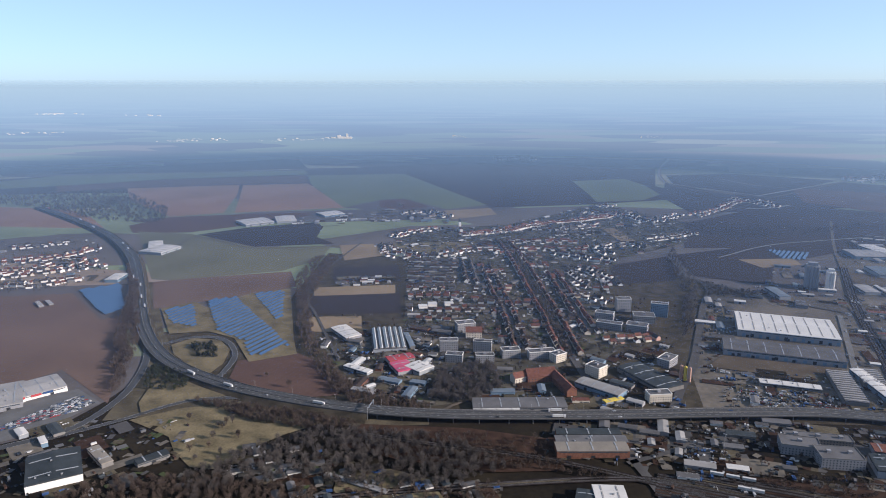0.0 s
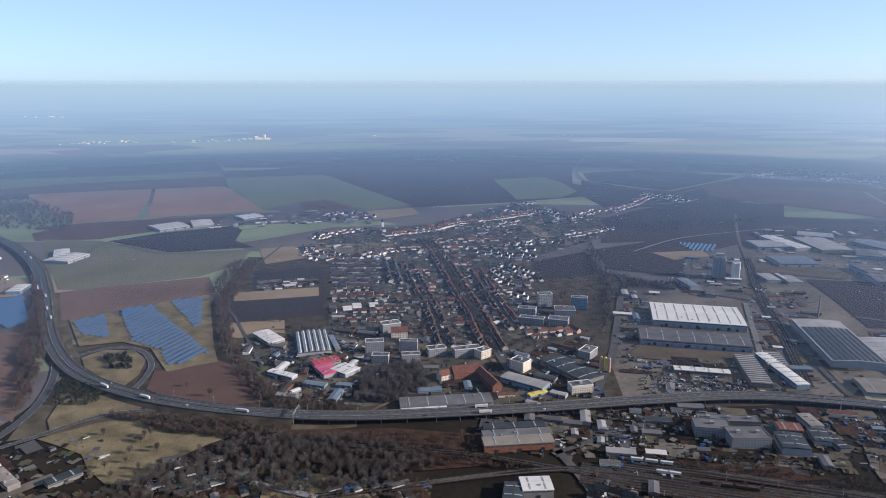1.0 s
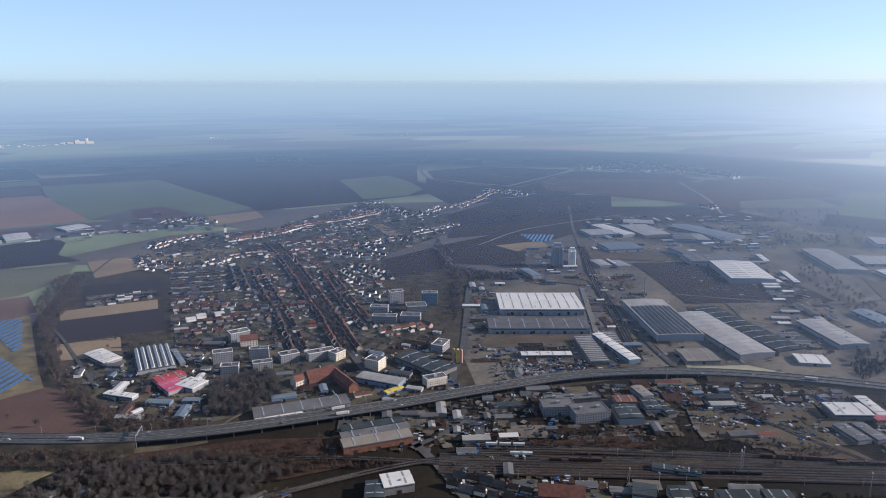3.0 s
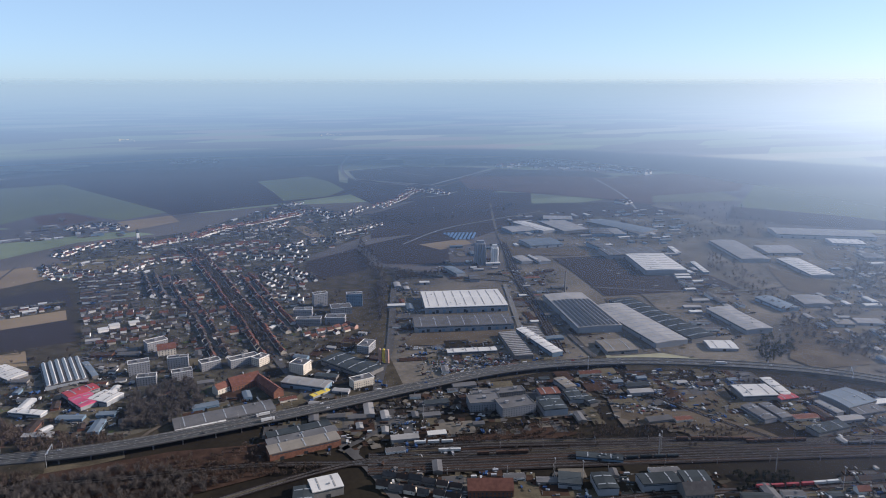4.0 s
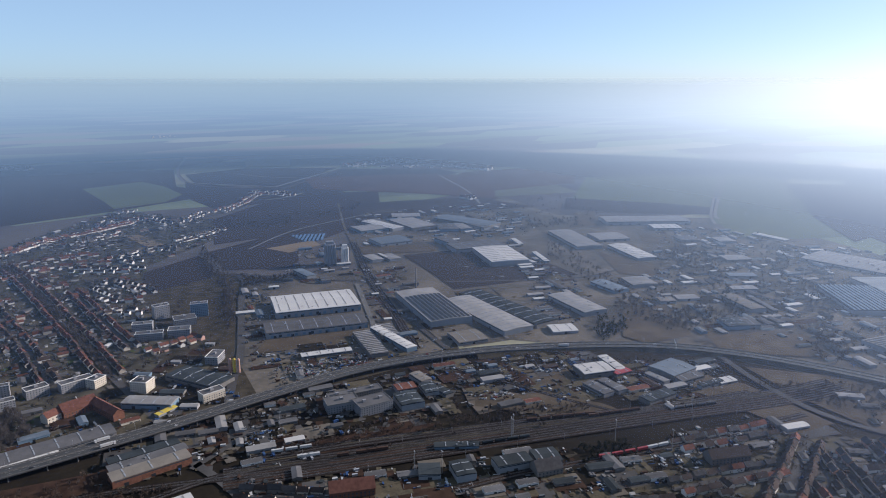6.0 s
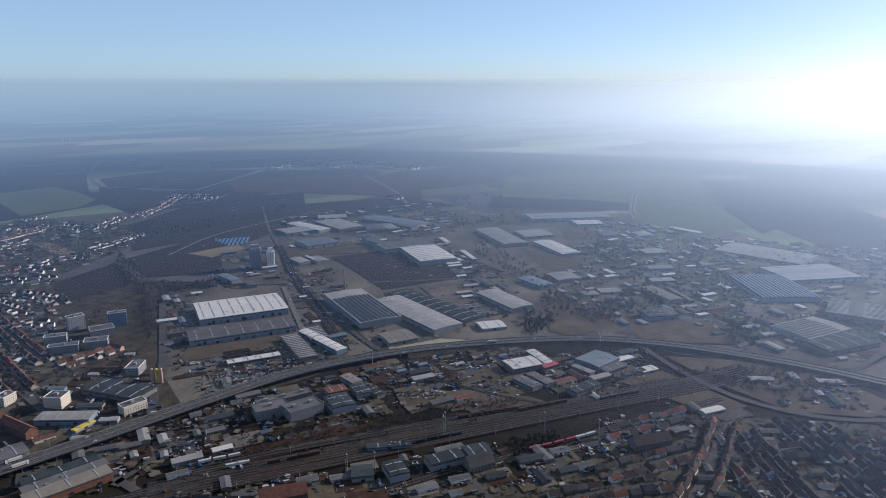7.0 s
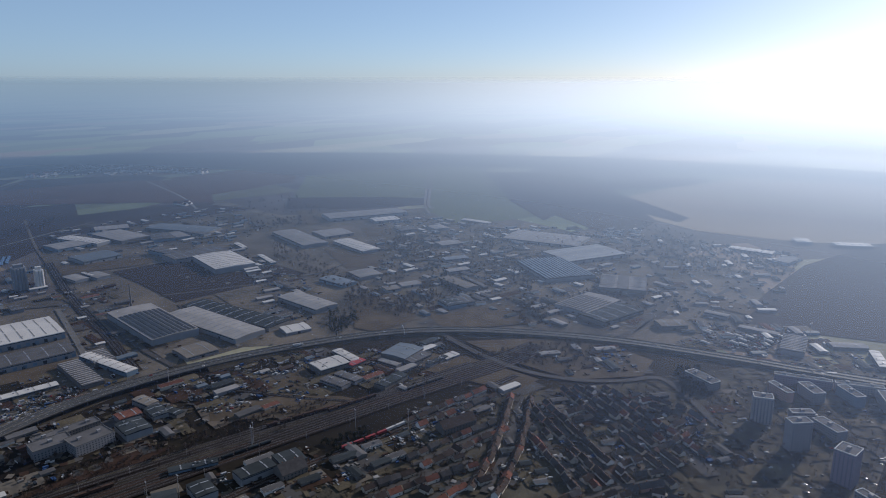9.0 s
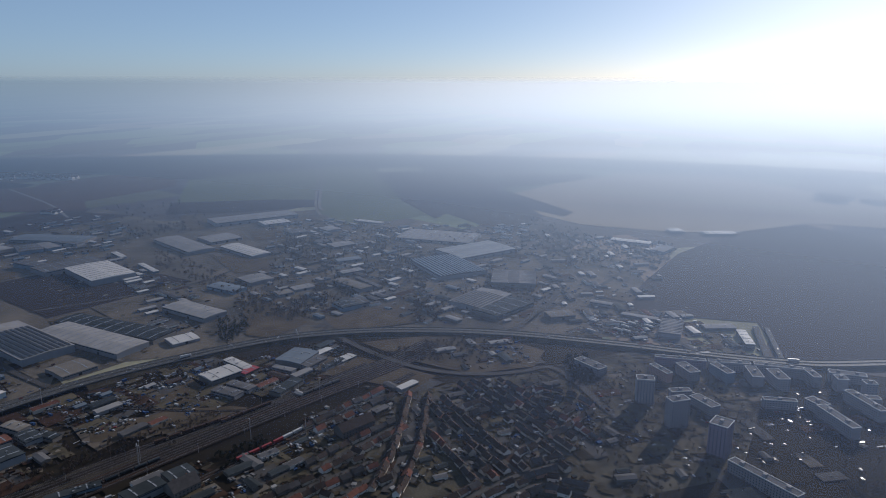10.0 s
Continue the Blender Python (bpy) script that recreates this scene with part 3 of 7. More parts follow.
def haze():
    """A sheet with haze and sun glow painted into its colour: thin over the near fields, it thickens outwards and rises
    into the haze bank on the horizon.
    """
    m = bpy.data.materials.new("haze")
    m.use_nodes = True
    n, link = m.node_tree.nodes, m.node_tree.links.new
    n.remove(n["Principled BSDF"])

    def calc(op, a, b=0.0):
        x = n.new("ShaderNodeMath")
        x.operation = op
        for k, v in enumerate((a, b)):
            if isinstance(v, (int, float)):
                x.inputs[k].default_value = v
            else:
                link(v, x.inputs[k])
        return x.outputs[0]

    def blend(f, a, b):
        x = n.new("ShaderNodeMix")
        x.data_type = "RGBA"
        link(f, x.inputs["Factor"])
        for key, v in (("A", a), ("B", b)):
            if isinstance(v, tuple):
                x.inputs[key].default_value = (*v, 1)
            else:
                link(v, x.inputs[key])
        return x.outputs["Result"]

    def span(v, lo, hi, to_lo=0.0, to_hi=1.0):
        x = n.new("ShaderNodeMapRange")
        x.inputs["From Min"].default_value, x.inputs["From Max"].default_value = lo, hi
        x.inputs["To Min"].default_value, x.inputs["To Max"].default_value = to_lo, to_hi
        link(v, x.inputs["Value"])
        return x.outputs[0]

    geo, sep = n.new("ShaderNodeNewGeometry"), n.new("ShaderNodeSeparateXYZ")
    link(geo.outputs["Position"], sep.inputs[0])
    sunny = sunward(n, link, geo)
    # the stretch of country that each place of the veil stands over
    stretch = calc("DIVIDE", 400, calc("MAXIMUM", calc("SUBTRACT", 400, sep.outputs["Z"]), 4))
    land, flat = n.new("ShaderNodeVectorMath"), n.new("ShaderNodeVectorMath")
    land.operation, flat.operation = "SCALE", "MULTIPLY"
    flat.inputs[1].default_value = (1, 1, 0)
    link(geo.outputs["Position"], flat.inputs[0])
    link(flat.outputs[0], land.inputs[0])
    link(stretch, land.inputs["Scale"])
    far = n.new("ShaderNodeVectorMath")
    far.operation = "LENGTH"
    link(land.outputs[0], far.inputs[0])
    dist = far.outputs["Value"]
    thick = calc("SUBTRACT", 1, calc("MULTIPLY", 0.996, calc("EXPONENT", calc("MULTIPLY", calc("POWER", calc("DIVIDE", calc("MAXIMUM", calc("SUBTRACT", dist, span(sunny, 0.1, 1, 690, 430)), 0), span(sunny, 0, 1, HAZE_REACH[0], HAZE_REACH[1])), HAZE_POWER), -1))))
    # sun glow put into the sheet's diffuse colour, by bearing
    low = blend(sunny, HAZE_PAINT_LOW[0], HAZE_PAINT_LOW[1])
    mid = blend(calc("POWER", sunny, 1.25), HAZE_PAINT_MID[0], HAZE_PAINT_MID[1])
    high = blend(calc("POWER", sunny, 1.8), HAZE_PAINT_TOP[0], HAZE_PAINT_TOP[1])
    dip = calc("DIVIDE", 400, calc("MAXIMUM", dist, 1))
    deep = n.new("ShaderNodeMix")             # near by, the painted air tone keeps its blue and loses red and green
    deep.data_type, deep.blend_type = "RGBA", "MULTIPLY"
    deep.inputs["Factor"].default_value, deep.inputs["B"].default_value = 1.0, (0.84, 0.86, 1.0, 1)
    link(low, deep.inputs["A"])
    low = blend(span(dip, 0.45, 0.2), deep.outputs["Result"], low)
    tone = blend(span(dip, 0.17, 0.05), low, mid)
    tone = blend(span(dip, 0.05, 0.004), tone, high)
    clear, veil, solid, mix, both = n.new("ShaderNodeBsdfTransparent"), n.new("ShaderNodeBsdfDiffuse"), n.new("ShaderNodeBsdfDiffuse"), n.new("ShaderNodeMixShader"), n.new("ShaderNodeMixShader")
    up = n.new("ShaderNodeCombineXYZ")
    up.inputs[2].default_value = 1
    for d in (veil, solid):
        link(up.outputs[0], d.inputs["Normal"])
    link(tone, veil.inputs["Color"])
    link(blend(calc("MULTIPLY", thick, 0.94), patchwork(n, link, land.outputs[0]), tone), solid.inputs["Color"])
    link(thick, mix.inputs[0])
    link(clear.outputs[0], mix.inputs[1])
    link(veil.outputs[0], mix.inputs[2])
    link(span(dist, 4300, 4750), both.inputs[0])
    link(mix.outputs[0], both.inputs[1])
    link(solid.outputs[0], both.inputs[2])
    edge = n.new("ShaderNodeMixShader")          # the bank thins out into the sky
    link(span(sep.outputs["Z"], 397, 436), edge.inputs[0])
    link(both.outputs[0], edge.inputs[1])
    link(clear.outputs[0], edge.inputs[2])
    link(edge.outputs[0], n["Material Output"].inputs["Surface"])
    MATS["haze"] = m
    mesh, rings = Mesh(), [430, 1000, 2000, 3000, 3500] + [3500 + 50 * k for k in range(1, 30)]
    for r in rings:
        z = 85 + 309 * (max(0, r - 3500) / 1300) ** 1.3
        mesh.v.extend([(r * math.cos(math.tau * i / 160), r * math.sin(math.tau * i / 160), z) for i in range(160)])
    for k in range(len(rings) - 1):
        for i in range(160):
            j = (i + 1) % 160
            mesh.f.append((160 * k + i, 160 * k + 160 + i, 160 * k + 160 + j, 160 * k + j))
    return setting("haze_backdrop", mesh, "haze", "painted sheet of bluish winter haze and sun glow over the far plain up to the horizon", "haze")


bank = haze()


def over_plain(x, y):
    """The place on the haze bank that stands over a place of the far plain."""
    d = math.hypot(x, y)
    r = 3500.0
    while 85 + 309 * ((r - 3500) / 1300) ** 1.3 < 400 * (1 - r / d) and r < 4800:
        r += 2
    return x * r / d, y * r / d, 400 * (1 - r / d)


def far_place(pts, n, seed, size):
    """Pale roofs and walls of a village far out on the plain."""
    rng = random.Random(seed)
    m = Mesh()
    (ax, ay), (bx, by) = pts
    for i in range(n):
        f = rng.random()
        x, y, z = over_plain(ax + (bx - ax) * f + rng.uniform(-60, 60), ay + (by - ay) * f + rng.uniform(-160, 160))
        w, h = size * rng.uniform(2, 7), size * rng.uniform(1.2, 2.6)
        m.box(x - w, y - 3, z - 2, x + w, y + 3, z + h)
    part("far_village", m, "render_white", bank, "pale specks of a distant village")


far_place(((-2037, 5217), (-1649, 5325)), 34, 1, .9)
far_place(((-1334, 5266), (-927, 5375)), 26, 2, .8)
far_place(((-3705, 5907), (-3327, 6044)), 14, 3, .9)
far_place(((-5816, 10184), (-5139, 9974)), 16, 4, 1.2)
far_place(((-4358, 9588), (-3864, 9580)), 8, 5, 1.2)
far_place(((3, 5728), (174, 5467)), 9, 6, .9)
far_place(((1585, 5506), (1783, 5399)), 10, 7, .7)
for off, up, w, h in ((0, 0, 16, 16), (21, 0, 28, 9), (43, 0, 10, 24), (59, 0, 20, 8), (-28, 0, 25, 6), (-63, 0, 17, 5)):
    x, y, z = over_plain(*((-805, 5432),)[0])
    part("far_works", Mesh().box(-w / 2, -5, -4, w / 2, 5, h), "render_white", bank, "pale distant works", at(x + off, y, 0, z + up))

# ---- roads ----
def road(pts, width, material="worn_asphalt", label="narrow grey asphalt road", name="road", z=1.5, lines=False):
    line = smooth_line(pts, 10)
    ob = setting(name, ribbon(Mesh(), line, width / 2, -width / 2, z), material, label, "road")
    if lines:
        m = Mesh()
        for o in (width / 2 - 0.5, -width / 2 + 0.5):
            ribbon(m, line, o + 0.12, o - 0.12, z + 0.03)
        part("edge_lines", m, "line_paint", ob)
    return ob


MOTORWAY = [np.array(p) for p in (
    (-1350, 2290, 6), (-1080, 2030, 6), (-901, 1835, 6), (-747, 1613, 6), (-635, 1392, 5), (-537, 1174, 4), (-478, 1061, 4), (-420, 977, 4), (-355, 915, 5), (-276, 863, 6), (-192, 825, 7),
    (-101, 796, 8), (-17, 783, 8), (80, 779, 8), (218, 780, 8), (353, 785, 8), (482, 784, 7), (611, 752, 6), (732, 696, 5), (873, 594, 5), (950, 495, 5), (1000, 380, 5), (1035, 240, 5), (1048, 70, 5), (1050, -30, 5),
    (1062, -185, 5), (1105, -300, 5), (1200, -520, 5), (1330, -800, 5))]
mw = smooth_line(MOTORWAY, 10)
deck = Mesh()
beam(deck, mw, 11.5, -11.5, -1.1, 0.0)
motorway = setting("motorway", deck, "asphalt", "grey dual carriageway on a low viaduct", "road")
for off in (11.4, 0.25, -11.0):
    part("barrier", beam(Mesh(), mw, off, off - 0.4, 0.02, 0.95), "concrete", motorway)
paint = Mesh()
for off in (10.6, 1.0, -1.0, -10.6):
    ribbon(paint, mw, off + 0.13, off - 0.13, 0.05)
part("edge_lines", paint, "line_paint", motorway)
dash = Mesh()
for k in range(0, len(mw) - 1):
    for off in (5.6, -5.6):
        ribbon(dash, [mw[k], mw[k] + (mw[k + 1] - mw[k]) * 0.5], off + 0.12, off - 0.12, 0.05)
part("lane_dashes", dash, "line_paint", motorway)
mw_ns = normals(mw)


def on_motorway(x0, x1):
    return [k for k in range(len(mw)) if x0 <= mw[k][0] <= x1]


for ks in (on_motorway(-2000, -90), [k for k in range(len(mw)) if mw[k][0] > 640 or (mw[k][1] < 600 and mw[k][0] > 640)]):
    m = Mesh()
    base = 0
    for k in ks:
        p, n2 = mw[k], mw_ns[k]
        for o, z in ((11.5 + p[2] * 1.6, 0.0), (11.3, p[2] - 0.6), (-11.3, p[2] - 0.6), (-11.5 - p[2] * 1.6, 0.0)):
            m.v.append((p[0] + n2[0] * o, p[1] + n2[1] * o, z))
    for i in range(len(ks) - 1):
        for j in (0, 1, 2):
            a = 4 * i + j
            m.f.append((a, a + 1, a + 5, a + 4))
    setting("embankment", m, "bank_grass", "grassy earth bank under the motorway", "embankment")
for k in on_motorway(-90, 640)[::3]:
    if mw[k][1] > 600:
        p, n2 = mw[k], mw_ns[k]
        for o in (8.0, -8.0):
            part("pier", Mesh().tube((p[0] + n2[0] * o, p[1] + n2[1] * o, 0), (p[0] + n2[0] * o, p[1] + n2[1] * o, p[2] - 1.9), 0.7, 0.7, 8), "concrete", motorway)
        c, s = n2 * 10, np.array((n2[1], -n2[0])) * 0.8
        pts = [p[:2] + c + s, p[:2] + c - s, p[:2] - c - s, p[:2] - c + s]
        m = Mesh()
        for z in (p[2] - 1.9, p[2] - 1.1):
            m.v.extend([(q[0], q[1], z) for q in pts])
        m.f.extend([(3, 2, 1, 0), (4, 5, 6, 7), (0, 1, 5, 4), (1, 2, 6, 5), (2, 3, 7, 6), (3, 0, 4, 7)])
        part("crossbeam", m, "concrete", motorway)

road(((-523, 687), (-501, 711), (-464, 737), (-436, 772), (-423, 851), (-436, 945), (-468, 1036), (-499, 1101)), 11, "asphalt", "grey feeder road curving to the motorway", lines=True)
road(((-470, 724), (-451, 737), (-394, 779), (-333, 830), (-270, 840), (-193, 829), (-139, 809)), 8, "asphalt", "grey slip road rising to the motorway", lines=True)
road(((-461, 1031), (-436, 1041), (-416, 1061), (-376, 1066), (-341, 1041), (-316, 989), (-313, 935), (-319, 901), (-345, 909)), 9, "asphalt", "grey loop of the motorway slip road", lines=True)
road(((153, 1783), (170, 1650), (182, 1435), (186, 1304), (192, 1177), (193, 1070), (195, 987), (200, 900), (204, 850), (205, 793)), 11, "worn_asphalt", "straight tree-lined main street")
road(((-671, 1654), (-672, 1836), (-574, 1894), (-489, 1933), (-304, 1989)), 5, "worn_asphalt")
road(((-677, 1850), (-566, 1766), (-475, 1701), (-286, 1720)), 4, "sand", "pale farm track")
road(((1547, 4652), (1100, 3500), (950, 2969), (962, 2719), (1092, 2574), (1208, 2506)), 9, "sand", "pale country road across dark fields")
road(((1208, 2506), (1424, 2687), (1716, 2929), (1995, 3116)), 9, "sand", "pale country road across dark fields")
road(((1198, 2506), (1028, 2325), (800, 2119), (590, 2055)), 7)
road(((-155, 966), (-225, 1174), (-259, 1274), (-268, 1414), (-245, 1584), (-212, 1765)), 5, "worn_asphalt", "lane along the tree belt")
road(((285, 793), (321, 867), (373, 965), (480, 1221), (531, 1329), (538, 1412)), 12, "worn_asphalt", "grey street beside the warehouses")
road(((537, 1390), (587, 1341), (671, 1237), (727, 1187)), 8, "worn_asphalt", "grey estate road")
road(((705, 1172), (609, 965), (552, 849)), 9, "concrete", "pale concrete apron road")
road(((-242, 794), (-134, 825), (-63, 850), (-17, 793), (11, 817), (41, 841)), 5, "sand", "pale dirt track")
road(((-112, 850), (-100, 924), (-67, 905), (-55, 868)), 4, "sand", "pale dirt track")
road(((199, 749), (208, 683), (217, 630), (222, 573), (225, 549)), 10, "worn_asphalt", "cobbled street under the viaduct", "street")
road(((200, 678), (247, 699), (292, 722), (329, 722)), 7, "worn_asphalt", "yard lane")
road(((931, 501), (900, 445), (879, 397), (860, 335), (860, 283), (872, 237), (897, 194), (923, 168), (924, 147), (894, 118), (850, 85), (801, 50)), 10, "worn_asphalt", "grey slip road bending off the motorway", z=2.0)
road(((1014, 280), (1069, 246), (1147, 224), (1233, 200), (1394, 139), (1553, 103)), 9)
road(((996, 312), (1051, 251), (1144, 230), (1291, 218), (1453, 262), (1591, 330)), 12, "worn_asphalt", "grey estate road")
road(((961, 559), (1081, 535), (1179, 523), (1282, 531), (1375, 611), (1500, 744)), 11, "worn_asphalt", "grey estate road")
road(((927, 499), (1039, 514), (1074, 464), (1109, 414)), 7, "worn_asphalt")
road(((895, 568), (950, 587), (971, 606), (982, 637), (1040, 702)), 8, "asphalt", "slip road from the motorway")
road(((850, 1414), (747, 1153), (662, 914), (628, 778)), 8, "worn_asphalt", "estate road along the railway spur")
road(((1165, 2047), (985, 1700), (865, 1439)), 7, "sand", "pale estate road")
road(((852, 1079), (956, 1004), (1116, 917), (1311, 921)), 8, "worn_asphalt", "estate road")
road(((1054, 1803), (1236, 1816), (1487, 1824), (1689, 1809)), 8, "worn_asphalt", "estate road")
road(((1903, 1102), (2364, 1348), (3182, 1804), (3426, 1925)), 7, "sand", "pale straight country track")
road(((2212, 991), (2861, 1343), (3403, 1648)), 6, "sand", "pale country track")
road(((1057, -170), (1077, -232), (1104, -300), (1137, -401)), 10, "asphalt", "grey road along the dark field", z=1.2, lines=True)

road(((914, 533), (1020, 549), (1078, 534), (1172, 520), (1253, 525), (1318, 520), (1374, 502)), 8, "worn_asphalt", "curving estate road", z=1.6)
road(((991, 254), (1048, 246), (1110, 237), (1194, 230), (1327, 231), (1457, 250), (1571, 306)), 10, "worn_asphalt", "wide curving road under the motorway", z=1.6)

# ---- railway ----
TRACKS = []


def railway(pts, count, gap=4.8):
    line = smooth_line(pts, 14)
    half = count * gap / 2 + 1
    bed = setting("track_bed", ribbon(Mesh(), line, half, -half, 1.55 + 0.004 * len(TRACKS)), "track_bed", "dark brown ballast bed of the railway", "railway")
    shift = [random.uniform(-.5, .5) for i in range(count)]
    for side in range(count - 1):           # weeds between the tracks
        o, k = (side - count / 2 + 1) * gap, 0
        weeds = Mesh()
        while k < len(line) - 4:
            n = random.randint(2, 9)
            if random.random() < 0.55:
                ribbon(weeds, line[k:k + n + 1], o + random.uniform(.3, 1.3), o - random.uniform(.3, 1.3), 1.62 + 0.004 * len(TRACKS))
            k += n
        if weeds.f:
            part("weed_strip", weeds, random.choice(("bank_grass", "heath", "earth", "dry_grass")), bed)
    for i in range(count):
        o = (i - (count - 1) / 2) * gap + shift[i]
        part("ballast_strip", ribbon(Mesh(), line, o + 1.5, o - 1.5, 1.60 + 0.004 * len(TRACKS)), "ballast", bed)
        for side in (0.72, -0.72):
            part("rail", beam(Mesh(), line, o + side + 0.09, o + side - 0.09, 1.6, 1.8), "rail_steel", bed)
    TRACKS.append(line)
    return line


main_line = railway(((219, 638), (276, 616), (356, 584), (542, 511), (714, 441), (861, 378), (961, 347)), 8, 5.4)
railway(((256, 659), (314, 637), (374, 614), (562, 531), (694, 467), (847, 407)), 3, 5.0)
railway(((396, 476), (482, 451), (608, 403), (758, 358), (840, 334)), 2)
railway(((-126, 613), (-48, 625), (38, 635), (132, 645), (203, 647), (258, 635)), 2)
railway(((-96, 743), (-3, 717), (103, 690), (203, 647), (262, 617)), 2)
railway(((897, 1505), (763, 1223), (669, 993), (626, 893), (590, 810)), 3, 5.0)
railway(((588, 714), (614, 636), (636, 553), (662, 485)), 1)


def mast(x, y, rot, h=9.0):
    t = thing("catenary_mast", at(x, y, rot), "grey steel railway catenary mast with a bracket arm", "mast", "masts along the railway")
    part("pole", Mesh().tube((0, 0, 0), (0, 0, h), 0.22, 0.14), "galvanised", t)
    part("bracket", Mesh().tube((0, 0, h - 1.2), (0, 4.5, h - 0.8), 0.08, 0.06, 4), "galvanised", t)


for k in range(2, len(main_line) - 1, 4):
    p, n2 = main_line[k], normals(main_line)[k]
    for o in (-25, 25):
        mast(p[0] + n2[0] * o, p[1] + n2[1] * o, math.degrees(math.atan2(n2[1], n2[0])) + (90 if o < 0 else -90))

# ---- industrial buildings ----
ROOFS = {"white": "white_roof", "grey": "grey_roof", "pale": "pale_roof", "dark": "dark_roof", "blue": "blue_roof", "red": "red_roof", "redroof": "red_roof", "pink": "pink_roof",
         "yellow": "yellow_roof", "tan": "tan_roof", "maroon": "tile_red", "slat": "grey_roof", "pv": "pale_roof", "saw": "grey_roof"}
WORDS = {"white": "white", "grey": "grey", "pale": "pale grey", "dark": "dark", "blue": "blue-grey", "red": "bright red", "redroof": "red", "pink": "bright pink", "yellow": "yellow",
         "tan": "tan", "maroon": "dull red", "slat": "slatted grey", "pv": "solar-panelled", "saw": "sawtooth"}
LOTS = []
DOOR = Mesh().box(-2.2, -0.15, 0, 2.2, 0.15, 4.2).data("dock_door", "dark_opening")
VENT = Mesh().box(-0.9, -0.9, 0, 0.9, 0.9, 1.3).data("roof_vent", "galvanised")


def hall(x, y, length, width, rot, h, colour, name="hall", wall=None, doors=True, lights=True):
    length, width = max(length, 9), max(width, 7)
    LOTS.append((x, y, max(length, width) / 2 + 3, length / 2 + 2, width / 2 + 2, rot))
    wall = wall or random.choice(("metal_wall", "metal_wall", "panel_wall", "render_grey", "blue_wall"))
    t = thing(name, at(x, y, rot), WORDS[colour] + "-roofed flat industrial " + ("warehouse" if name == "warehouse" else "hall") + " with pale walls", "warehouse" if name == "warehouse" else "industrial hall", "industrial halls")
    a, b = length / 2, width / 2
    part("wall", Mesh().box(-a, -b, 0, a, b, h - 0.3), wall, t)
    low = min(width * 0.035, 1.6)
    roof = Mesh()           # a low gable with a raised edge
    roof.poly((-a - .3, -b - .3, h), (a + .3, -b - .3, h), (a + .3, 0, h + low), (-a - .3, 0, h + low))
    roof.poly((-a - .3, 0, h + low), (a + .3, 0, h + low), (a + .3, b + .3, h), (-a - .3, b + .3, h))
    roof.poly((-a - .3, -b - .3, h), (-a - .3, 0, h + low), (-a - .3, b + .3, h), (-a - .3, b + .3, h - .8), (-a - .3, -b - .3, h - .8))
    roof.poly((a + .3, b + .3, h), (a + .3, 0, h + low), (a + .3, -b - .3, h), (a + .3, -b - .3, h - .8), (a + .3, b + .3, h - .8))
    roof.poly((a + .3, -b - .3, h), (-a - .3, -b - .3, h), (-a - .3, -b - .3, h - .8), (a + .3, -b - .3, h - .8))
    roof.poly((-a - .3, b + .3, h), (a + .3, b + .3, h), (a + .3, b + .3, h - .8), (-a - .3, b + .3, h - .8))
    roof.poly((-a - .3, -b - .3, h - .8), (-a - .3, b + .3, h - .8), (a + .3, b + .3, h - .8), (a + .3, -b - .3, h - .8))
    top = part("roof", roof, ROOFS[colour], t)
    slope = math.degrees(math.atan2(low, b))
    if colour == "pv":
        n = int(length / 12)
        for i in range(9):
            o = -b + (i + 0.7) * width / 9.5
            part("solar_row", Mesh().box(-a * 0.98, -width / 32, 0, a * 0.55, width / 32, 0.25), "solar_dark", top, "dark solar panels", at(0, o, 0, h + low * (1 - abs(o) / b) + 0.5))
    elif colour == "slat":
        n = int(length / 7)
        for i in range(n):
            part("roof_slat", Mesh().box(-1.6, -b, 0, 1.6, b, 0.8), "pale_roof", top, "", at(-a + (i + 0.5) * length / n, 0, 0, h + 0.4))
    elif colour == "saw":
        n = max(3, int(width / 8))
        for i in range(n):
            o, q = -b + (i + .5) * width / n, width / n * .3
            ridge = Mesh()
            ridge.poly((-a, -q, 0), (a, -q, 0), (a, q * .4, 2.4), (-a, q * .4, 2.4)).poly((-a, q * .4, 2.4), (a, q * .4, 2.4), (a, q, 0), (-a, q, 0))
            ridge.poly((-a, -q, 0), (-a, q * .4, 2.4), (-a, q, 0)).poly((a, q, 0), (a, q * .4, 2.4), (a, -q, 0))
            ridge = part("saw_ridge", ridge, "white_roof", top, "", at(0, o, 0, h + low * (1 - abs(o) / b) - .2))
            part("glazing", Mesh().poly((-a * .97, q * .43, 2.32), (a * .97, q * .43, 2.32), (a * .97, q * .92, .3), (-a * .97, q * .92, .3)), "saw_glass", ridge, "", at(0, .12, 0, .05))
    elif lights and length > 24:
        n = max(2, int(length / (16 if colour in ("white", "pale") else 22)))
        piece = Mesh().box(-0.7, -b * 0.4, 0, 0.7, b * 0.4, 0.35).data("roof_light", "skylight" if colour != "white" else "pale_roof")
        for i in range(n):
            for side in (-1, 1):
                part("roof_light", piece, None, top, "", pose(-a + (i + 0.5) * length / n, side * b * 0.48, h + low * 0.52 - 0.05, -side * slope))
    if random.random() < 0.6 and length > 30:
        for i in range(random.randint(1, 4)):
            o = random.uniform(-b * .8, b * .8)
            part("roof_vent", VENT, None, top, "", at(random.uniform(-a * .85, a * .85), o, 0, h + low * (1 - abs(o) / b) - 0.1))
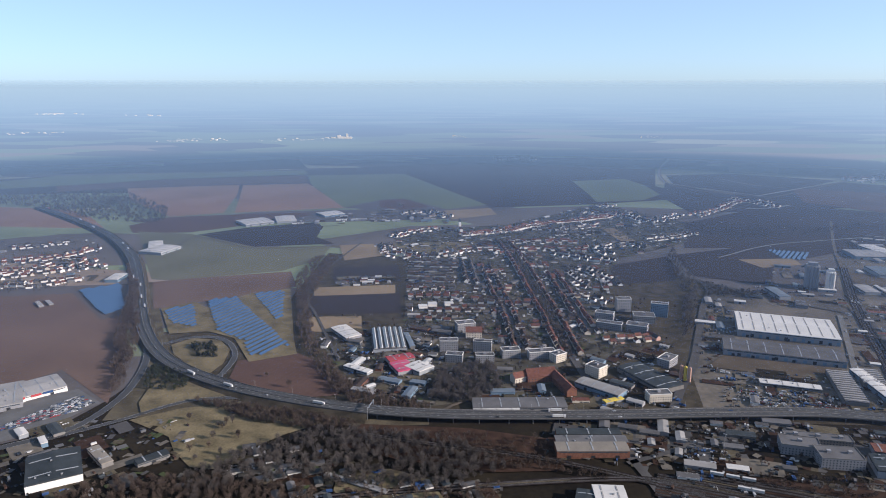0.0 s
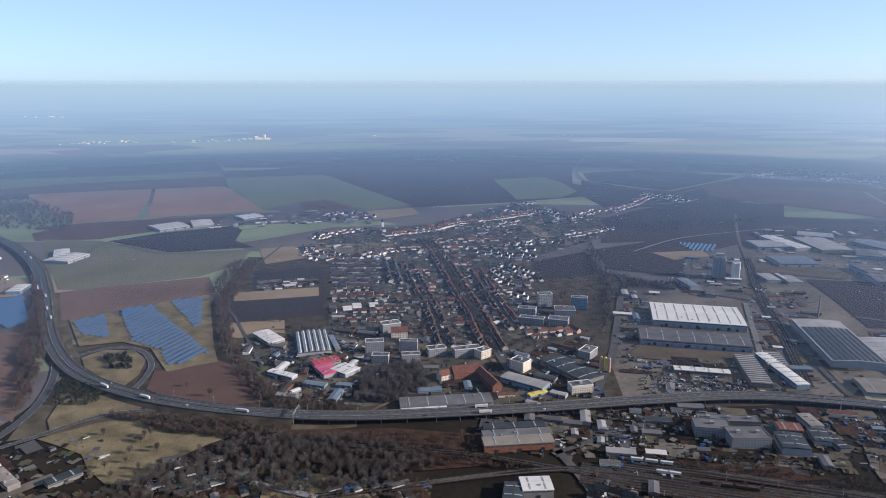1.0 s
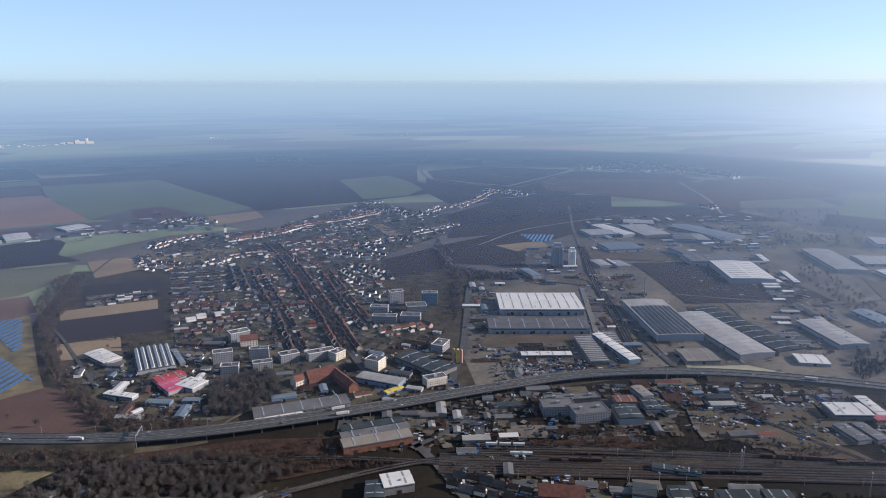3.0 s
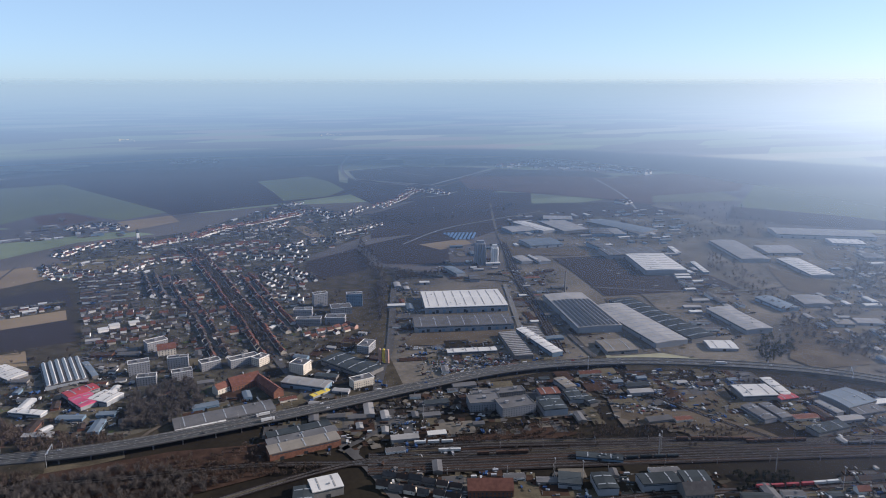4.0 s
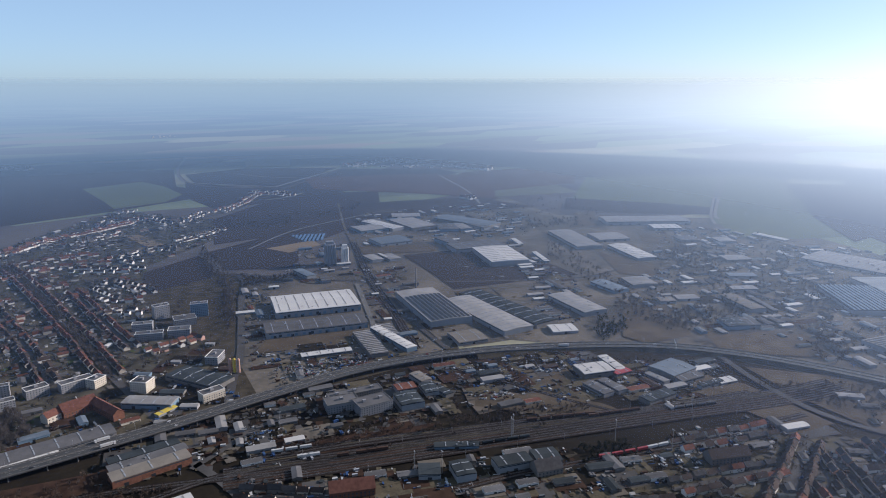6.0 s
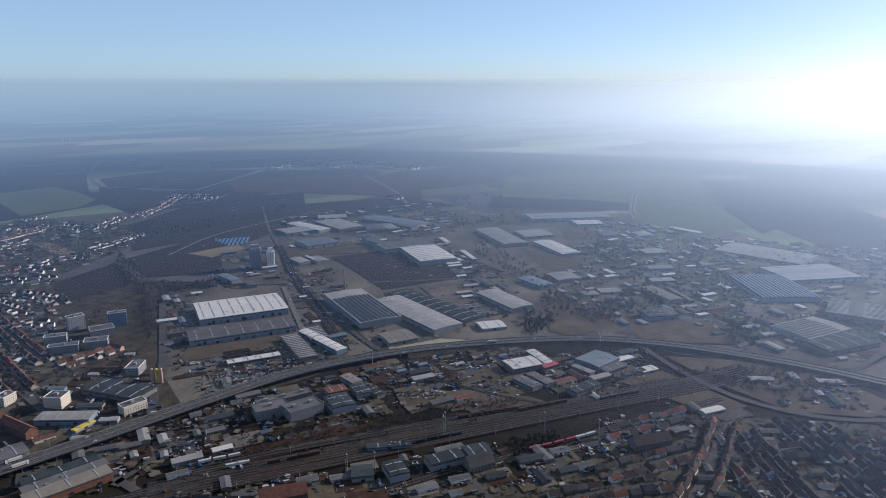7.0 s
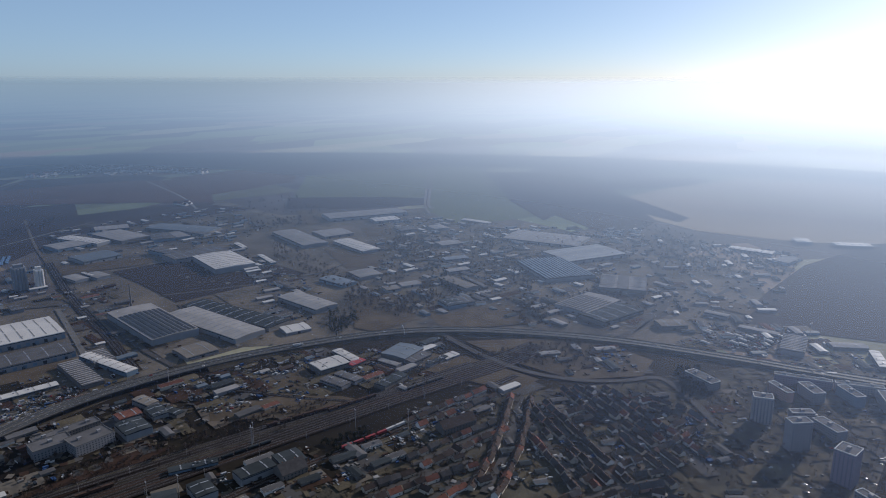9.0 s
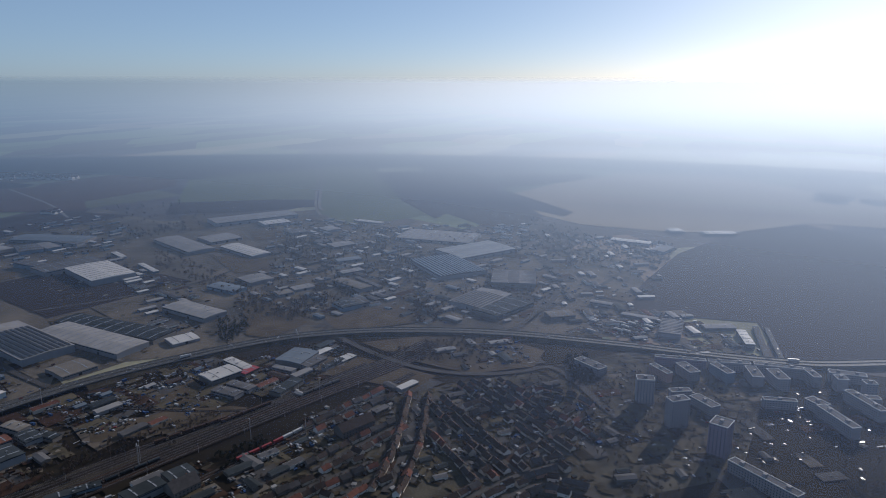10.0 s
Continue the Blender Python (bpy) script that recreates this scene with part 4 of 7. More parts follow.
    if doors:
        n = max(1, int(length / 26))
        for i in range(n):
            for side in (-1, 1):
                if side < 0 or i % 2:
                    part("dock_door", DOOR, None, t, "", at(-a + (i + 0.5) * length / n, side * (b + 0.02)))
        if h >= 6:
            for side in (-1, 1):
                part("window_strip", Mesh().box(-a * 0.94, -0.1, h - 2.6, a * 0.94, 0.1, h - 1.5), "glass", t, "", at(0, side * b))
    return t


def warehouse(x, y, length, width, rot, h, colour):
    t = hall(x, y, length, width, rot, h, colour, "warehouse", "metal_wall", True, True)
    n = int(length / 12)
    for i in range(n):
        part("wall_panel", Mesh().box(-2.5, -0.12, 1.0, 2.5, 0.12, h * 0.55), "dark_opening" if i % 4 == 1 else "blue_wall", t, "", at(-length / 2 + (i + 0.5) * length / n + 3, -width / 2 - 0.05))
    return t


def shed(x, y, length, width, rot, h, colour):
    return hall(x, y, length, width, rot, h, colour, "shed", "render_grey", False, False)


warehouse(569, 1095, 150, 100, -19, 12, "white")
warehouse(514, 989, 167, 52, -19, 10, "grey")
shed(542, 865, 104, 28, 74, 7, "slat")
shed(592, 895, 54, 30, 74, 7, "slat")
hall(583, 862, 114, 18, 87, 8, "white")
hall(728, 949, 187, 76, 74, 12, "pv")
hall(682, 794, 50, 49, -16, 6, "tan")
hall(779, 859, 197, 58, 82, 9, "pale")
hall(833, 866, 219, 49, 87, 8, "dark")
hall(949, 799, 116, 48, 77, 9, "pale")
hall(832, 727, 43, 35, -28, 5, "white")
warehouse(1082, 1150, 145, 89, 67, 13, "white")
hall(1104, 1262, 132, 67, -16, 11, "grey")
hall(1080, 1343, 82, 30, 84, 11, "grey")
hall(1016, 1615, 83, 71, -6, 8, "pale")
hall(1068, 1629, 144, 40, -85, 9, "white")
hall(1149, 1593, 140, 78, 84, 9, "pale")
hall(975, 1449, 89, 76, -8, 8, "blue")
hall(1296, 1524, 197, 68, -77, 9, "blue")
hall(1276, 1473, 125, 24, -90, 8, "grey")
hall(843, 1325, 52, 28, 84, 6, "pale")
hall(879, 1305, 52, 30, 83, 6, "pale")
hall(1716, 1209, 248, 85, -35, 11, "pale")
hall(1361, 1168, 197, 66, 65, 9, "pale")
hall(1457, 1133, 85, 80, -26, 7, "pale")
hall(1365, 989, 145, 50, 67, 8, "white")
hall(1163, 818, 55, 54, 63, 7, "pale")
hall(1090, 836, 74, 36, 79, 7, "blue")
hall(1683, 1115, 78, 54, -35, 8, "white")
hall(1196, 614, 93, 30, 66, 8, "tan")
hall(1283, 660, 51, 19, -35, 7, "pale")
hall(1091, 556, 46, 41, -35, 8, "grey")
hall(735, 580, 47, 34, -21, 9, "white")
hall(777, 581, 55, 15, 70, 6, "white")
hall(762, 553, 27, 14, -10, 6, "red")
hall(825, 513, 51, 43, -2, 9, "blue")
hall(822, 490, 42, 31, -10, 6, "grey")
hall(735, 474, 49, 19, -6, 7, "dark")
hall(694, 538, 41, 18, 83, 6, "grey")
hall(716, 532, 41, 15, 81, 6, "grey")
hall(785, 510, 35, 11, 84, 6, "pale")
hall(852, 447, 28, 16, -17, 5, "white")
hall(824, 453, 41, 9, -10, 7, "dark")
hall(1394, 480, 158, 112, 46, 9, "saw")
hall(1555, 466, 164, 104, -34, 9, "saw")
hall(1346, 318, 97, 90, 13, 10, "slat")
hall(1191, 342, 107, 70, -17, 9, "pv")
hall(1160, 290, 108, 58, -23, 8, "dark")
hall(1124, 292, 31, 22, 28, 7, "blue")
hall(1603, 404, 69, 15, 79, 8, "grey")
hall(1678, 606, 200, 116, -89, 7, "pale")
hall(1140, -113, 65, 14, 10, 8, "white")
shed(1133, -136, 148, 9, 3, 5, "grey")
shed(1138, -154, 138, 6, 4, 5, "grey")
shed(1186, -74, 52, 21, -67, 6, "pale")
hall(1146, 0, 75, 35, -2, 9, "slat")
shed(1197, 54, 63, 13, 80, 5, "pale")
hall(1726, 43, 65, 35, -20, 8, "pale")
hall(1792, 123, 101, 28, 80, 7, "white")
hall(1972, 21, 45, 37, 20, 7, "white")
hall(1979, -91, 84, 36, -70, 7, "white")
hall(-411, 660, 64, 52, -61, 10, "dark", wall="render_white")
hall(-595, 825, 94, 77, 29, 8, "pale")
shop = hall(-550, 859, 74, 54, 42, 8, "pale", wall="render_white")
for off, wide, paint_name in ((-20, 14, "red_roof"), (0, 12, "red_roof"), (14, 12, "paint_blue")):
    part("sign_panel", Mesh().box(off - wide / 2, -27.6, 4.6, off + wide / 2, -27.2, 7.6), paint_name, shop, "plain coloured sign panel")
hall(-458, 722, 19, 4, -50, 6, "white")
hall(-376, 688, 46, 12, -46, 7, "tan")
hall(-318, 685, 34, 13, 41, 6, "dark")
hall(-88, 1050, 93, 52, -82, 6, "saw")
hall(-54, 1042, 62, 8, -77, 7, "blue")
hall(-64, 967, 40, 21, 25, 7, "redroof")
hall(-58, 934, 36, 28, -65, 7, "pink")
hall(-34, 931, 31, 29, -45, 8, "white")
hall(-160, 1082, 59, 28, -57, 6, "white")
hall(-122, 929, 45, 12, -35, 6, "white")
hall(97, 817, 119, 29, 1, 6, "grey")
hall(67, 800, 57, 12, 6, 5, "white")
hall(211, 863, 65, 23, -42, 8, "pale")
hall(220, 828, 28, 8, 22, 5, "yellow")
hall(287, 898, 88, 40, -64, 8, "dark")
hall(165, 699, 80, 20, 0, 10, "tan", wall="brick")
hall(168, 718, 81, 16, 0, 9, "grey", wall="brick")
hall(169, 739, 75, 14, 0, 7, "dark", wall="brick")
for k in range(3):
    shed(-112 + 22 * k, 650 + -11 * k, 26, 7, -27, 3, "pale")
hall(164, 610, 31, 25, -3, 10, "white")
hall(139, 601, 30, 20, 74, 9, "dark")

hall(491, 697, 27, 20, -16, 8, "maroon")
hall(472, 662, 37, 30, 74, 10, "dark")
hall(526, 710, 32, 16, 86, 8, "tan")
hall(517, 677, 31, 21, 74, 6, "dark")
hall(526, 659, 28, 12, 88, 6, "dark")
hall(393, 514, 23, 22, -35, 8, "dark")
hall(420, 492, 29, 21, 69, 10, "dark")
hall(472, 472, 40, 20, -19, 10, "dark")
hall(508, 457, 28, 28, -24, 9, "dark")
hall(317, 536, 31, 21, -24, 8, "dark")
hall(451, 540, 50, 11, -35, 5, "dark")
hall(-561, 2032, 86, 85, 36, 7, "white")
hall(-478, 2072, 84, 58, -72, 7, "white")
hall(-357, 2166, 68, 67, 35, 6, "white")
hall(-700, 1671, 77, 65, 74, 7, "white")
hall(-732, 1724, 71, 34, -69, 7, "white")
hall(-691, 1415, 49, 27, -90, 7, "white")
shed(-755, 1239, 37, 8, -49, 3, "pale")
shed(-742, 1249, 33, 4, -48, 3, "pale")
hall(470, 873, 76, 15, -18, 6, "white")
hall(870, 1325, 40, 1, 84, 7, "white")
hall(652, 1297, 65, 21, -90, 8, "blue")
hall(666, 1233, 38, 19, 69, 6, "grey")
hall(559, 1248, 20, 11, -21, 5, "white")

hall(1196, 1490, 78, 54, 58, 8, "grey")
hall(1232, 1469, 76, 33, 71, 8, "pale")
hall(1300, 1598, 84, 36, -32, 7, "grey")
hall(1208, 1710, 86, 56, -32, 7, "pale")
hall(1229, 1244, 64, 13, 64, 5, "white")
hall(1160, 1094, 90, 12, 63, 5, "white")
hall(1600, 991, 50, 49, 58, 6, "grey")
hall(1663, 922, 49, 44, 58, 6, "pale")
hall(1516, 862, 38, 29, -24, 6, "grey")
hall(1502, 802, 59, 44, -32, 7, "pale")
hall(1799, 869, 96, 21, 82, 5, "white")
hall(1286, 663, 53, 25, -32, 6, "pale")
hall(1222, 590, 91, 10, 58, 6, "grey")
hall(1147, 699, 44, 26, -32, 5, "pale")
hall(1101, 713, 30, 26, -32, 6, "tan")
hall(1072, 561, 41, 37, 58, 9, "dark")
hall(1376, 716, 58, 26, -40, 6, "blue")
hall(1246, 126, 41, 14, 80, 7, "pale")
hall(1153, 186, 46, 32, -56, 8, "tan")
hall(1725, 52, 56, 33, -47, 6, "white")


# old gabled buildings
def longhouse(x, y, length, width, rot, h, wall, roof, label, name="gabled_building"):
    LOTS.append((x, y, max(length, width) / 2 + 4, length / 2 + 2, width / 2 + 2, rot))
    t = thing(name, at(x, y, rot), label, "building", "old gabled buildings")
    a, b, e = length / 2, width / 2, .6
    top = h + b * .75
    w = Mesh().box(-a, -b, 0, a, b, h)
    w.poly((a, -b, h), (a, b, h), (a, 0, top)).poly((-a, b, h), (-a, -b, h), (-a, 0, top))
    part("wall", w, wall, t)
    for q in (-1, 1):
        r = Mesh()
        lo = [(-a - e, q * (b + e), h - e * .75), (a + e, q * (b + e), h - e * .75), (a + e, 0, top), (-a - e, 0, top)]
        hi = [(p[0], p[1], p[2] + .3) for p in lo]
        r.poly(*(hi if q < 0 else hi[::-1])).poly(*(lo[::-1] if q < 0 else lo)).poly(lo[0], lo[1], hi[1], hi[0]).poly(lo[1], lo[2], hi[2], hi[1]).poly(lo[3], lo[0], hi[0], hi[3])
        part("roof_slope", r, roof, t)
    for f in range(max(1, int(h / 3.2))):
        row, cols = Mesh(), max(2, int(length / 4))
        for i in range(cols):
            c = -a + (i + .5) * length / cols
            row.box(c - .7, -.06, 0, c + .7, .06, 1.6)
        data = row.data("window_row", "glass")
        for q in (-1, 1):
            part("window_row", data, None, t, "", at(0, q * (b + .01), 0, 1.2 + f * 3.2))
    for i in range(2):
        part("chimney", Mesh().box(-.5, -.5, 0, .5, .5, 2.6), "brick", t, "", at(a * (-.5 + i), b * .3, 0, top - b * .25 - .8))


longhouse(161, 879, 68, 14, -75, 9, "brick", "tile_red", "long old brick wing with a steep red tile roof")
longhouse(135, 902, 41, 22, 11, 9, "brick", "tile_red", "old brick wing with a red tile roof")
longhouse(104, 894, 18, 14, 25, 9, "render_cream", "tile_red", "cream gabled factory house")
for x, y in ((-20, 1234), (11, 1235), (-37, 1219)):
    hall(x, y, 16, 13, 8, 6, "white", "shed", "render_white", False, False)
longhouse(50, 1070, 26, 17, 0, 11, "render_cream", "tile_red", "cream house with a large red hipped roof")
longhouse(312, 536, 45, 20, -25, 9, "brick", "tile_red", "long brick house beside the railway")
longhouse(494, 443, 29, 21, -20, 8, "render_grey", "tile_grey", "grey station building beside the tracks")
longhouse(667, 338, 47, 18, -27, 8, "render_grey", "tile_brown", "long gabled block south of the railway")


def church(x, y):
    t = thing("church", at(x, y, 10), "white village church with a slender tower and dark spire", "church")
    part("nave", Mesh().box(-4, -14, 0, 4, 6, 9), "render_white", t)
    r = Mesh()
    for q in (-1, 1):
        r.poly((q * 4.4, -14.4, 8.8), (q * 4.4, 6, 8.8), (0, 6, 14), (0, -14.4, 14))
    part("nave_roof", r.poly((-4, -14.2, 9), (4, -14.2, 9), (0, -14.2, 13.8)), "tile_red", t)
    part("tower", Mesh().box(-3.2, 6, 0, 3.2, 12.4, 26), "render_white", t)
    sp = Mesh()
    c = [(-3.6, 5.6, 26), (3.6, 5.6, 26), (3.6, 12.8, 26), (-3.6, 12.8, 26)]
    for i in range(4):
        sp.poly(c[i], c[(i + 1) % 4], (0, 9.2, 38))
    part("spire", sp, "dark_roof", t)


church(*((49, 1908),)[0])


def light_mast(x, y, h, label="tall steel floodlight mast in the railway yard"):
    t = thing("light_mast", at(x, y, random.uniform(0, 180)), label, "mast", "tall light masts")
    part("pole", Mesh().tube((0, 0, 0), (0, 0, h), .45, .2, 6), "galvanised", t)
    part("lamp_head", Mesh().box(-2, -.5, h, 2, .5, h + .8), "galvanised", t)


for x, y in (*((514, 517), (581, 732), (310, 695)), *((382, 525), (521, 521), (604, 439), (732, 422), (1603, 715)), *((1445, 618), (635, 385)), *((405, 508), (512, 514)), *((1205, -21),)):
    light_mast(x, y, 26)


def gantry(k):
    p, n2 = mw[k], mw_ns[k]
    t = thing("sign_gantry", Matrix.Translation((p[0], p[1], p[2])) @ pose(0, 0, 0, 0, 0, math.degrees(math.atan2(n2[1], n2[0]))), "grey steel sign gantry over the motorway", "sign gantry", "sign gantries")
    for o in (-12.3, 12.3):
        part("post", Mesh().box(o - .3, -.3, -p[2], o + .3, .3, 7), "galvanised", t)
    part("beam", Mesh().box(-12.6, -.4, 6.4, 12.6, .4, 7.2), "galvanised", t)
    for o in (-6, 5):
        part("sign_panel", Mesh().box(o - 2.6, -.65, 5.4, o + 2.6, -.5, 8), "blue_roof", t, "plain blue direction sign")


for gx in (-92, 905):
    gantry(min(range(len(mw)), key=lambda k: abs(mw[k][0] - gx) + (1000 if mw[k][1] < 300 else 0)))


def street_lamp(x, y, rot, z=0.0):
    t = thing("street_lamp", at(x, y, rot, z), "grey steel road lamp with one arm", "street lamp", "lamps along the motorway")
    part("pole", Mesh().tube((0, 0, 0), (0, 0, 10), .16, .1, 5), "galvanised", t)
    part("arm", Mesh().tube((0, 0, 10), (2.5, 0, 10.4), .09, .07, 4), "galvanised", t)


for k in range(4, len(mw) - 2, 6):
    p, n2 = mw[k], mw_ns[k]
    street_lamp(p[0] + n2[0] * 12.1, p[1] + n2[1] * 12.1, math.degrees(math.atan2(-n2[1], -n2[0])), p[2] - 1.0)

# silo towers
def silo(x, y, length, width, rot, h, wall, label):
    t = thing("silo_tower", at(x, y, rot), label, "silo", "silo towers")
    a, b = length / 2, width / 2
    part("body", Mesh().box(-a, -b, 0, a, b, h), wall, t)
    n = max(2, int(length / 5))
    for i in range(n):
        part("rib", Mesh().tube((-a + (i + .5) * length / n, -b, 0), (-a + (i + .5) * length / n, -b, h * 0.97), length / n * 0.45, length / n * 0.45, 8), wall, t)
    part("head_house", Mesh().box(-a * 0.7, -b * 0.6, h, a * 0.7, b * 0.6, h + 6), wall, t)


silo(747, 1355, 24, 20, -18, 46, "panel_wall", "tall grey concrete silo block")
silo(773, 1333, 15, 14, -18, 38, "render_white", "tall white silo tower beside the grey one")


def chimney(x, y, h, r):
    t = thing("factory_chimney", at(x, y), "tall slender brick factory chimney", "chimney")
    part("shaft", Mesh().tube((0, 0, 0), (0, 0, h), r, r * 0.6, 10), "render_grey", t)
    part("rim", Mesh().tube((0, 0, h - 1), (0, 0, h + .4), r * 0.75, r * 0.75, 10), "brick", t)


chimney(786, 1077, 42, 1.8)


def wagon(line, k, off, label, material, kind):
    p, n2 = line[k], normals(line)[k]
    t = thing("railway_wagon", at(p[0] + n2[0] * off, p[1] + n2[1] * off, math.degrees(math.atan2(-n2[0], n2[1])), 1.8), label, "railway wagon", "railway wagons")
    part("chassis", Mesh().box(-6.6, -1.2, .5, 6.6, 1.2, 1.1), "rubber", t)
    if kind:
        part("tank_barrel", Mesh().tube((-6.2, 0, 2.5), (6.2, 0, 2.5), 1.4, 1.4, 10), material, t)
    else:
        part("box_body", Mesh().box(-6.5, -1.4, 1.1, 6.5, 1.4, 3.9), material, t)
    for o in (-4.6, 4.6):
        part("bogie", Mesh().box(o - 1.3, -1, 0, o + 1.3, 1, .6), "rust", t)


for ln, k0, off, n, m, kd in ((main_line, 6, 19, 2, "trailer_white", 0), (main_line, 9, 10, 4, "rust", 0), (main_line, 18, -10, 6, "dark_roof", 1), (main_line, 30, 15, 5, "rust", 0), (main_line, 38, 5, 4, "grey_roof", 1), (TRACKS[1], 2, 5, 3, "trailer_white", 0),
                              (TRACKS[1], 22, 0, 6, "rust", 0), (TRACKS[2], 12, 2.4, 4, "trailer_red", 0), (TRACKS[2], 16, 2.4, 2, "trailer_white", 0)):
    for i in range(n):
        if k0 + i < len(ln) - 1:
            wagon(ln, k0 + i, off, {"trailer_white": "white", "rust": "rusty brown", "dark_roof": "dark", "grey_roof": "grey", "trailer_red": "red"}[m] + (" tank" if kd else " box") + " wagon standing on the tracks", m, kd)


def tank(x, y, h, r, material, label):
    t = thing("storage_silo", at(x, y), label, "silo", "round silos")
    part("body", Mesh().tube((0, 0, 2), (0, 0, h), r, r, 12), material, t)
    part("cone", Mesh().tube((0, 0, h), (0, 0, h + r * .7), r, 0.3, 12), material, t)
    for i in range(4):
        c, s = math.cos(i * 1.571 + .7) * r * .9, math.sin(i * 1.571 + .7) * r * .9
        part("leg", Mesh().box(c - .2, s - .2, 0, c + .2, s + .2, 2.2), "galvanised", t)


for i in range(3):
    tank(330 + 4.6 * i, 897 - 4 * i, 22, 2.2, "yellow_roof" if i == 1 else "render_pink", "slender upright coloured storage silo")

# ---- apartment blocks ----
def block(x, y, length, width, rot, h, floors, wall, label="grey panel apartment block with rows of windows", rim_paint="render_white"):
    h = max(h, floors * 2.9 + 0.6)
    LOTS.append((x, y, max(length, width) / 2 + 4, length / 2 + 3, width / 2 + 3, rot))
    t = thing("apartment_block", at(x, y, rot), label, "apartment block", "apartment blocks")
    a, b = length / 2, width / 2
    part("wall", Mesh().box(-a, -b, 0, a, b, h), wall, t)
    part("roof", Mesh().box(-a + .5, -b + .5, h, a - .5, b - .5, h + 0.15), "grey_roof", t)
    rim = Mesh().box(-a - .2, -b - .2, h, a + .2, -b + .35, h + .8).box(-a - .2, b - .35, h, a + .2, b + .2, h + .8).box(-a - .2, -b + .35, h, -a + .35, b - .35, h + .8).box(a - .35, -b + .35, h, a + .2, b - .35, h + .8)
    part("parapet", rim, rim_paint, t)
    n = max(1, int(length / 22))
    for i in range(n):
        part("lift_house", Mesh().box(-2.2, -1.8, h + .1, 2.2, 1.8, h + 3), "panel_wall", t, "", at(-a + (i + .5) * length / n, 0))
    row, cols = Mesh(), max(2, int(length / 3.2))
    for i in range(cols):
        c = -a + (i + .5) * length / cols
        row.box(c - .65, -.06, 0, c + .65, .06, 1.35)
    data = row.data("window_row", "glass")
    for f in range(floors):
        for side in (-1, 1):
            part("window_row", data, None, t, "", at(0, side * (b + .01), 0, 1.4 + f * 2.9))
    if width > 15:
        row, cols = Mesh(), int(width / 3.4)
        for i in range(cols):
            c = -b + (i + .5) * width / cols
            row.box(-.06, c - .6, 0, .06, c + .6, 1.35)
        data = row.data("window_row", "glass")
        for f in range(floors):
            for side in (-1, 1):
                part("window_row", data, None, t, "", at(side * (a + .01), 0, 0, 1.4 + f * 2.9))
    return t


block(327, 1203, 26, 14, 0, 24, 8, "panel_wall")
block(384, 1174, 29, 13, -20, 24, 8, "blue_wall")
block(284, 1160, 32, 16, -23, 12, 4, "panel_wall")
block(280, 1107, 42, 15, -24, 12, 4, "panel_wall")
block(324, 1097, 34, 21, -24, 12, 4, "panel_wall")
block(349, 1147, 36, 26, -10, 12, 4, "panel_wall")
block(9, 1010, 28, 15, 0, 18, 6, "panel_wall")
block(61, 1005, 28, 10, -10, 18, 6, "panel_wall")
block(17, 967, 25, 14, -10, 12, 4, "panel_wall")
block(62, 965, 27, 13, 0, 12, 4, "panel_wall")
block(102, 986, 28, 16, 9, 12, 4, "panel_wall")
block(37, 1099, 31, 18, 15, 15, 5, "panel_wall")
block(148, 980, 41, 15, 9, 12, 4, "panel_wall")
block(171, 970, 20, 16, 33, 12, 4, "render_cream", "cream corner house of four storeys")
block(217, 917, 23, 21, -47, 14, 5, "render_cream", "pale office block with flat roof")
block(329, 953, 29, 19, 48, 12, 4, "panel_wall")
block(280, 834, 30, 16, 6, 12, 3, "render_cream", "low cream office block")
# towers and slabs of the housing estate
block(758, -66, 22, 20, -20, 38, 13, "purple_wall", "tall violet-grey apartment tower with white parapet")
block(808, -19, 24, 14, -55, 36, 12, "panel_wall", "tall grey apartment tower with pale ribs")
block(861, 22, 22, 15, -79, 34, 11, "panel_wall", "tall grey apartment tower")
block(997, -18, 70, 9, -84, 14, 4, "purple_wall", "long low apartment slab along the road")
block(1006, -84, 57, 9, -80, 14, 4, "panel_wall", "long low apartment slab along the road")
block(1014, -149, 65, 9, -88, 14, 4, "panel_wall", "long low apartment slab along the road")
block(945, 6, 36, 10, 43, 15, 5, "render_pink", "pinkish apartment slab beside the road")
block(962, -29, 35, 16, 34, 15, 5, "panel_wall")
block(976, -74, 37, 13, 37, 15, 5, "blue_wall", "apartment slab with pale blue gable")
block(978, -115, 37, 15, 13, 15, 5, "panel_wall")
block(973, -144, 35, 17, 20, 18, 6, "panel_wall")
block(1001, -189, 30, 11, 20, 15, 5, "panel_wall")
block(866, -51, 37, 15, 45, 12, 4, "panel_wall")
block(902, -140, 40, 9, -79, 12, 4, "panel_wall")
block(698, -107, 78, 11, 51, 14, 5, "panel_wall", "long dark apartment slab with white parapets")
block(1024, -236, 46, 13, -89, 12, 4, "panel_wall", "long low apartment slab along the road")
block(990, -222, 16, 14, 13, 18, 6, "panel_wall")
block(985, -255, 15, 13, -76, 18, 6, "panel_wall")
block(947, -244, 32, 11, -79, 12, 4, "panel_wall")
block(912, -184, 25, 15, 44, 12, 4, "panel_wall")
block(938, 102, 47, 17, 55, 12, 4, "panel_wall")
block(888, -21, 27, 11, -63, 12, 4, "panel_wall")
block(1010, -330, 60, 12, 60, 15, 5, "panel_wall")
block(930, -240, 60, 12, 30, 15, 5, "panel_wall")
block(870, -200, 60, 12, 30, 15, 5, "panel_wall")
block(399, 706, 41, 25, -16, 12, 3, "panel_wall", "grey three-storey factory office with flat roof", "render_grey")
